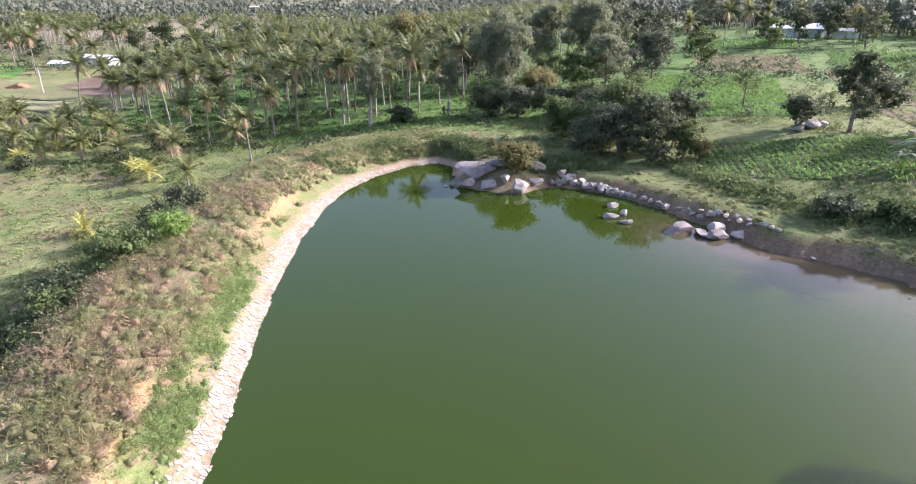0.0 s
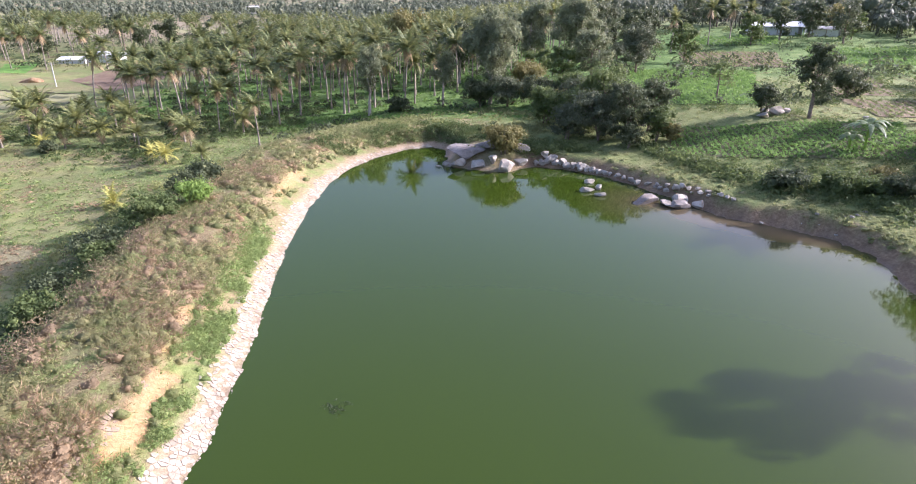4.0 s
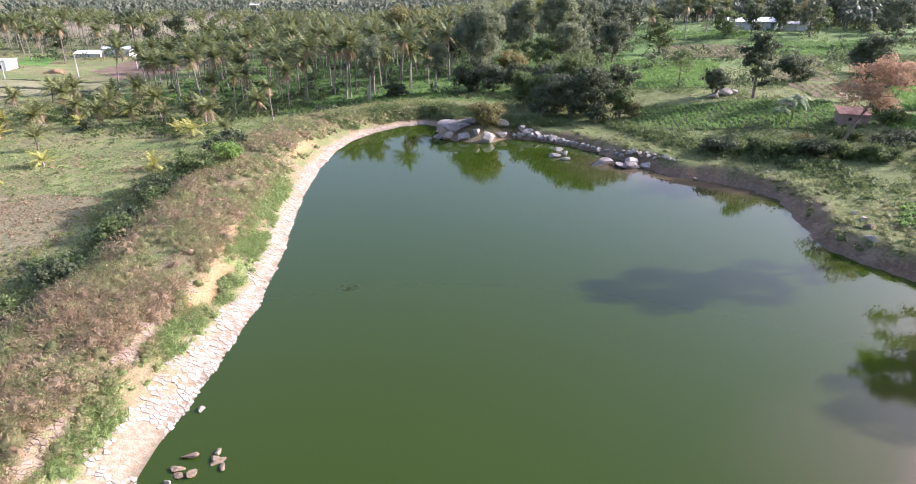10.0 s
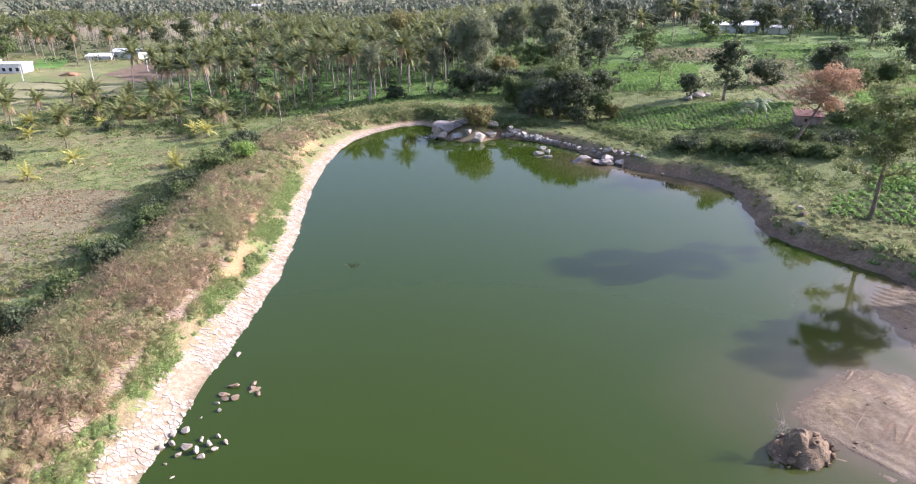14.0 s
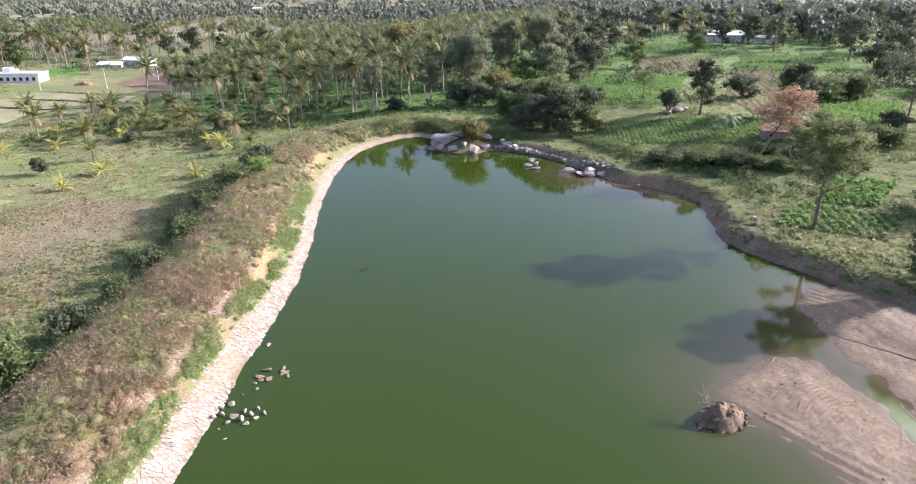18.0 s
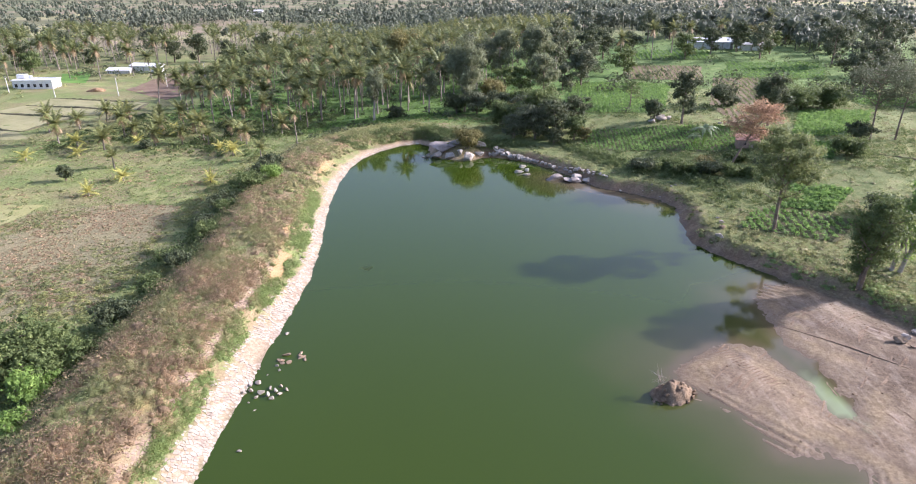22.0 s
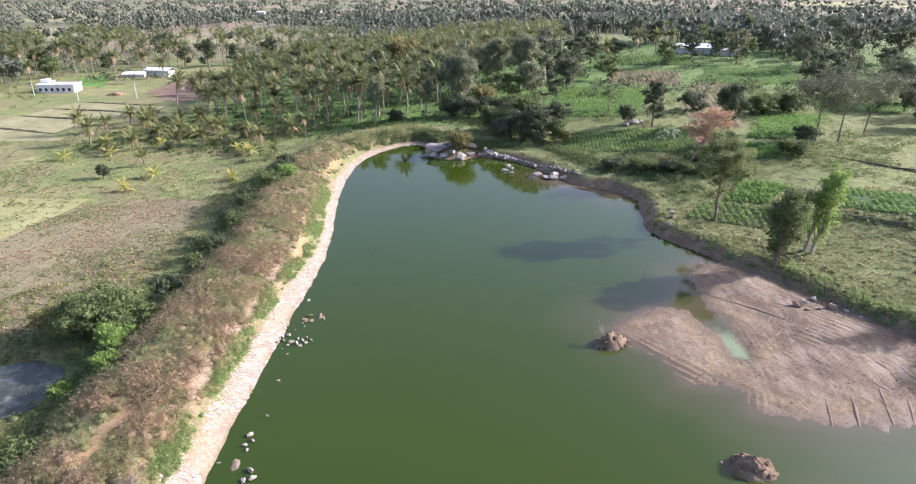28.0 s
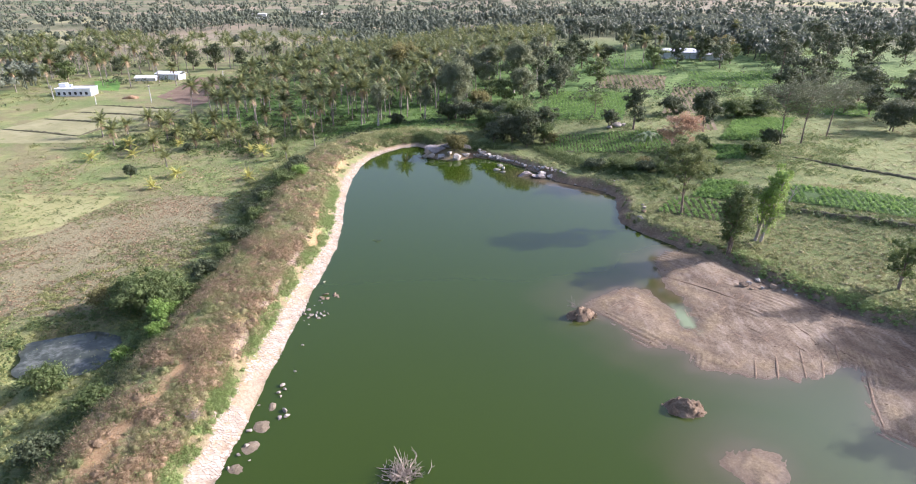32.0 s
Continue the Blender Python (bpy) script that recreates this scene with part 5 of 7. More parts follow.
tufts("pasture_herbs", "soft green herbs in rough pasture", 145, 6000, (-95, -30, 0, 118),
      lambda x, y, z, s, m, wl, far, right: (s > 15) * ~inside(WEEDY, x, y) * (0.2 + 0.8 * patch(x, y, 0.13, 64, 0.0)), "lime_weed", 0.3, 0.7, 6, 0.6, 0.18, "weeds")
tufts("bund_grass", "tufts of dry grass on the bund", 109, 9000, (-40, -12, -32, 108),
      lambda x, y, z, s, m, wl, far, right: bundy(wl, far, right) * (s > 3.5) * (s < 18) * (bared(x, y, s, wl) < 0.4), "grass", 0.2, 0.45, 6, 0.8, 0.15, "grass")
undergrowth("far_bank_weeds", "mixed green shrubs on the bank at the head of the pond", 110, 2200, (-28, 20, 94, 122),
            lambda x, y, z, s, m, wl, far, right: (s > 1.8) * (s < 24) * np.where(s < 5, 0.95, 0.10 + 0.5 * patch(x, y, 0.3, 81, 0)), "weed", 0.25, 0.7, 15, 0.32)
undergrowth("far_bank_shrubs", "dark green shrubs on the steep bank behind the rocks", 111, 800, (-22, 18, 90, 118),
            lambda x, y, z, s, m, wl, far, right: (s > 1.9) * (s < 7) * patch(x, y, 0.35, 85, -0.25), "mid_leaf", 0.4, 1.0, 34, 0.2, 1.1)
undergrowth("grove_floor", "bright green ground crop beneath the palms", 112, 3000, (-80, 20, 108, 240),
            lambda x, y, z, s, m, wl, far, right: (s > 9) * (0.2 + 0.8 * patch(x, y, 0.12, 91, -0.25)) * (y > 112 - 0.25 * x * (x < 0)) * np.clip(1.6 - (y - 110) / 90, 0.15, 1), "crop", 0.3, 0.7, 9, 0.5, 0.6, "crop")
undergrowth("grove_shrubs", "dark shrubs standing among the palms", 113, 520, (-80, 30, 104, 300),
            lambda x, y, z, s, m, wl, far, right: (s > 10) * (0.1 + patch(x, y, 0.2, 95, 0.2)), "dark_leaf", 0.8, 1.9, 40, 0.24, 1.0)
undergrowth("edge_shrubs", "dark green undergrowth at the edge of the grove", 114, 900, (-90, -26, 88, 140),
            lambda x, y, z, s, m, wl, far, right: (s > 12) * patch(x, y, 0.16, 97, -0.1) * smooth(90, 104, y + 0.2 * x + 12), "mid_leaf", 0.5, 1.3, 20, 0.28)
undergrowth("farm_shrubs", "shrubs along the borders of the fields", 136, 420, (40, 175, 105, 275),
            lambda x, y, z, s, m, wl, far, right: right * ~planted(x, y) * patch(x, y, 0.07, 58, 0.0), "mid_leaf", 0.7, 2.2, 30, 0.2, 0.9)
undergrowth("farm_shrubs_dark", "dark shrubs along the borders of the fields", 137, 300, (40, 175, 105, 275),
            lambda x, y, z, s, m, wl, far, right: right * ~planted(x, y) * patch(x, y, 0.08, 59, 0.1), "dark_leaf", 0.8, 2.4, 30, 0.2, 1.0)
PLOTS = np.array([(-137, 108), (-90, 108), (-84, 246), (-118, 246), (-137, 168)], float)
undergrowth("farm_scrub", "low green scrub on the waste ground round the farmhouse", 146, 700, (-200, -84, 105, 240),
            lambda x, y, z, s, m, wl, far, right: ~inside(PLOTS, x, y) * (0.15 + 0.85 * patch(x, y, 0.09, 68, 0.1)), "weed", 0.4, 1.6, 18, 0.24, 0.6)
RIGHT = (6, 112, -20, 112)
tufts("verge_weeds", "green weeds overhanging the eroded pond bank", 115, 3000, RIGHT,
      lambda x, y, z, s, m, wl, far, right: right * (s > 1.15) * (s < 7) * (0.35 + 0.65 * patch(x, y, 0.5, 33, -0.1)), "weed", 0.3, 0.95, 34, 0.6, 0.05, mound=True)
undergrowth("verge_lush", "lush green weeds along the pond bank", 116, 1500, RIGHT,
            lambda x, y, z, s, m, wl, far, right: right * (s > 1.7) * (s < 10) * patch(x, y, 0.4, 37, 0.1), "mid_leaf", 0.25, 0.8, 40, 0.11, 0.55)
undergrowth("hedge_shrubs", "dark hedge of shrubs along the lower edge of the crop field", 117, 620, (24, 60, 56, 92),
            lambda x, y, z, s, m, wl, far, right: right * (s > 6.5) * (s < 11) * (0.35 + 0.65 * patch(x, y, 0.3, 43, 0.0)), "mid_leaf", 0.5, 1.2, 26, 0.19, 0.95, dome=True)
tufts("meadow_grass", "tufts of yellow-green grass on the bank beside the pond", 118, 11000, (24, 125, -20, 128),
      lambda x, y, z, s, m, wl, far, right: right * (s > 2.2) * 0.8 * ~planted(x, y), "weed", 0.25, 0.55, 6, 0.7, 0.16, "grass")
tufts("bank_meadow", "straw-coloured and green grass on the rise above the mud flat", 143, 6000, (40, 80, -10, 50),
      lambda x, y, z, s, m, wl, far, right: right * (s > 2.0) * 0.8 * ~planted(x, y), "grass", 0.25, 0.6, 6, 0.7, 0.16, "grass")
tufts("bank_herbs", "fresh green herbs on the slope above the mud flat", 144, 900, (36, 70, -4, 36),
      lambda x, y, z, s, m, wl, far, right: right * (s > 1.0) * (s < 4.5) * (0.3 + 0.7 * patch(x, y, 0.4, 17, -0.1)), "lime_weed", 0.35, 0.9, 36, 0.7, 0.055, mound=True)
tufts("meadow_weeds", "green weeds scattered over the meadow", 119, 2300, (26, 135, -10, 150),
      lambda x, y, z, s, m, wl, far, right: right * (s > 4) * ~planted(x, y) * (0.12 + 0.88 * patch(x, y, 0.2, 47, 0.0)), "grass", 0.35, 1.1, 26, 0.4, 0.06, mound=True)
undergrowth("meadow_shrubs", "low leafy shrubs on the meadow", 135, 1300, (26, 105, 50, 130),
            lambda x, y, z, s, m, wl, far, right: right * (s > 5) * ~planted(x, y) * patch(x, y, 0.17, 44, 0.12), "mid_leaf", 0.35, 1.1, 24, 0.19, 0.8)
undergrowth("lush_herbs", "lush green herbs and shrubs round the hut", 149, 650, (40, 78, 58, 88),
            lambda x, y, z, s, m, wl, far, right: right * (s > 8) * ~planted(x, y) * (0.25 + 0.75 * patch(x, y, 0.25, 63, -0.1)), "mid_leaf", 0.3, 0.85, 40, 0.11, 0.65)
undergrowth("mid_shrubs", "shrubs and small trees between distant fields", 120, 900, (-330, 330, 140, 420),
            lambda x, y, z, s, m, wl, far, right: ~inside(GROVE, x, y) * patch(x, y, 0.035, 57, 0.25) * (np.abs(x) < 0.85 * (y + 40)) * ~((x > -160) & (x < -85) & (y < 215)), "dark_leaf", 1.0, 3.0, 34, 0.2, 1.1)


# ---- fields ----
def field(name, corners, mat, label, category="field", lift=0.05, n=26):
    """A sheet between four corners that follows the ground."""
    c = np.array(corners, float)
    u, v = np.meshgrid(np.linspace(0, 1, n), np.linspace(0, 1, n))
    u, v = u[..., None], v[..., None]
    p = c[0] * (1 - u) * (1 - v) + c[1] * u * (1 - v) + c[2] * u * v + c[3] * (1 - u) * v
    p = p + 0.5 * np.stack([waves(p[..., 0], p[..., 1], 0.25, 2), waves(p[..., 0], p[..., 1], 0.25, 5)], -1)
    z = ground_z(p[..., 0].ravel(), p[..., 1].ravel()) + lift
    i = np.arange(n * n).reshape(n, n)
    q = np.stack([i[:-1, :-1], i[:-1, 1:], i[1:, 1:], i[1:, :-1]], -1).reshape(-1, 4)
    V = np.column_stack([p[..., 0].ravel(), p[..., 1].ravel(), z])
    a, b, d = V[q[0, 0]], V[q[0, 1]], V[q[0, 3]]
    if np.cross(b - a, d - a)[2] < 0:
        q = q[:, ::-1]
    return tagged(new(name, mesh_of(name, V, q, mat, True)), label, category, kind="structure")


def crop_rows(corners, seed, row, gap, size, per, mat, leaf=0.5, tall=0.9):
    """Plants in straight rows that run away from the pond."""
    rng = np.random.default_rng(seed)
    c = np.array(corners, float)
    t = 0.12 + 0.05 * (seed % 4)
    ax, side = np.array([math.sin(t), math.cos(t)]), np.array([math.cos(t), -math.sin(t)])
    u, v = c @ ax, c @ side
    pts = []
    for j in np.arange(v.min(), v.max(), row):
        for k in np.arange(u.min(), u.max(), gap):
            pts.append(ax * (k + rng.uniform(-0.25, 0.25) * gap) + side * j + rng.normal(size=2) * 0.05)
    pts = np.array(pts)
    pts = pts[inside(c, pts[:, 0], pts[:, 1])]
    s = rng.uniform(0.7, 1.2, len(pts)) * size
    weak = waves(pts[:, 0], pts[:, 1], 0.3, seed) > 0.75
    pts, s = pts[~weak], s[~weak]
    return mesh_of("crop", *plants(rng, pts, ground_z(pts[:, 0], pts[:, 1]) + 0.06, s, per, leaf, tall), MAT[mat])


SOIL = grain_material("field_soil", (0.12, 0.085, 0.05), (0.19, 0.145, 0.085), (0.26, 0.21, 0.12), 0.25, 2.5, relief=0.8, dist=0.1)
GREEN_SOIL = grain_material("weedy_soil", (0.048, 0.08, 0.022), (0.082, 0.135, 0.036), (0.135, 0.185, 0.058), 0.25, 2.5, relief=0.8, dist=0.1)
ROW_SOIL = grain_material("half_weedy_soil", (0.06, 0.075, 0.03), (0.105, 0.105, 0.045), (0.17, 0.14, 0.075), 0.22, 2.5, relief=0.8, dist=0.1)
FALLOW = grain_material("mown_fallow", (0.19, 0.185, 0.085), (0.27, 0.255, 0.125), (0.33, 0.305, 0.165), 0.15, 3.0, relief=0.5, dist=0.06)
PLOUGH = grain_material("ploughed_red_soil", (0.13, 0.085, 0.055), (0.19, 0.13, 0.085), (0.25, 0.18, 0.125), 0.3, 3.0, relief=0.9, dist=0.12)
BRIGHT = grain_material("young_paddy", (0.08, 0.17, 0.03), (0.13, 0.25, 0.045), (0.19, 0.32, 0.07), 0.2, 3.0, relief=0.5, dist=0.06)
YELLOW = grain_material("yellow_stubble", (0.22, 0.22, 0.085), (0.29, 0.28, 0.115), (0.35, 0.335, 0.155), 0.12, 3.0, relief=0.6, dist=0.08)
for n, (cn, row, gap, size, per, mt, soil, label) in enumerate(CROPS):
    field("field", cn, {"green": GREEN_SOIL, "bare": SOIL, "rows": ROW_SOIL}[soil], "weedy soil of a planted field", "field", 0.10)
    tagged(new("crop", crop_rows(cn, 200 + n, row, gap, size, per, mt)), label, "crop", kind="stuff")
for cn, mt, label in [
    ([(-128, 166.7), (-94.4, 160.3), (-91.5, 147.2), (-129, 156.2)], FALLOW, "mown pale green fallow plot between low ridges"),
    ([(-129, 154.6), (-91.5, 145.6), (-104, 137.2), (-132, 144.4)], FALLOW, "mown pale green fallow plot between low ridges"),
    ([(-132, 142.8), (-104, 135.8), (-107.2, 120), (-135.6, 128.8)], FALLOW, "mown pale green fallow plot between low ridges"),
    ([(-135.6, 127.4), (-107.2, 118.6), (-98.5, 110), (-124, 110)], FALLOW, "mown pale green fallow plot between low ridges"),
    ([(-114, 186), (-118, 240), (-84, 246), (-91, 166)], PLOUGH, "ploughed reddish-brown field"),
    ([(-160.7, 226.5), (-155, 240), (-136, 200), (-147, 201)], BRIGHT, "small bright green field behind the farmhouse"),
    ([(-112, 66), (-66, 63.3), (-69, 42), (-112, 24)], YELLOW, "field of yellow-green ripe grass"),
    (CLEARINGS[0], FALLOW, "distant pale clearing"),
    (CLEARINGS[1], PLOUGH, "distant reddish field"),
    (CLEARINGS[2], BRIGHT, "distant bright green field"),
    (CLEARINGS[3], FALLOW, "distant pale dry field"),
    (CLEARINGS[4], YELLOW, "distant pale green field"),
    (CLEARINGS[5], FALLOW, "distant pale dry field"),
    (CLEARINGS[6], FALLOW, "distant pale dry field"),
    (CLEARINGS[7], BRIGHT, "distant bright green field"),
]:
    field("field", cn, mt, label, "field", 0.07, 30)


MAT["turf"] = grain_material("dark_turf", (0.05, 0.055, 0.025), (0.09, 0.085, 0.045), (0.15, 0.125, 0.075), 0.8, 6.0, relief=0.8, dist=0.1)


def ridge_arrays(pts, width, height, seed=1):
    """A low uneven bank of earth along a line."""
    rng = np.random.default_rng(seed)
    pts = np.array(pts, float)
    seg = np.concatenate([[0], np.cumsum(np.linalg.norm(np.diff(pts, axis=0), axis=1))])
    t = np.linspace(0, seg[-1], max(6, int(seg[-1] / (width * 0.5))))
    x, y = np.interp(t, seg, pts[:, 0]), np.interp(t, seg, pts[:, 1])
    d = np.column_stack([np.gradient(x), np.gradient(y)])
    d /= np.linalg.norm(d, axis=1)[:, None]
    nrm = np.column_stack([-d[:, 1], d[:, 0]])
    prof = np.sin(np.pi * np.clip(np.linspace(0, 1, len(t)), 0.02, 0.98)) ** 0.6
    V = []
    for k, (o, hh) in enumerate(((-0.5, -0.15), (-0.25, 0.8), (0.15, 1.0), (0.5, -0.15))):
        off = (o * width * rng.uniform(0.75, 1.25, len(t)) * (0.35 + 0.65 * prof))[:, None] * nrm
        px, py = x + off[:, 0], y + off[:, 1]
        V.append(np.column_stack([px, py, ground_z(px, py) + hh * height * rng.uniform(0.6, 1.3, len(t)) * np.where(hh > 0, prof, 1.0)]))
    V = np.stack(V, 1)
    i = np.arange(len(t) * 4).reshape(-1, 4)
    q = np.stack([i[:-1, :-1], i[:-1, 1:], i[1:, 1:], i[1:, :-1]], -1).reshape(-1, 4)
    return V.reshape(-1, 3), q


def ridge(name, pts, width, height, mat, label, seed=1):
    V, q = ridge_arrays(pts, width, height, seed)
    return tagged(new(name, mesh_of(name, V, q, mat, True)), label, "earth ridge", kind="structure")


for n, ln in enumerate(([(-129, 155.3), (-91.5, 146.3)], [(-132, 143.6), (-104, 136.5)], [(-135.6, 128.1), (-107, 119.3)], [(-91.5, 147), (-94, 160)], [(-104, 136.5), (-107, 119.5)], [(-128, 167), (-94, 160.8)])):
    ridge("field_ridge", ln, 1.5, 0.4, MAT["turf"], "low dark earth ridge between fallow plots", n)
ridge("field_ridge", [(74, 72), (79, 67.5), (84, 61), (93, 52), (106, 41)], 0.9, 0.4, MAT["turf"], "dark earth ridge across the meadow", 9)
ridge("field_ridge", [(60, 42), (70, 34), (84, 23.5)], 1.5, 0.6, MAT["turf"], "weedy earth ridge below the maize", 10)
undergrowth("ridge_shrubs", "shrubs growing along the ridge below the maize", 121, 180, (56, 88, 20, 46),
            lambda x, y, z, s, m, wl, far, right: np.abs(y - (42 - 0.77 * (x - 60))) < 2.0, "mid_leaf", 0.5, 1.2, 26, 0.19, 0.95, dome=True)


# ---- stones and rocks ----
def hull_stone(seed, sx, sy, sz, n=11):
    """A blocky stone: the hull of a few scattered points."""
    rng = np.random.default_rng(seed)
    p = rng.normal(size=(n, 3))
    p /= np.abs(p).max(1)[:, None] ** 0.7 * np.linalg.norm(p, axis=1)[:, None] ** 0.3
    bm = bmesh.new()
    for v in p * (sx / 2, sy / 2, sz / 2):
        bm.verts.new(v)
    r = bmesh.ops.convex_hull(bm, input=bm.verts)
    bmesh.ops.delete(bm, geom=[v for v in r["geom_interior"] if isinstance(v, bmesh.types.BMVert)], context="VERTS")
    bmesh.ops.triangulate(bm, faces=bm.faces)
    bm.normal_update()
    V = np.array([v.co[:] for v in bm.verts])
    F = np.array([[v.index for v in f.verts] for f in bm.faces])
    bm.free()
    return V, F


STONES = [hull_stone(300 + i, 1.0, *((0.85, 0.24), (0.75, 0.26), (0.9, 0.18), (0.7, 0.28), (0.88, 0.22), (0.8, 0.2))[i % 6]) for i in range(9)]


def bare_spots(x, y):
    """Where the pitching has slid away and the brown earth shows."""
    return (np.hypot((x + 15.2) / 1.9, (y + 6.8) / 4.2) + 0.25 * waves(x, y, 0.9, 3) < 1) | (np.hypot((x + 15.8) / 1.1, (y - 15.5) / 2.0) < 1) | (np.hypot((x + 16.8) / 1.0, (y - 33.5) / 2.2) < 1) | (np.hypot((x + 19) / 1.5, (y - 58) / 2) < 1)


def cell(points, k, reach):
    """The plot of ground nearer to one point than to its neighbours: a convex outline."""
    c = points[k]
    d = points - c
    near_by = d[(np.abs(d).max(1) < reach) & (np.abs(d).max(1) > 1e-9)]
    poly = [np.array(q) * reach * 0.5 for q in ((-1, -1), (1, -1), (1, 1), (-1, 1))]
    for n in near_by:
        h = (n @ n) / 2
        cut = []
        for p, q in zip(poly, poly[1:] + poly[:1]):
            a0, a1 = p @ n - h, q @ n - h
            if a0 <= 0:
                cut.append(p)
            if a0 * a1 < 0:
                cut.append(p + (q - p) * (a0 / (a0 - a1)))
        poly = cut
        if len(poly) < 3:
            return None
    return np.array(poly)


def paving_stone(outline, thick):
    """A flat rough stone: foot, bevelled rim and top face, in triangles."""
    n = len(outline)
    foot = np.column_stack([outline, np.full(n, -0.15)])
    rim = np.column_stack([outline, np.full(n, thick * 0.6)])
    top = np.column_stack([outline * 0.88, np.full(n, thick)])
    V = np.vstack([foot, rim, top])
    F = [(2 * n, 2 * n + i, 2 * n + i + 1) for i in range(1, n - 1)]
    for r in (0, n):
        for i in range(n):
            j = (i + 1) % n
            F += [(r + i, r + j, r + n + j), (r + i, r + n + j, r + n + i)]
    return V, F


rngs = np.random.default_rng(77)
pitch = tagged(new("stone_pitching"), "pitching of flat pale rough stones fitted along the waterline of the bund", "stone pitching", kind="structure")
edge = np.vstack([[(-15.8, -30)], SHORE[2:19]])
run = np.concatenate([[0], np.cumsum(np.linalg.norm(np.diff(edge, axis=0), axis=1))])
us = np.arange(0, run[-1], 0.5)
shore_line = np.column_stack([np.interp(us, run, edge[:, i]) for i in (0, 1)])
for _ in range(12):
    shore_line[1:-1] = (shore_line[:-2] + 2 * shore_line[1:-1] + shore_line[2:]) / 4
way = np.gradient(shore_line, axis=0)
way /= np.linalg.norm(way, axis=1)[:, None]
side_way = np.column_stack([-way[:, 1], way[:, 0]])
pts = []
for i in range(int(run[-1] / 0.32)):
    for j in range(20):
        pts.append(((i + 0.5 * (j % 2) + rngs.uniform(-0.55, 0.55)) * 0.32, -0.45 + (j + rngs.uniform(-0.55, 0.55)) * 0.27))
pts = np.array(pts)
lift = rngs.uniform(0.015, 0.06, len(pts))
at_u = lambda u, arr: np.column_stack([np.interp(u, us, arr[:, 0]), np.interp(u, us, arr[:, 1])])  # noqa: E731
mid_xy = at_u(pts[:, 0], shore_line) + at_u(pts[:, 0], side_way) * pts[:, 1:2]
mid_z, mid_s = lie(mid_xy[:, 0], mid_xy[:, 1])[:2]
low_top = 2.15 - 0.65 * smooth(18, 38, mid_xy[:, 1]) + 0.5 * waves(mid_xy[:, 0], mid_xy[:, 1], 0.5, 4) - 0.7 * smooth(60, 90, mid_xy[:, 1])
in_low = pts[:, 1] < low_top + rngs.normal(size=len(pts)) * 0.2
in_high = (pts[:, 1] > 3.2) & (ledge(mid_xy[:, 0], mid_xy[:, 1], mid_s, 1.0) > 0.3)
lost = bare_spots(mid_xy[:, 0], mid_xy[:, 1]) | (rngs.random(len(pts)) < np.where(mid_xy[:, 1] > 30, 0.25 + 0.25 * (mid_xy[:, 1] > 90), np.where(in_low, 0.10 + 0.3 * (waves(mid_xy[:, 0], mid_xy[:, 1], 0.8, 14) > 0.25), 0.35)))
up_z, down_z = (ground_z(*(mid_xy + sign * 0.3 * at_u(pts[:, 0], side_way)).T) for sign in (1, -1))
slopes = (up_z - down_z) / 0.6
joined, upper, singles = [], [], 0
for k in np.nonzero((in_low | in_high) & ~lost)[0]:
    poly = cell(pts, k, 0.9)
    if poly is None:
        continue
    poly = poly * 0.94 - np.sign(poly) * 0.012
    f, g = at_u(pts[k:k + 1, 0], way)[0], at_u(pts[k:k + 1, 0], side_way)[0]
    flat_v, F = paving_stone(poly, lift[k])
    tilt = rngs.normal(size=2) * 0.05
    V = np.column_stack([flat_v[:, 0] * f[0] + flat_v[:, 1] * g[0], flat_v[:, 0] * f[1] + flat_v[:, 1] * g[1],
                         flat_v[:, 2] + flat_v[:, 0] * tilt[0] + flat_v[:, 1] * (slopes[k] + tilt[1])])
    foot_at = np.array([mid_xy[k, 0], mid_xy[k, 1], mid_z[k]])
    if in_high[k]:
        upper.append((V * (1, 1, 0.8) + foot_at, F))
    elif 2 < mid_xy[k, 1] < 30 and singles < 300:
        singles += 1
        part("stone", mesh_of("stone", V, F, MAT["stone"]), pitch, at=Matrix.Translation(foot_at))
    else:
        joined.append((V + foot_at, F))
part("stones", mesh_of("stones", *join(joined), MAT["stone"]), pitch)["kind"] = "stuff"
part("stones", mesh_of("stones", *join(upper), MAT["old_stone"]), pitch, "dusty reddish stones of an older course")["kind"] = "stuff"


def boulder_mesh(seed, sx, sy, sz, mat, cuts=17, rough=0.12):
    """A weathered boulder: a ball cut by planes and worn by noise."""
    rng = np.random.default_rng(seed)
    bm = bmesh.new()
    bmesh.ops.create_icosphere(bm, subdivisions=3, radius=1.0)
    V = np.array([v.co[:] for v in bm.verts])
    F = np.array([[v.index for v in f.verts] for f in bm.faces])
    bm.free()
    for _ in range(cuts):
        d = rng.normal(size=3)
        d /= np.linalg.norm(d)
        over = V @ d - rng.uniform(0.40, 0.72)
        V = V - np.clip(over, 0, None)[:, None] * d
    k = rng.uniform(0, 9, 3)
    V = V * (1 + rough * np.array([noise.noise(Vector(v * 1.7 + k)) + 0.5 * noise.noise(Vector(v * 4.1 + k)) for v in V]))[:, None]
    return mesh_of("boulder", V * (sx / 1.6, sy / 1.6, sz / 1.6), F, mat)


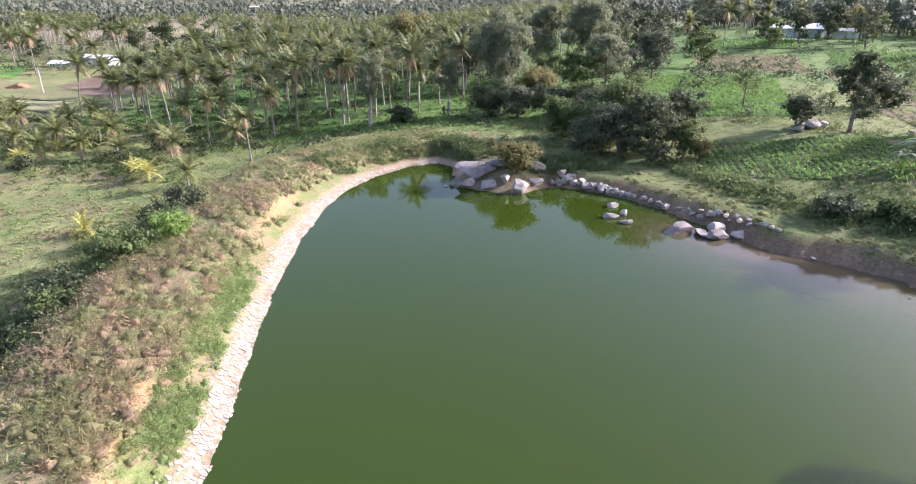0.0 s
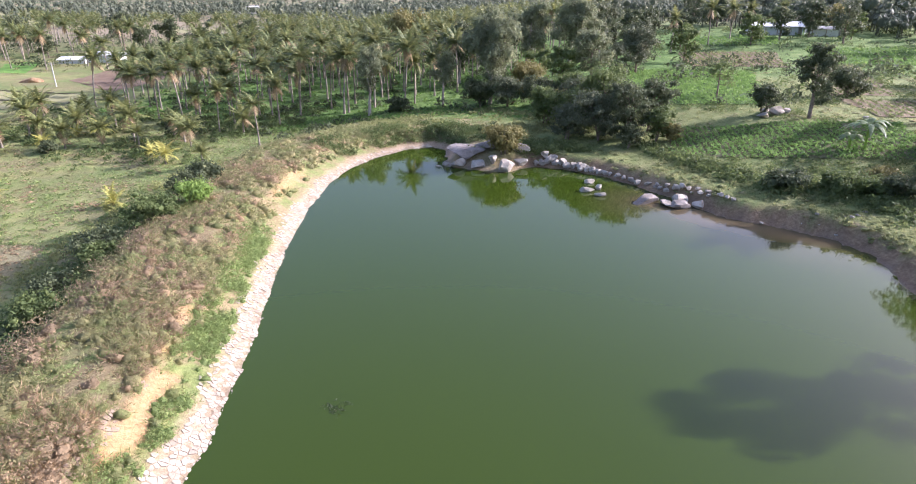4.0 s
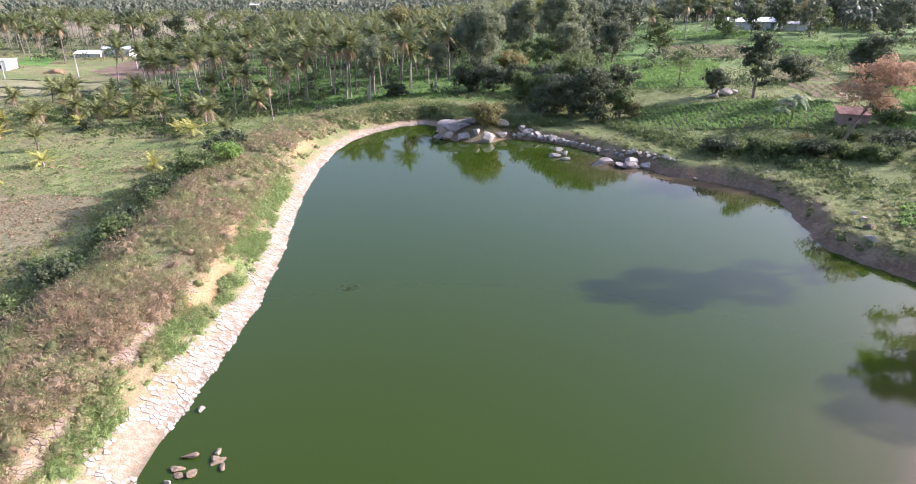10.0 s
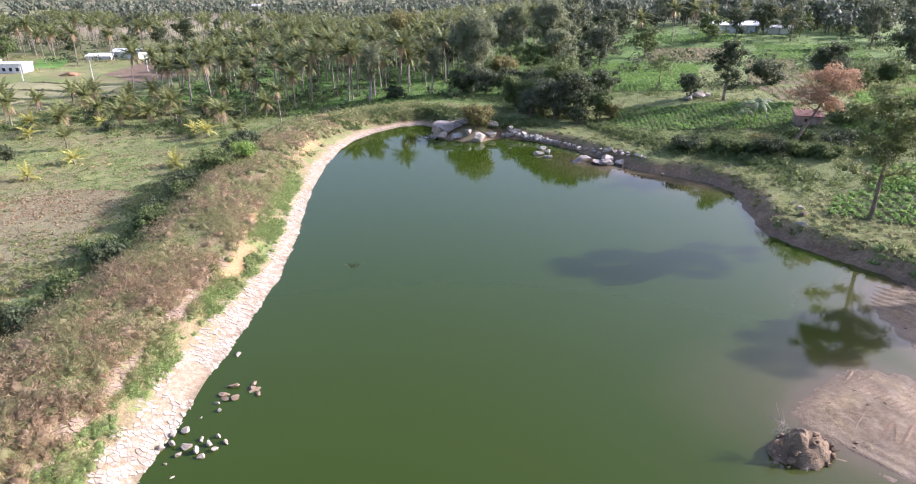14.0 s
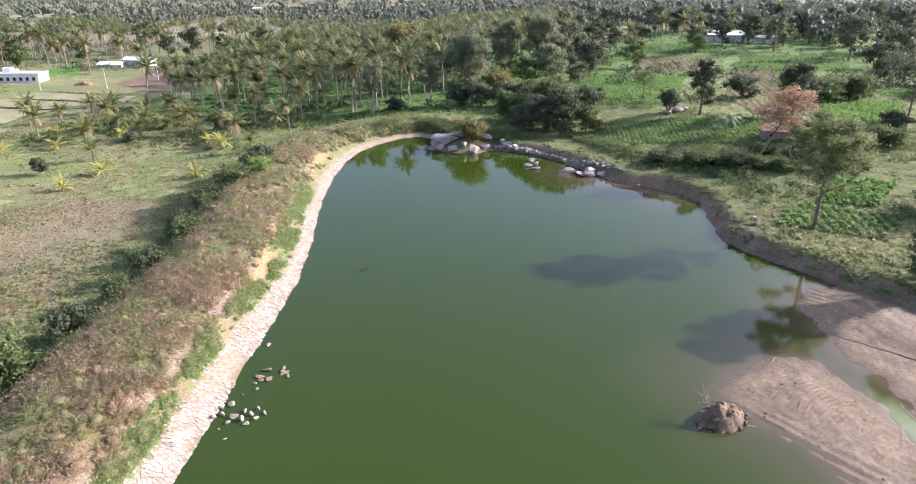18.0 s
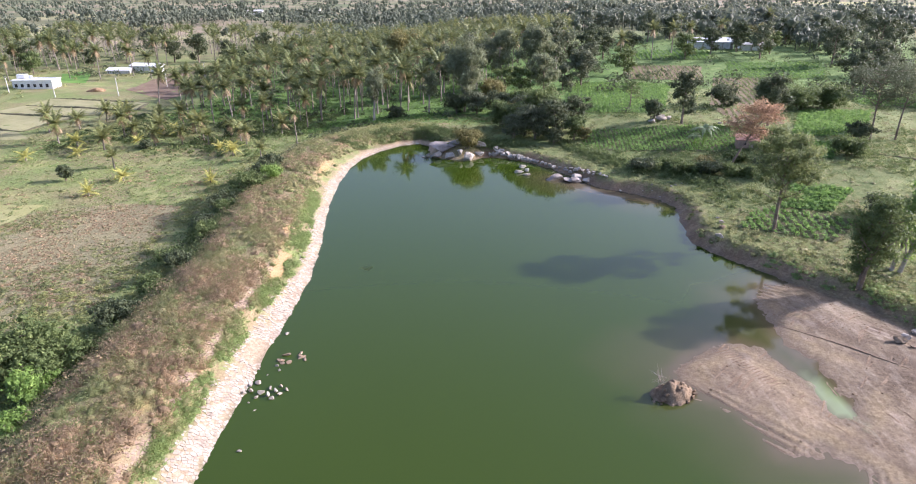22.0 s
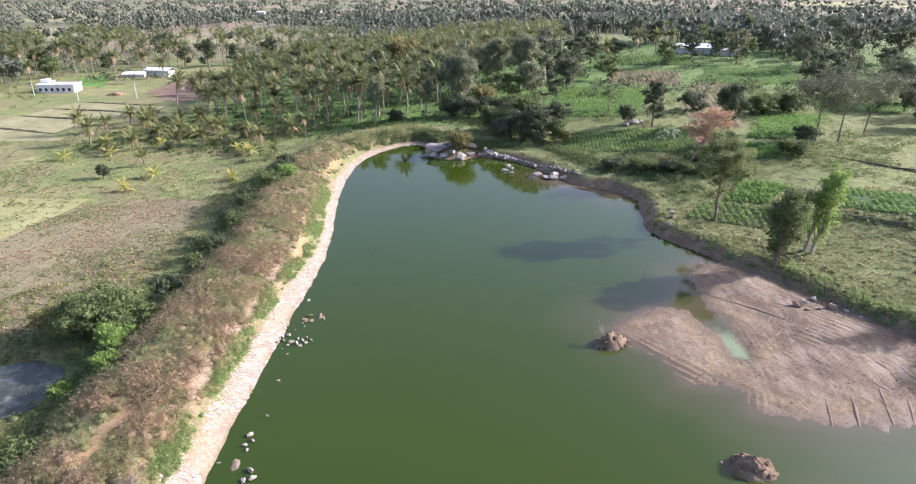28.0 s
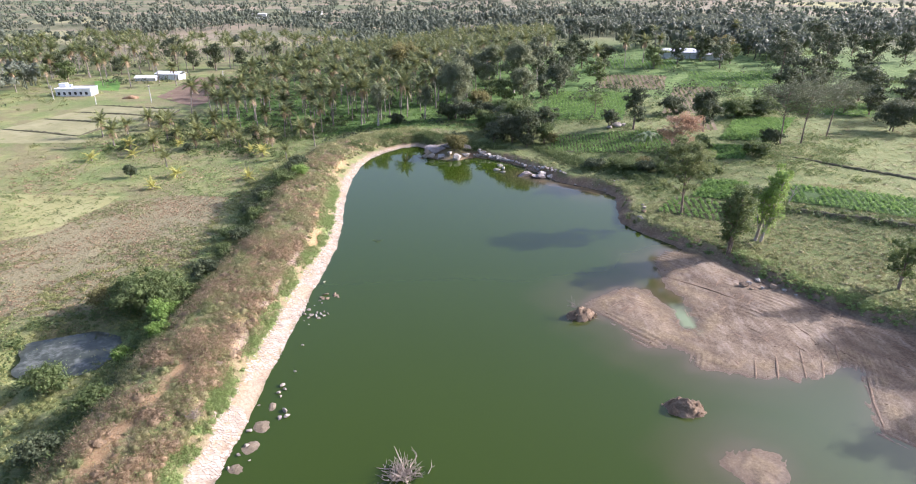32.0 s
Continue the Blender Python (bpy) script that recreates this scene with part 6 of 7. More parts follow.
def boulder(seed, x, y, sx, sy, sz, turn=0, lift=0.2, tip=0, mat="rock", label="weathered pale granite boulder at the water's edge", group="", z=None):
    ob = new("boulder", boulder_mesh(seed, sx, sy, sz, MAT[mat]))
    base = max(float(ground_z(x, y)[0]), -0.12) if z is None else z
    ob.matrix_basis = Matrix.Translation((x, y, base + sz * lift)) @ pose(0, 0, 0, tip, 0, turn)
    return tagged(ob, label, "boulder", group)


MAT["pale_rock"] = grain_material("pale_granite", (0.23, 0.195, 0.165), (0.39, 0.345, 0.295), (0.55, 0.495, 0.43), 0.8, 7.0, relief=0.6, dist=0.08)
boulder(401, -0.6, 89.9, 6.2, 4.6, 1.7, 18, 0.18, 8, "rock", "broad sloping slab of grey-pink granite at the head of the pond")
boulder(402, -1.4, 87.9, 2.9, 1.6, 1.3, 10, 0.25, 0, "pale_rock", "rounded pale granite rock in front of the slab")
boulder(403, 1.2, 87.2, 3.0, 1.6, 1.3, -8, 0.25, 0, "pale_rock", "rounded pale granite rock in front of the slab")
boulder(404, 4.9, 85.9, 3.0, 2.3, 1.7, 30, 0.3, 8, "pale_rock", "white faceted granite boulder standing in the water")
boulder(405, 3.1, 87.3, 1.7, 1.5, 1.4, 60, 0.3, 0, "pale_rock")
boulder(406, 7.0, 88.2, 2.8, 1.8, 1.0, -35, 0.4, 12, "pale_rock", "tilted pale granite slab below the bush")
boulder(407, 7.2, 90.6, 3.4, 1.7, 1.1, -30, 0.5, 14, "pale_rock", "tilted pale granite slab below the bush")
boulder(408, 3.2, 91.0, 5.0, 4.0, 1.7, 5, 0.2, 0, "rock", "dark weathered rock beneath the bush")
boulder(409, -3.4, 88.9, 1.3, 0.8, 0.6, 20, 0.25, 0, "pale_rock")
boulder(410, -2.6, 88.1, 0.9, 0.7, 0.6, 50, 0.25, 0, "pale_rock")
boulder(411, -4.3, 88.3, 1.1, 0.7, 0.4, 0, 0.25, 0, "pale_rock")
boulder(412, 14.0, 77.2, 1.9, 1.3, 0.9, 10, 0.2, 0, "pale_rock", "pale granite rock standing in the pond", "rocks in the water", 0)
boulder(413, 15.6, 75.4, 1.6, 0.9, 0.7, -15, 0.2, 0, "pale_rock", "pale granite rock standing in the pond", "rocks in the water", 0)
boulder(414, 15.7, 78.2, 1.3, 0.9, 1.2, 70, 0.2, 0, "pale_rock", "pointed granite rock standing in the pond", "rocks in the water", 0)
boulder(415, 15.1, 80.9, 1.8, 1.0, 0.9, 10, 0.2, 0, "pale_rock", "pale granite rock standing in the pond", "rocks in the water", 0)
boulder(416, 20.3, 73.4, 4.2, 2.2, 1.4, 35, 0.22, 10, "rock", "long flat granite slab at the pond's edge", "", 0)
boulder(417, 24.0, 73.4, 2.6, 1.9, 1.5, 20, 0.3, 0, "pale_rock", "rounded pale granite boulder at the pond's edge", "", 0)
boulder(418, 23.6, 71.2, 3.0, 1.5, 1.1, 15, 0.25, 0, "rock", "low granite rock at the pond's edge", "", 0)
boulder(419, 25.6, 71.3, 1.6, 1.5, 1.0, 0, 0.3, 0, "pale_rock", "pale granite rock at the pond's edge", "", 0)
boulder(420, 22.2, 72.5, 2.2, 1.6, 0.7, 80, 0.3, 0, "rock", "low brown rock between the slabs", "", 0)
rngb = np.random.default_rng(9)
row_line = np.array([(9.3, 88.6), (11, 88.9), (12.6, 88.0), (14.5, 86.9), (16.3, 85.3), (18.3, 83.2), (20.3, 81.0), (22, 78.6), (23.7, 76.3), (25.4, 74.4), (27, 72.2), (28.8, 70.0)])
for n in range(62):
    t = n / 52 * 11 if n < 53 else rngb.uniform(0, 4)
    i = min(int(t), 10)
    p = row_line[i] * (1 - t + i) + row_line[i + 1] * (t - i) + rngb.normal(size=2) * 0.22
    s = rngb.uniform(0.55, 1.1) * (1.25 if t < 3.5 else 1.0) * (0.75 if t > 9 else 1)
    boulder(730 + n, p[0], p[1], s * 1.2, s * 0.85, s * 0.8, rngb.uniform(0, 360), 0.3, 0, "pale_rock", "pale stone in the row below the pond bank", "row of bank stones")
for n in range(16):
    x, y = 33 + rngb.normal() * 4, 64.2 + rngb.normal() * 0.9
    if away(SHORE, np.array([x]), np.array([y]))[0] > -0.4:
        boulder(480 + n, x, y, *(rngb.uniform(0.25, 0.6) * np.array([1.2, 0.9, 0.6])), rngb.uniform(0, 360), 0.3, 0, "pale_rock", "small pale stone on the muddy bank", "bank stones")
for n, (x, y, s) in enumerate([(45.9, 17.6, 1.6), (47.0, 18.4, 1.2), (48.6, 19.4, 1.3), (49.9, 17.4, 1.4), (51.0, 16.4, 0.9), (48.2, 17.0, 0.8), (46.5, 16.6, 0.7), (52.0, 15.2, 0.6), (39.6, 46.6, 1.2), (38.9, 44.6, 1.5), (37.6, 42.0, 1.3), (39.8, 48.6, 0.9)]):
    boulder(500 + n, x, y, s * 0.9, s * 0.7, s * 0.55, n * 50, 0.25, 0, "pale_rock" if n % 3 else "brown_rock", "weathered rock lying below the pond bank", "bank rocks")
for n, (x, y, s, h) in enumerate([(46.8, 100.4, 3.2, 1.6), (48.4, 101.0, 2.2, 1.3), (44.6, 99.6, 2.4, 1.0), (46.0, 102.4, 1.8, 1.0), (58.0, 96.5, 1.4, 0.7)]):
    boulder(520 + n, x, y, s, s * 0.75, h, n * 70, 0.25, 0, "pale_rock", "pale granite boulder among shrubs in the fields", "field boulders")
# stones lying in the shallows along the bund
SHALLOW = [(-12.9, 14.4, 1.5, 0.8, "earth"), (-11.5, 15.2, 1.5, 0.6, "earth"), (-13.4, 13.6, 0.5, 0.4, "pale_rock"), (-13.9, 12.2, 0.35, 0.2, "pale_rock"), (-13.0, 12.9, 0.5, 0.4, "pale_rock"),
           (-13.6, 9.6, 0.9, 0.6, "pale_rock"), (-13.0, 9.2, 0.8, 0.7, "pale_rock"), (-12.5, 9.8, 0.7, 0.6, "pale_rock"), (-12.0, 9.4, 0.6, 0.5, "pale_rock"), (-13.1, 10.2, 0.6, 0.5, "pale_rock"), (-12.6, 8.8, 0.7, 0.5, "pale_rock"),
           (-13.9, 8.9, 0.7, 0.5, "pale_rock"), (-11.6, 10.0, 0.6, 0.5, "pale_rock"), (-12.2, 10.5, 0.5, 0.45, "pale_rock"), (-14.9, 10.6, 0.9, 0.6, "pale_rock"), (-14.6, 9.8, 0.7, 0.6, "pale_rock"), (-15.1, 9.4, 0.9, 0.5, "pale_rock"),
           (-14.3, 11.0, 1.1, 0.5, "pale_rock"), (-14.3, 8.2, 0.4, 0.25, "pale_rock"), (-13.5, 7.2, 0.35, 0.25, "pale_rock"), (-14.0, 19.3, 0.9, 0.35, "pale_rock"), (-13.2, 2.4, 0.5, 0.3, "pale_rock"),
           (-13.4, -5.6, 0.9, 0.6, "pale_rock"), (-13.0, -6.3, 0.8, 0.6, "pale_rock"), (-13.5, -6.9, 0.9, 0.5, "pale_rock"), (-13.1, -7.5, 0.6, 0.4, "pale_rock"), (-12.0, -9.9, 0.9, 0.7, "pale_rock"), (-11.6, -10.7, 1.0, 0.6, "pale_rock"),
           (-12.3, -11.0, 1.1, 0.4, "rock"), (-13.6, -8.6, 1.5, 0.4, "earth"), (-13.4, -12.4, 2.2, 0.9, "earth"), (-13.2, -14.2, 2.0, 0.6, "earth"), (-14.6, -12.9, 0.8, 0.5, "pale_rock"), (-14.3, -15.0, 0.8, 0.5, "pale_rock"),
           (-14.7, -16.2, 0.8, 0.4, "pale_rock"), (-13.6, -16.0, 1.6, 0.4, "earth"), (-14.9, -9.0, 0.5, 0.3, "pale_rock"), (-15.0, -17.9, 0.7, 0.4, "pale_rock"), (-12.7, -3.0, 0.6, 0.35, "pale_rock"), (-13.4, -16.9, 0.4, 0.25, "pale_rock")]
rngm = np.random.default_rng(9)
broken = []
for x, y, s, h, mt in SHALLOW:
    if mt == "earth" and y < -8:
        continue
    if mt == "earth":
        broken += [(x + rngm.normal() * s * 0.28, y + rngm.normal() * s * 0.28, s * rngm.uniform(0.4, 0.85), h * rngm.uniform(0.4, 0.8), mt) for _ in range(4)]
    else:
        broken.append((x, y, s, h, mt))
for n, (x, y, s, h, mt) in enumerate(broken):
    boulder(540 + n, x, y, s * 0.78, s * 0.45, h * (0.45 if mt == "earth" else 0.7), n * 67, 0.2, 0, "brown_rock" if mt == "earth" else "stone" if mt == "pale_rock" else mt,
            "brown mud-covered rock in the shallow water" if mt == "earth" else "pale stone lying in the shallow water", "stones in the shallows", 0)


# ---- mud heaps, ridges, brushwood ----
def heap_mesh(seed, sx, sy, h, mat="earth"):
    """A dumped heap of clods."""
    rng = np.random.default_rng(seed)
    n, rings = 40, 14
    V, F = [], []
    for r in range(rings):
        f = r / (rings - 1)
        for k in range(n):
            a = 2 * math.pi * k / n
            x, y = math.cos(a) * f, math.sin(a) * f
            z = (1 - f ** 1.7) * h + h * 0.30 * noise.noise(Vector((x * 2.2 + seed, y * 2.2, 0))) + h * 0.26 * noise.noise(Vector((x * 6 + seed, y * 6, 3)))
            w = 1 + 0.15 * noise.noise(Vector((math.cos(a) * 1.5 + seed, math.sin(a) * 1.5, 7)))
            V.append((x * sx / 2 * w, y * sy / 2 * w, z - 0.22 * f))
    for r in range(rings - 1):
        for k in range(n):
            q = (k + 1) % n
            F.append((r * n + k, (r + 1) * n + k, (r + 1) * n + q, r * n + q))
    return mesh_of("mound", V, F, MAT[mat], True)


def mud_heap(seed, x, y, sx, sy, h, turn, label):
    e = new("mud_heap")
    e.matrix_basis = Matrix.Translation((x, y, 0)) @ pose(0, 0, 0, 0, 0, turn)
    part("mound", heap_mesh(seed, sx, sy, h), e)
    rng = np.random.default_rng(seed)
    for k in range(34):
        a, f = rng.uniform(0, 6.28), rng.uniform(0.35, 1.02)
        s = rng.uniform(0.12, 0.42)
        zz = max(0.02, (1 - f ** 1.7) * h - 0.1)
        V, F = hull_stone(seed * 50 + k, s * 1.2, s, s * 0.8)
        part("clod", mesh_of("clod", V, F, MAT["earth"]), e, at=Matrix.Translation((math.cos(a) * f * sx / 2, math.sin(a) * f * sy / 2, zz)))
    return tagged(e, label, "mud heap")


def twigs_mesh(seed, n, length, spread, r=0.018, up=0.6):
    rng = np.random.default_rng(seed)
    out = []
    for k in range(n):
        p = np.array([rng.normal() * spread, rng.normal() * spread * 0.7, 0])
        d = np.array([rng.normal(), rng.normal(), up + abs(rng.normal()) * 0.5])
        d /= np.linalg.norm(d)
        L = length * rng.uniform(0.4, 1.1)
        mid = p + d * L * 0.5 + rng.normal(size=3) * 0.12 * L
        tip = p + d * L + rng.normal(size=3) * 0.18 * L
        out.append(tube([p, mid, tip], [r * 1.4, r, r * 0.4], 4))
        for _ in range(2):
            t2 = mid + rng.normal(size=3) * 0.3 * L
            out.append(tube([mid, (mid + t2) / 2 + rng.normal(size=3) * 0.04 * L, t2], [r * 0.8, r * 0.6, r * 0.3], 4))
    return mesh_of("twigs", *join(out), MAT["wood"])


for n, (x, y, sx, sy, h, turn) in enumerate([(-13.7, -12.3, 3.4, 4.4, 0.13, 20), (-13.9, -15.2, 3.4, 4.2, 0.12, -15), (-13.5, -9.2, 1.8, 3.6, 0.11, 10), (-14.3, -18.0, 3.0, 3.6, 0.11, 40)]):
    silt = new("silt_mound", heap_mesh(620 + n, sx, sy, h, "silt"))
    silt.matrix_basis = Matrix.Translation((x, y, 0.0)) @ pose(0, 0, 0, 0, 0, turn)
    tagged(silt, "low mound of grey-brown silt in the shallow water", "silt mound", "silt mounds")
heap = mud_heap(601, 21.4, 9.6, 4.3, 3.0, 1.3, 20, "heap of brown mud clods at the tip of the mud flat")
part("twigs", twigs_mesh(602, 14, 1.2, 0.25, 0.015, 1.0), heap, "dry pale twigs", Matrix.Translation((-1.0, 0.6, 1.2)))
mud_heap(603, 28.5, -9.4, 4.6, 3.1, 1.2, -10, "heap of brown mud clods standing in the shallow water")
brush = new("brushwood_pile")
brush.matrix_basis = Matrix.Translation((0.4, -18.6, -0.15))
part("twigs", twigs_mesh(611, 130, 1.5, 0.7, 0.03, 0.45), brush)
part("branch", mesh_of("branch", *tube([(0.3, 0, 0), (0.1, 0.3, 1.2), (-0.5, 0.5, 2.9)], [0.07, 0.05, 0.02], 6), MAT["wood"], True), brush, "long bare branch")
part("branch", mesh_of("branch", *tube([(0.5, 0.2, 0), (0.9, 0.1, 1.0), (1.5, 0.4, 2.0)], [0.06, 0.04, 0.015], 6), MAT["wood"], True), brush, "long bare branch")
tagged(brush, "pile of dead grey brushwood sticking out of the pond", "brushwood")
for n, ln in enumerate([((45.6, 1.5), (43.4, -4.6)), ((47.6, 0.4), (45.4, -4.3)), ((39.5, -0.4), (37.9, -4.5)), ((42.2, 0.3), (40.2, -4.9)), ((50.4, 2.6), (48.9, -0.9)), ((22.6, 9.2), (24.6, 8.4)),
                        ((40.8, -6.4), (39.5, -11.1)), ((36.2, 21), (41, 16.5), (44, 13)),
                        ((50.6, -3.4), (48.3, -8.4), (46.7, -12.9)), ((35.6, 12.6), (35.3, 9.2))]):
    ridge("mud_ridge", ln, 0.34, 0.07, MAT["mud"], "thin ridge of scraped mud left by a digger", 30 + n)


rngc = np.random.default_rng(12)
cx, cy = rngc.uniform(22, 66, 9000), rngc.uniform(-20, 30, 9000)
cz, cs, cm = lie(cx, cy)[:3]
scrapes = []
for x, y, s, m in zip(cx, cy, cs, cm):
    if m > -0.6 or s > -1 or y < -7 or y > 24 or len(scrapes) >= 130:
        continue
    a = (-0.33 if y < 6 else 0.75) + rngc.normal() * 0.12
    ln = rngc.uniform(0.8, 3.0)
    scrapes.append(ridge_arrays([(x, y), (x + math.sin(a) * ln * 0.5 + rngc.normal() * 0.08, y + math.cos(a) * ln * 0.5), (x + math.sin(a) * ln, y + math.cos(a) * ln)], rngc.uniform(0.12, 0.3), rngc.uniform(0.015, 0.045), len(scrapes)))
tagged(new("mud_scrapes", mesh_of("mud_scrapes", *join(scrapes), MAT["mud"], True)), "short scraped ridges all over the drying mud", "mud", kind="stuff")
clods = []
for x, y, z, s, m in zip(cx[::-1], cy[::-1], cz[::-1], cs[::-1], cm[::-1]):
    if m > -0.1 or s > 2.2 or rngc.random() > (0.9 if s > -3 else 0.3):
        continue
    V, F = STONES[int(rngc.integers(9))]
    sc = 0.06 + 0.22 * rngc.random() ** 3
    clods.append((V * (sc, sc, sc * 1.8) + (x, y, z + 0.01), F))
tagged(new("mud_clods", mesh_of("mud_clods", *join(clods[:1300]), MAT["mud"])), "small clods of earth strewn over the drying mud", "mud", kind="stuff")
for k in range(16):
    f = k / 15
    x, y = 28.2 + 2.6 * f, 16.4 - 5.4 * f
    ridge("mud_ridge", [(x - 0.75, y - 0.35), (x + 0.75, y + 0.35)], 0.18, 0.035, MAT["mud"], "short ridge of mud pressed up by a digger's track", 60 + k)


# pit of dark water behind the bund
n = 40
ang = np.linspace(0, 2 * np.pi, n, endpoint=False)
pit_z = float(ground_z(-42, 3.5)[0]) + 0.45
pit_v = np.vstack([[(-42, 3.5, pit_z)], np.column_stack([-42 + 6.5 * np.cos(ang) * (1 + 0.14 * np.sin(3 * ang) + 0.08 * np.sin(7 * ang)), 3.5 + 5.5 * np.sin(ang) * (1 + 0.12 * np.sin(2 * ang + 1) + 0.08 * np.sin(5 * ang)), np.full(n, pit_z)])])
pit_me = mesh_of("pit_water", pit_v, [(0, 1 + k, 1 + (k + 1) % n) for k in range(n)], grain_material("scummy_water", (0.03, 0.036, 0.024), (0.06, 0.066, 0.046), (0.20, 0.205, 0.17), 0.35, 1.6, rough=0.16, relief=0.03, dist=0.01))
tagged(new("pit_water", pit_me), "dark scummy water in a dug pit behind the bund", "water", kind="structure")


# ---- buildings ----
def block(name, parent, x0, x1, y0, y1, z0, z1, mat, label=""):
    return part(name, mesh_of(name, *box(x0, x1, y0, y1, z0, z1), MAT[mat]), parent, label)


def farmhouse():
    e = new("farmhouse")
    e.matrix_basis = Matrix.Translation((-146.9, 189.2, float(ground_z(-145, 187)[0]) - 0.1)) @ pose(0, 0, 0, 0, 0, 6) @ Matrix.Diagonal((0.82, 0.8, 0.95, 1))
    block("wall", e, -8.0, 8.0, -4, 4, 0, 2.9, "white")
    block("roof", e, -8.3, 8.3, -4.3, 4.3, 2.9, 3.1, "white", "flat white concrete roof")
    for x0, x1, y0, y1 in ((-8.3, 8.3, -4.3, -4.1), (-8.3, 8.3, 4.1, 4.3), (-8.3, -8.1, -4.1, 4.1), (8.1, 8.3, -4.1, 4.1)):
        block("parapet", e, x0, x1, y0, y1, 3.1, 3.3, "white")
    block("stair_room", e, -8.2, -4.9, 0.8, 3.9, 3.4, 4.7, "white")
    block("water_tank", e, -3.8, -2.6, 1.5, 2.7, 3.1, 4.2, "white", "round-edged white water tank")
    for k in range(6):
        x = -6.6 + k * 2.5
        w = block("window", e, x - 0.55, x + 0.55, -4.06, -3.9, 0.7, 1.9, "glass", "dark unglazed window opening")
        part("window_sill", mesh_of("window_sill", *box(x - 0.7, x + 0.7, -4.25, -4.0, 0.58, 0.7), MAT["white"]), w)
        part("lintel", mesh_of("lintel", *box(x - 0.7, x + 0.7, -4.4, -4.0, 1.9, 2.02), MAT["white"]), w)
    block("door", e, 7.98, 8.06, -1.0, 0.1, 0, 2.1, "wood")
    return tagged(e, "long white single-storey farmhouse with a flat roof", "house")


def shed(x, y, turn, w, d, h, label, mat="white", pitch_z=0.8):
    """Open sheet-roofed shed on posts."""
    e = new("shed")
    e.matrix_basis = Matrix.Translation((x, y, float(ground_z(x, y)[0]) - 0.1)) @ pose(0, 0, 0, 0, 0, turn)
    block("wall", e, -w / 2, w / 2, d / 2 - 0.2, d / 2, 0, h, "white")
    block("wall", e, -w / 2, -w / 2 + 0.2, -d / 2, d / 2 - 0.2, 0, h * 0.9, "white")
    block("wall", e, w / 2 - 0.2, w / 2, -d / 2, d / 2 - 0.2, 0, h * 0.9, "white")
    block("sheet", e, -w / 2 + 0.5, w * 0.42, -d / 2 + 0.22, -d / 2 + 0.3, 0.1, h * 0.9, "white", "white plastic sheet hung as a wall")
    for k in range(int(w / 4) + 1):
        px = -w / 2 + 0.3 + k * (w - 0.6) / int(w / 4)
        block("post", e, px - 0.1, px + 0.1, -d / 2, -d / 2 + 0.2, 0, h, "wood")
    for s in (-1, 1):
        V = [(-w / 2 - 0.5, s * (d / 2 + 0.6), h), (w / 2 + 0.5, s * (d / 2 + 0.6), h), (w / 2 + 0.5, 0, h + pitch_z), (-w / 2 - 0.5, 0, h + pitch_z)]
        V = V + [(a, b, c - 0.08) for a, b, c in V]
        F = [(0, 1, 2, 3), (7, 6, 5, 4), (0, 4, 5, 1), (1, 5, 6, 2), (2, 6, 7, 3), (3, 7, 4, 0)]
        part("roof_sheet", mesh_of("roof_sheet", V, F, MAT[mat]), e, "pale corrugated roof sheet")
    return tagged(e, label, "shed")


def field_hut():
    e = new("field_hut")
    e.matrix_basis = Matrix.Translation((56.0, 78.6, float(ground_z(56, 78)[0]) - 0.1)) @ pose(0, 0, 0, 0, 0, -16) @ Matrix.Scale(0.72, 4)
    block("wall", e, -2.6, 2.6, -1.6, -1.4, 0, 2.2, "mud_wall", "brown earth-plastered wall")
    block("wall", e, -2.6, 2.6, 1.4, 1.6, 0, 2.9, "mud_wall", "brown earth-plastered wall")
    block("wall", e, -2.6, -2.4, -1.4, 1.4, 0, 2.2, "mud_wall", "brown earth-plastered wall")
    block("wall", e, 2.4, 2.6, -1.4, 1.4, 0, 2.2, "mud_wall", "brown earth-plastered wall")
    block("window", e, -0.9, -0.3, -1.64, -1.58, 1.0, 1.6, "glass")
    block("door", e, 0.6, 1.4, -1.64, -1.58, 0.1, 1.95, "wood")
    me0 = mesh_of("tile", *box(-0.16, 0.16, -0.24, 0.24, -0.03, 0.03), MAT["tile"])
    me_deck = mesh_of("deck", *tuple_box_slope(), MAT["tile"])
    deck = part("roof_deck", me_deck, e, "weathered reddish clay tile roof")
    for i in range(17):
        for j in range(8):
            t = j / 7
            part("tile", me0, deck, at=Matrix.Translation((-2.72 + i * 0.34, -1.75 + t * 3.5, 2.27 + t * 0.78 + 0.05)) @ pose(0, 0, 0, 12.5 + 2 * ((i * 7 + j * 3) % 3 - 1), 0, 0))
    return tagged(e, "small brown earth-walled hut with a reddish clay tile roof", "hut")


def tuple_box_slope():
    V = [(-2.9, -2.0, 2.15), (2.9, -2.0, 2.15), (2.9, 2.0, 3.05), (-2.9, 2.0, 3.05)]
    V = V + [(a, b, c + 0.09) for a, b, c in V]
    return V, [(3, 2, 1, 0), (4, 5, 6, 7), (0, 1, 5, 4), (1, 2, 6, 5), (2, 3, 7, 6), (3, 0, 4, 7)]


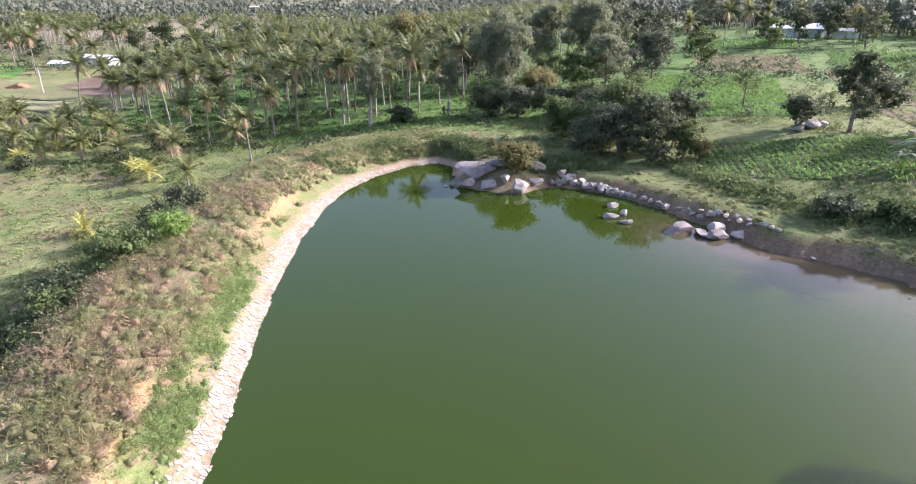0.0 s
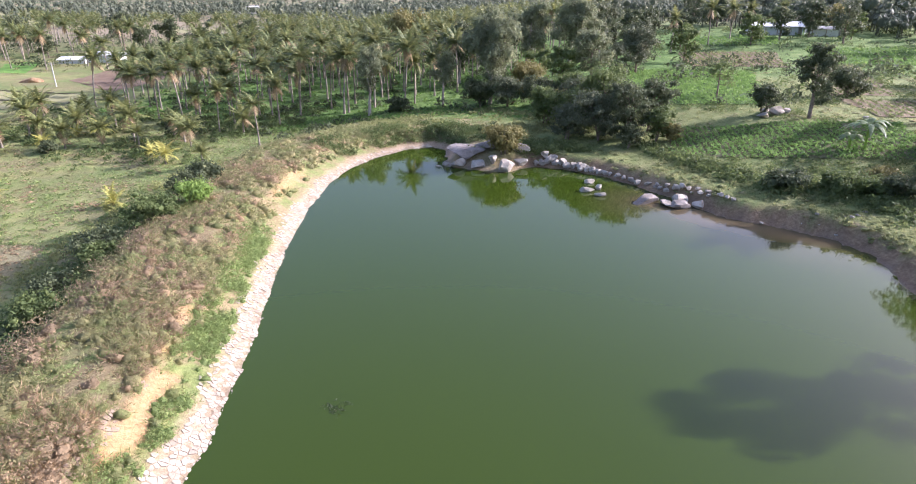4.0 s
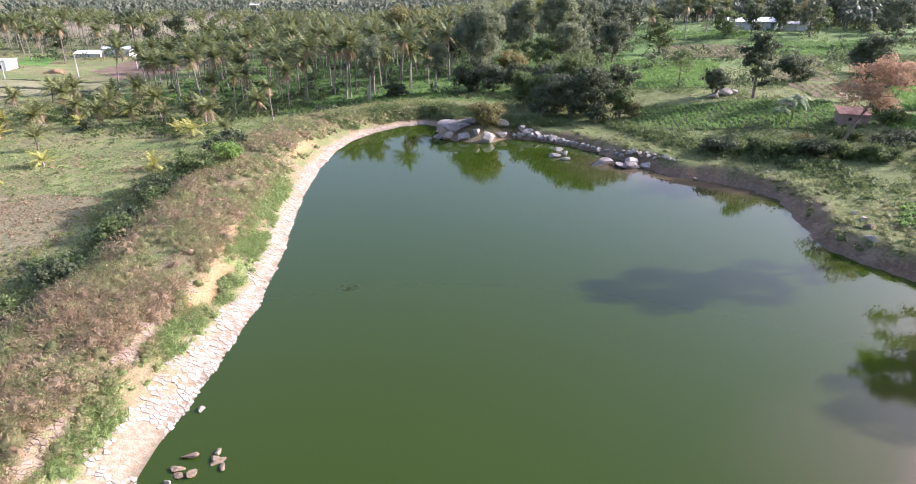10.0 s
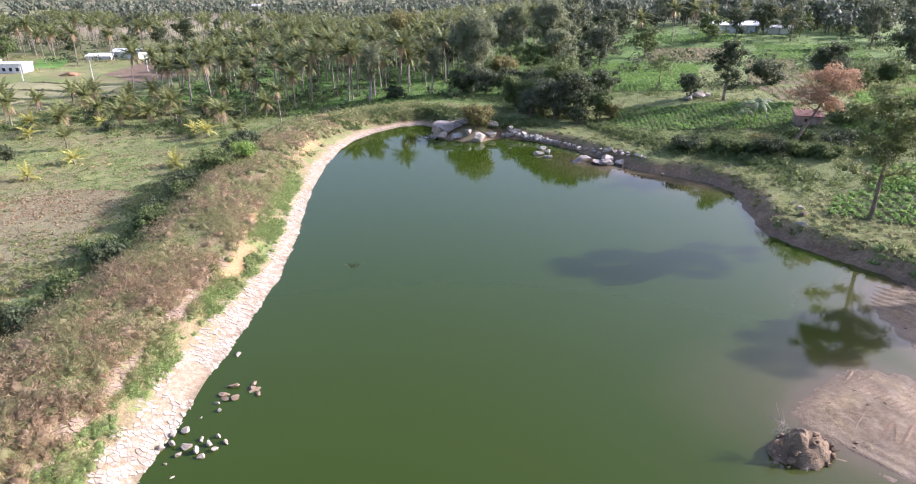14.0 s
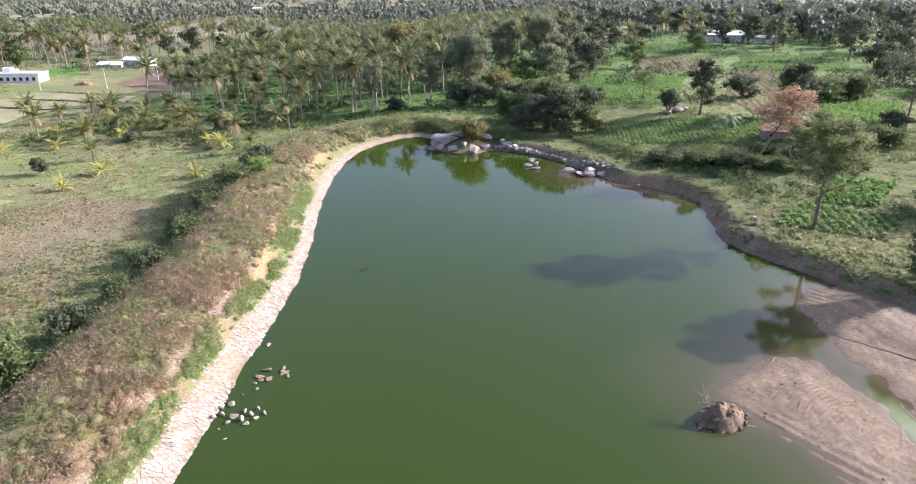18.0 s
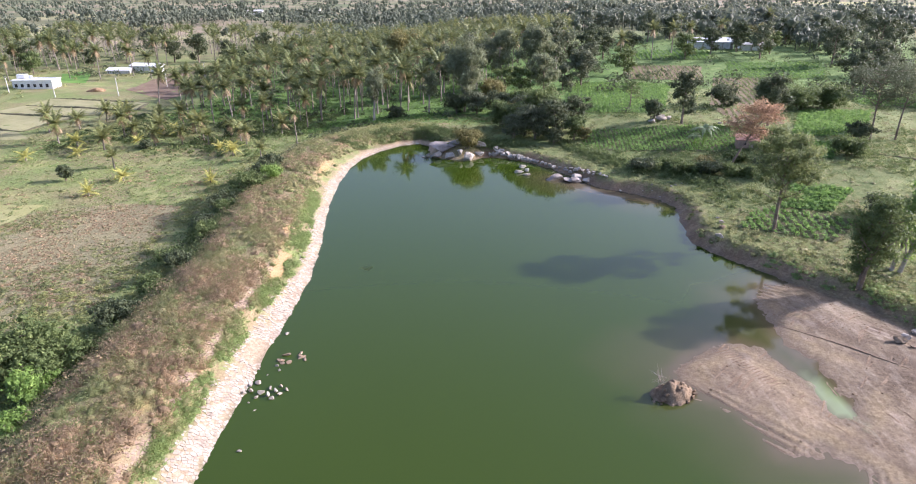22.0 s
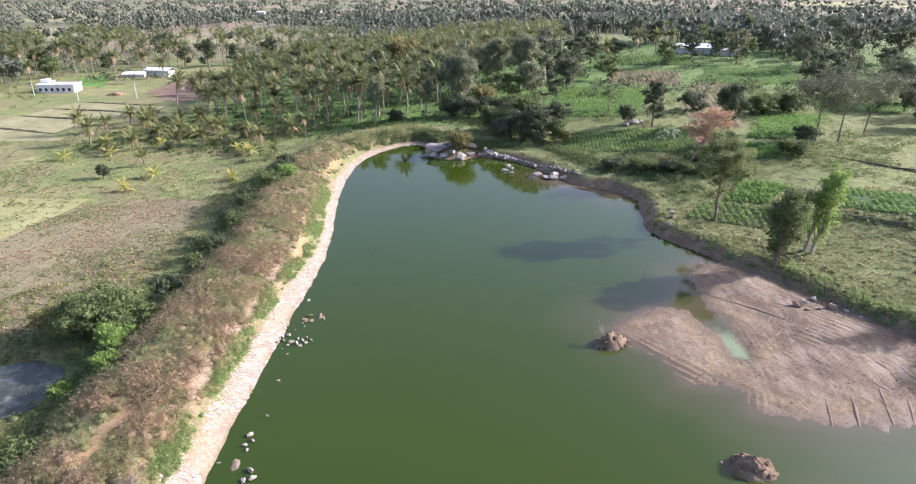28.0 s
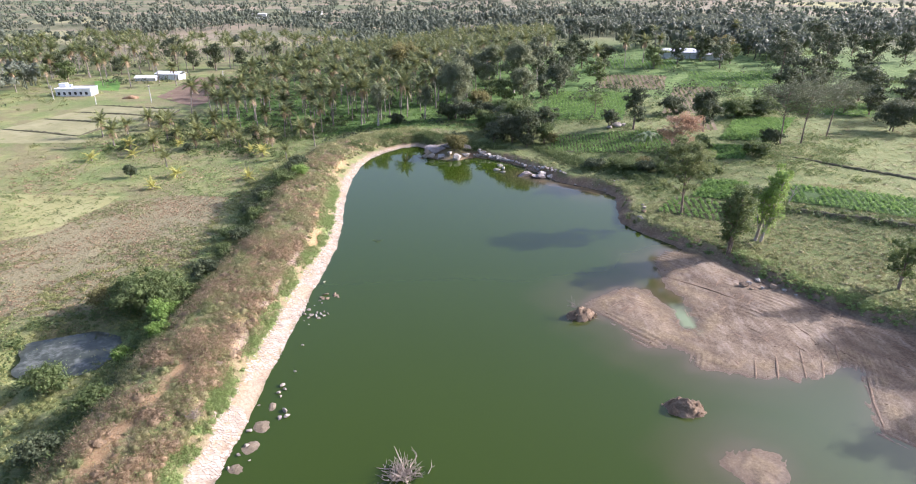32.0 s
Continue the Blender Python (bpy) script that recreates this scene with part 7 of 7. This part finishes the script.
farmhouse()
field_hut()
shed(-138.5, 231.5, 4, 9, 6, 1.5, "low white-roofed shed beside a ploughed field", pitch_z=0.9)
shed(-129.0, 234.5, -8, 11.0, 6, 2.8, "white shed with a bright sheet roof", pitch_z=1.0)
shed(103, 226, -4, 16, 8, 3.0, "long shed with a white corrugated roof behind the fields", pitch_z=1.4)
shed(116, 219, -8, 9, 6, 2.4, "shed with a pale weathered sheet roof among trees", "concrete")
shed(-236, 722, 10, 22, 12, 7, "distant white building among trees")
shed(-184, 800, 5, 18, 10, 6, "distant white building among trees")
shed(-118, 775, -5, 14, 10, 5, "distant white building among trees")
shed(27, 470, 8, 13, 8, 3.6, "distant white farm building in a bare field")
shed(92, 470, 0, 7, 5, 3.2, "distant small pale farm building")


def pole(x, y, h, label="whitewashed concrete power pole standing in the fields"):
    e = new("power_pole")
    e.matrix_basis = Matrix.Translation((x, y, float(ground_z(x, y)[0])))
    part("shaft", mesh_of("shaft", *tube([(0, 0, -0.5), (0, 0, h * 0.5), (0, 0, h)], [0.17, 0.14, 0.10], 6), MAT["concrete"], True), e)
    part("crossarm", mesh_of("crossarm", *box(-0.7, 0.7, -0.06, 0.06, h - 0.5, h - 0.38), MAT["wood"]), e)
    for k in (-0.6, 0.0, 0.6):
        part("insulator", mesh_of("insulator", *tube([(k, 0, h - 0.38), (k, 0, h - 0.2)], [0.05, 0.04], 6), MAT["white"]), e)
    return tagged(e, label, "power pole", "power poles")


for x, y, h in [(-110.5, 174, 6.4), (-128.7, 169.2, 5.0), (-149.7, 178, 5.4), (-103.1, 194, 6.0), (-98.7, 218.4, 6.0), (-95.7, 247.7, 6.5), (-116, 345, 8.5), (64, 400, 8.5), (120, 420, 8.5)]:
    pole(x, y, h)
hay = boulder_mesh(701, 7.6, 3.4, 2.6, MAT["straw_brown"], 26, 0.10)
hb = new("haystack", hay)
hb.matrix_basis = Matrix.Translation((-122, 182, float(ground_z(-122, 182)[0]) + 0.35)) @ pose(0, 0, 0, 0, 0, 20)
tagged(hb, "stack of brown straw beside the fields", "haystack")


def banana(x, y, h, seed):
    rng = np.random.default_rng(seed)
    e = new("banana_plant")
    e.matrix_basis = Matrix.Translation((x, y, float(ground_z(x, y)[0])))
    part("stem", mesh_of("stem", *tube([(0, 0, -0.2), (0, 0, h * 0.6)], [0.2, 0.12], 7), MAT["lime_leaf"], True), e)
    for k in range(12):
        az, up = k * 2.4, rng.uniform(0.3, 1.2)
        L = h * rng.uniform(0.6, 0.8)
        V, F = [], []
        for i in range(8):
            t = i / 7
            an = up - 1.5 * t * t
            r, zz = L * t * math.cos(up) + 0.1 * t, h * 0.6 + L * t * math.sin(up) - 0.8 * L * t * t
            w = 0.34 * math.sin(math.pi * min(0.98, 0.1 + 0.88 * t))
            for o, dz in ((-w, -0.35 * w), (0, 0), (w, -0.35 * w)):
                V.append((r * math.cos(az) - o * math.sin(az), r * math.sin(az) + o * math.cos(az), zz + dz))
            if i:
                b0 = 3 * (i - 1)
                F += [(b0, b0 + 3, b0 + 4, b0 + 1), (b0 + 1, b0 + 4, b0 + 5, b0 + 2)]
        part("leaf", mesh_of("leaf", V, F, MAT["banana"], True), e)
    return tagged(e, "banana plant with broad shiny green leaves", "banana plant")


MAT["banana"] = leaf_material("banana_leaf", (0.07, 0.115, 0.04), (0.13, 0.19, 0.07), (0.24, 0.31, 0.14), 0.25, rough=0.4)
banana(49.2, 81.6, 5.2, 1)
banana(47.9, 82.6, 2.8, 2)
banana(128, 246, 5.0, 3)


# dark weed floating in the pond
rngw = np.random.default_rng(31)
mat_spots = np.column_stack([rngw.normal(size=26) * 0.42 - 8.2, rngw.normal(size=26) * 0.42 + 34.9])
tagged(new("water_weed", mesh_of("water_weed", *plants(rngw, mat_spots, np.full(26, -0.03), rngw.uniform(0.12, 0.3, 26), 10, 0.35, 0.15), MAT["dark_leaf"])),
       "thin patch of dark weed floating on the pond", "water weed", kind="stuff")

# dead growth
shrub = new("dead_shrub")
shrub.matrix_basis = Matrix.Translation((-19.3, -14.0, float(ground_z(-19.3, -14.0)[0]) - 0.05))
part("stem", mesh_of("stem", *tube([(0, 0, 0), (0.05, 0.02, 0.5), (0.12, 0.0, 1.0)], [0.05, 0.04, 0.02], 5), MAT["bark"], True), shrub)
part("twigs", twigs_mesh(641, 34, 1.3, 0.08, 0.016, 0.9), shrub, at=Matrix.Translation((0.05, 0.02, 0.45)))
part("leaves", mesh_of("leaves", *clump_leaves(np.random.default_rng(642), [(0.1, 0.1, 1.3, 0.6, 0.5), (-0.3, 0.0, 1.0, 0.4, 0.35)], 60, 0.07), MAT["red_leaf"]), shrub, "sparse reddish dry leaves")
tagged(shrub, "half-dead shrub with reddish dry leaves above the stone pitching", "shrub")
snag = new("dead_tree", tree_meshes(651, 4.6, 1.6, 0.35, "pale_bark", "grey_leaf", limbs=7, thick=0.8)[0])
snag.matrix_basis = Matrix.Translation((62.8, 41.6, float(ground_z(62.8, 41.6)[0]))) @ pose(0, 0, 0, 0, 12, 0)
tagged(snag, "small leafless dead tree beside the maize field", "dead tree")
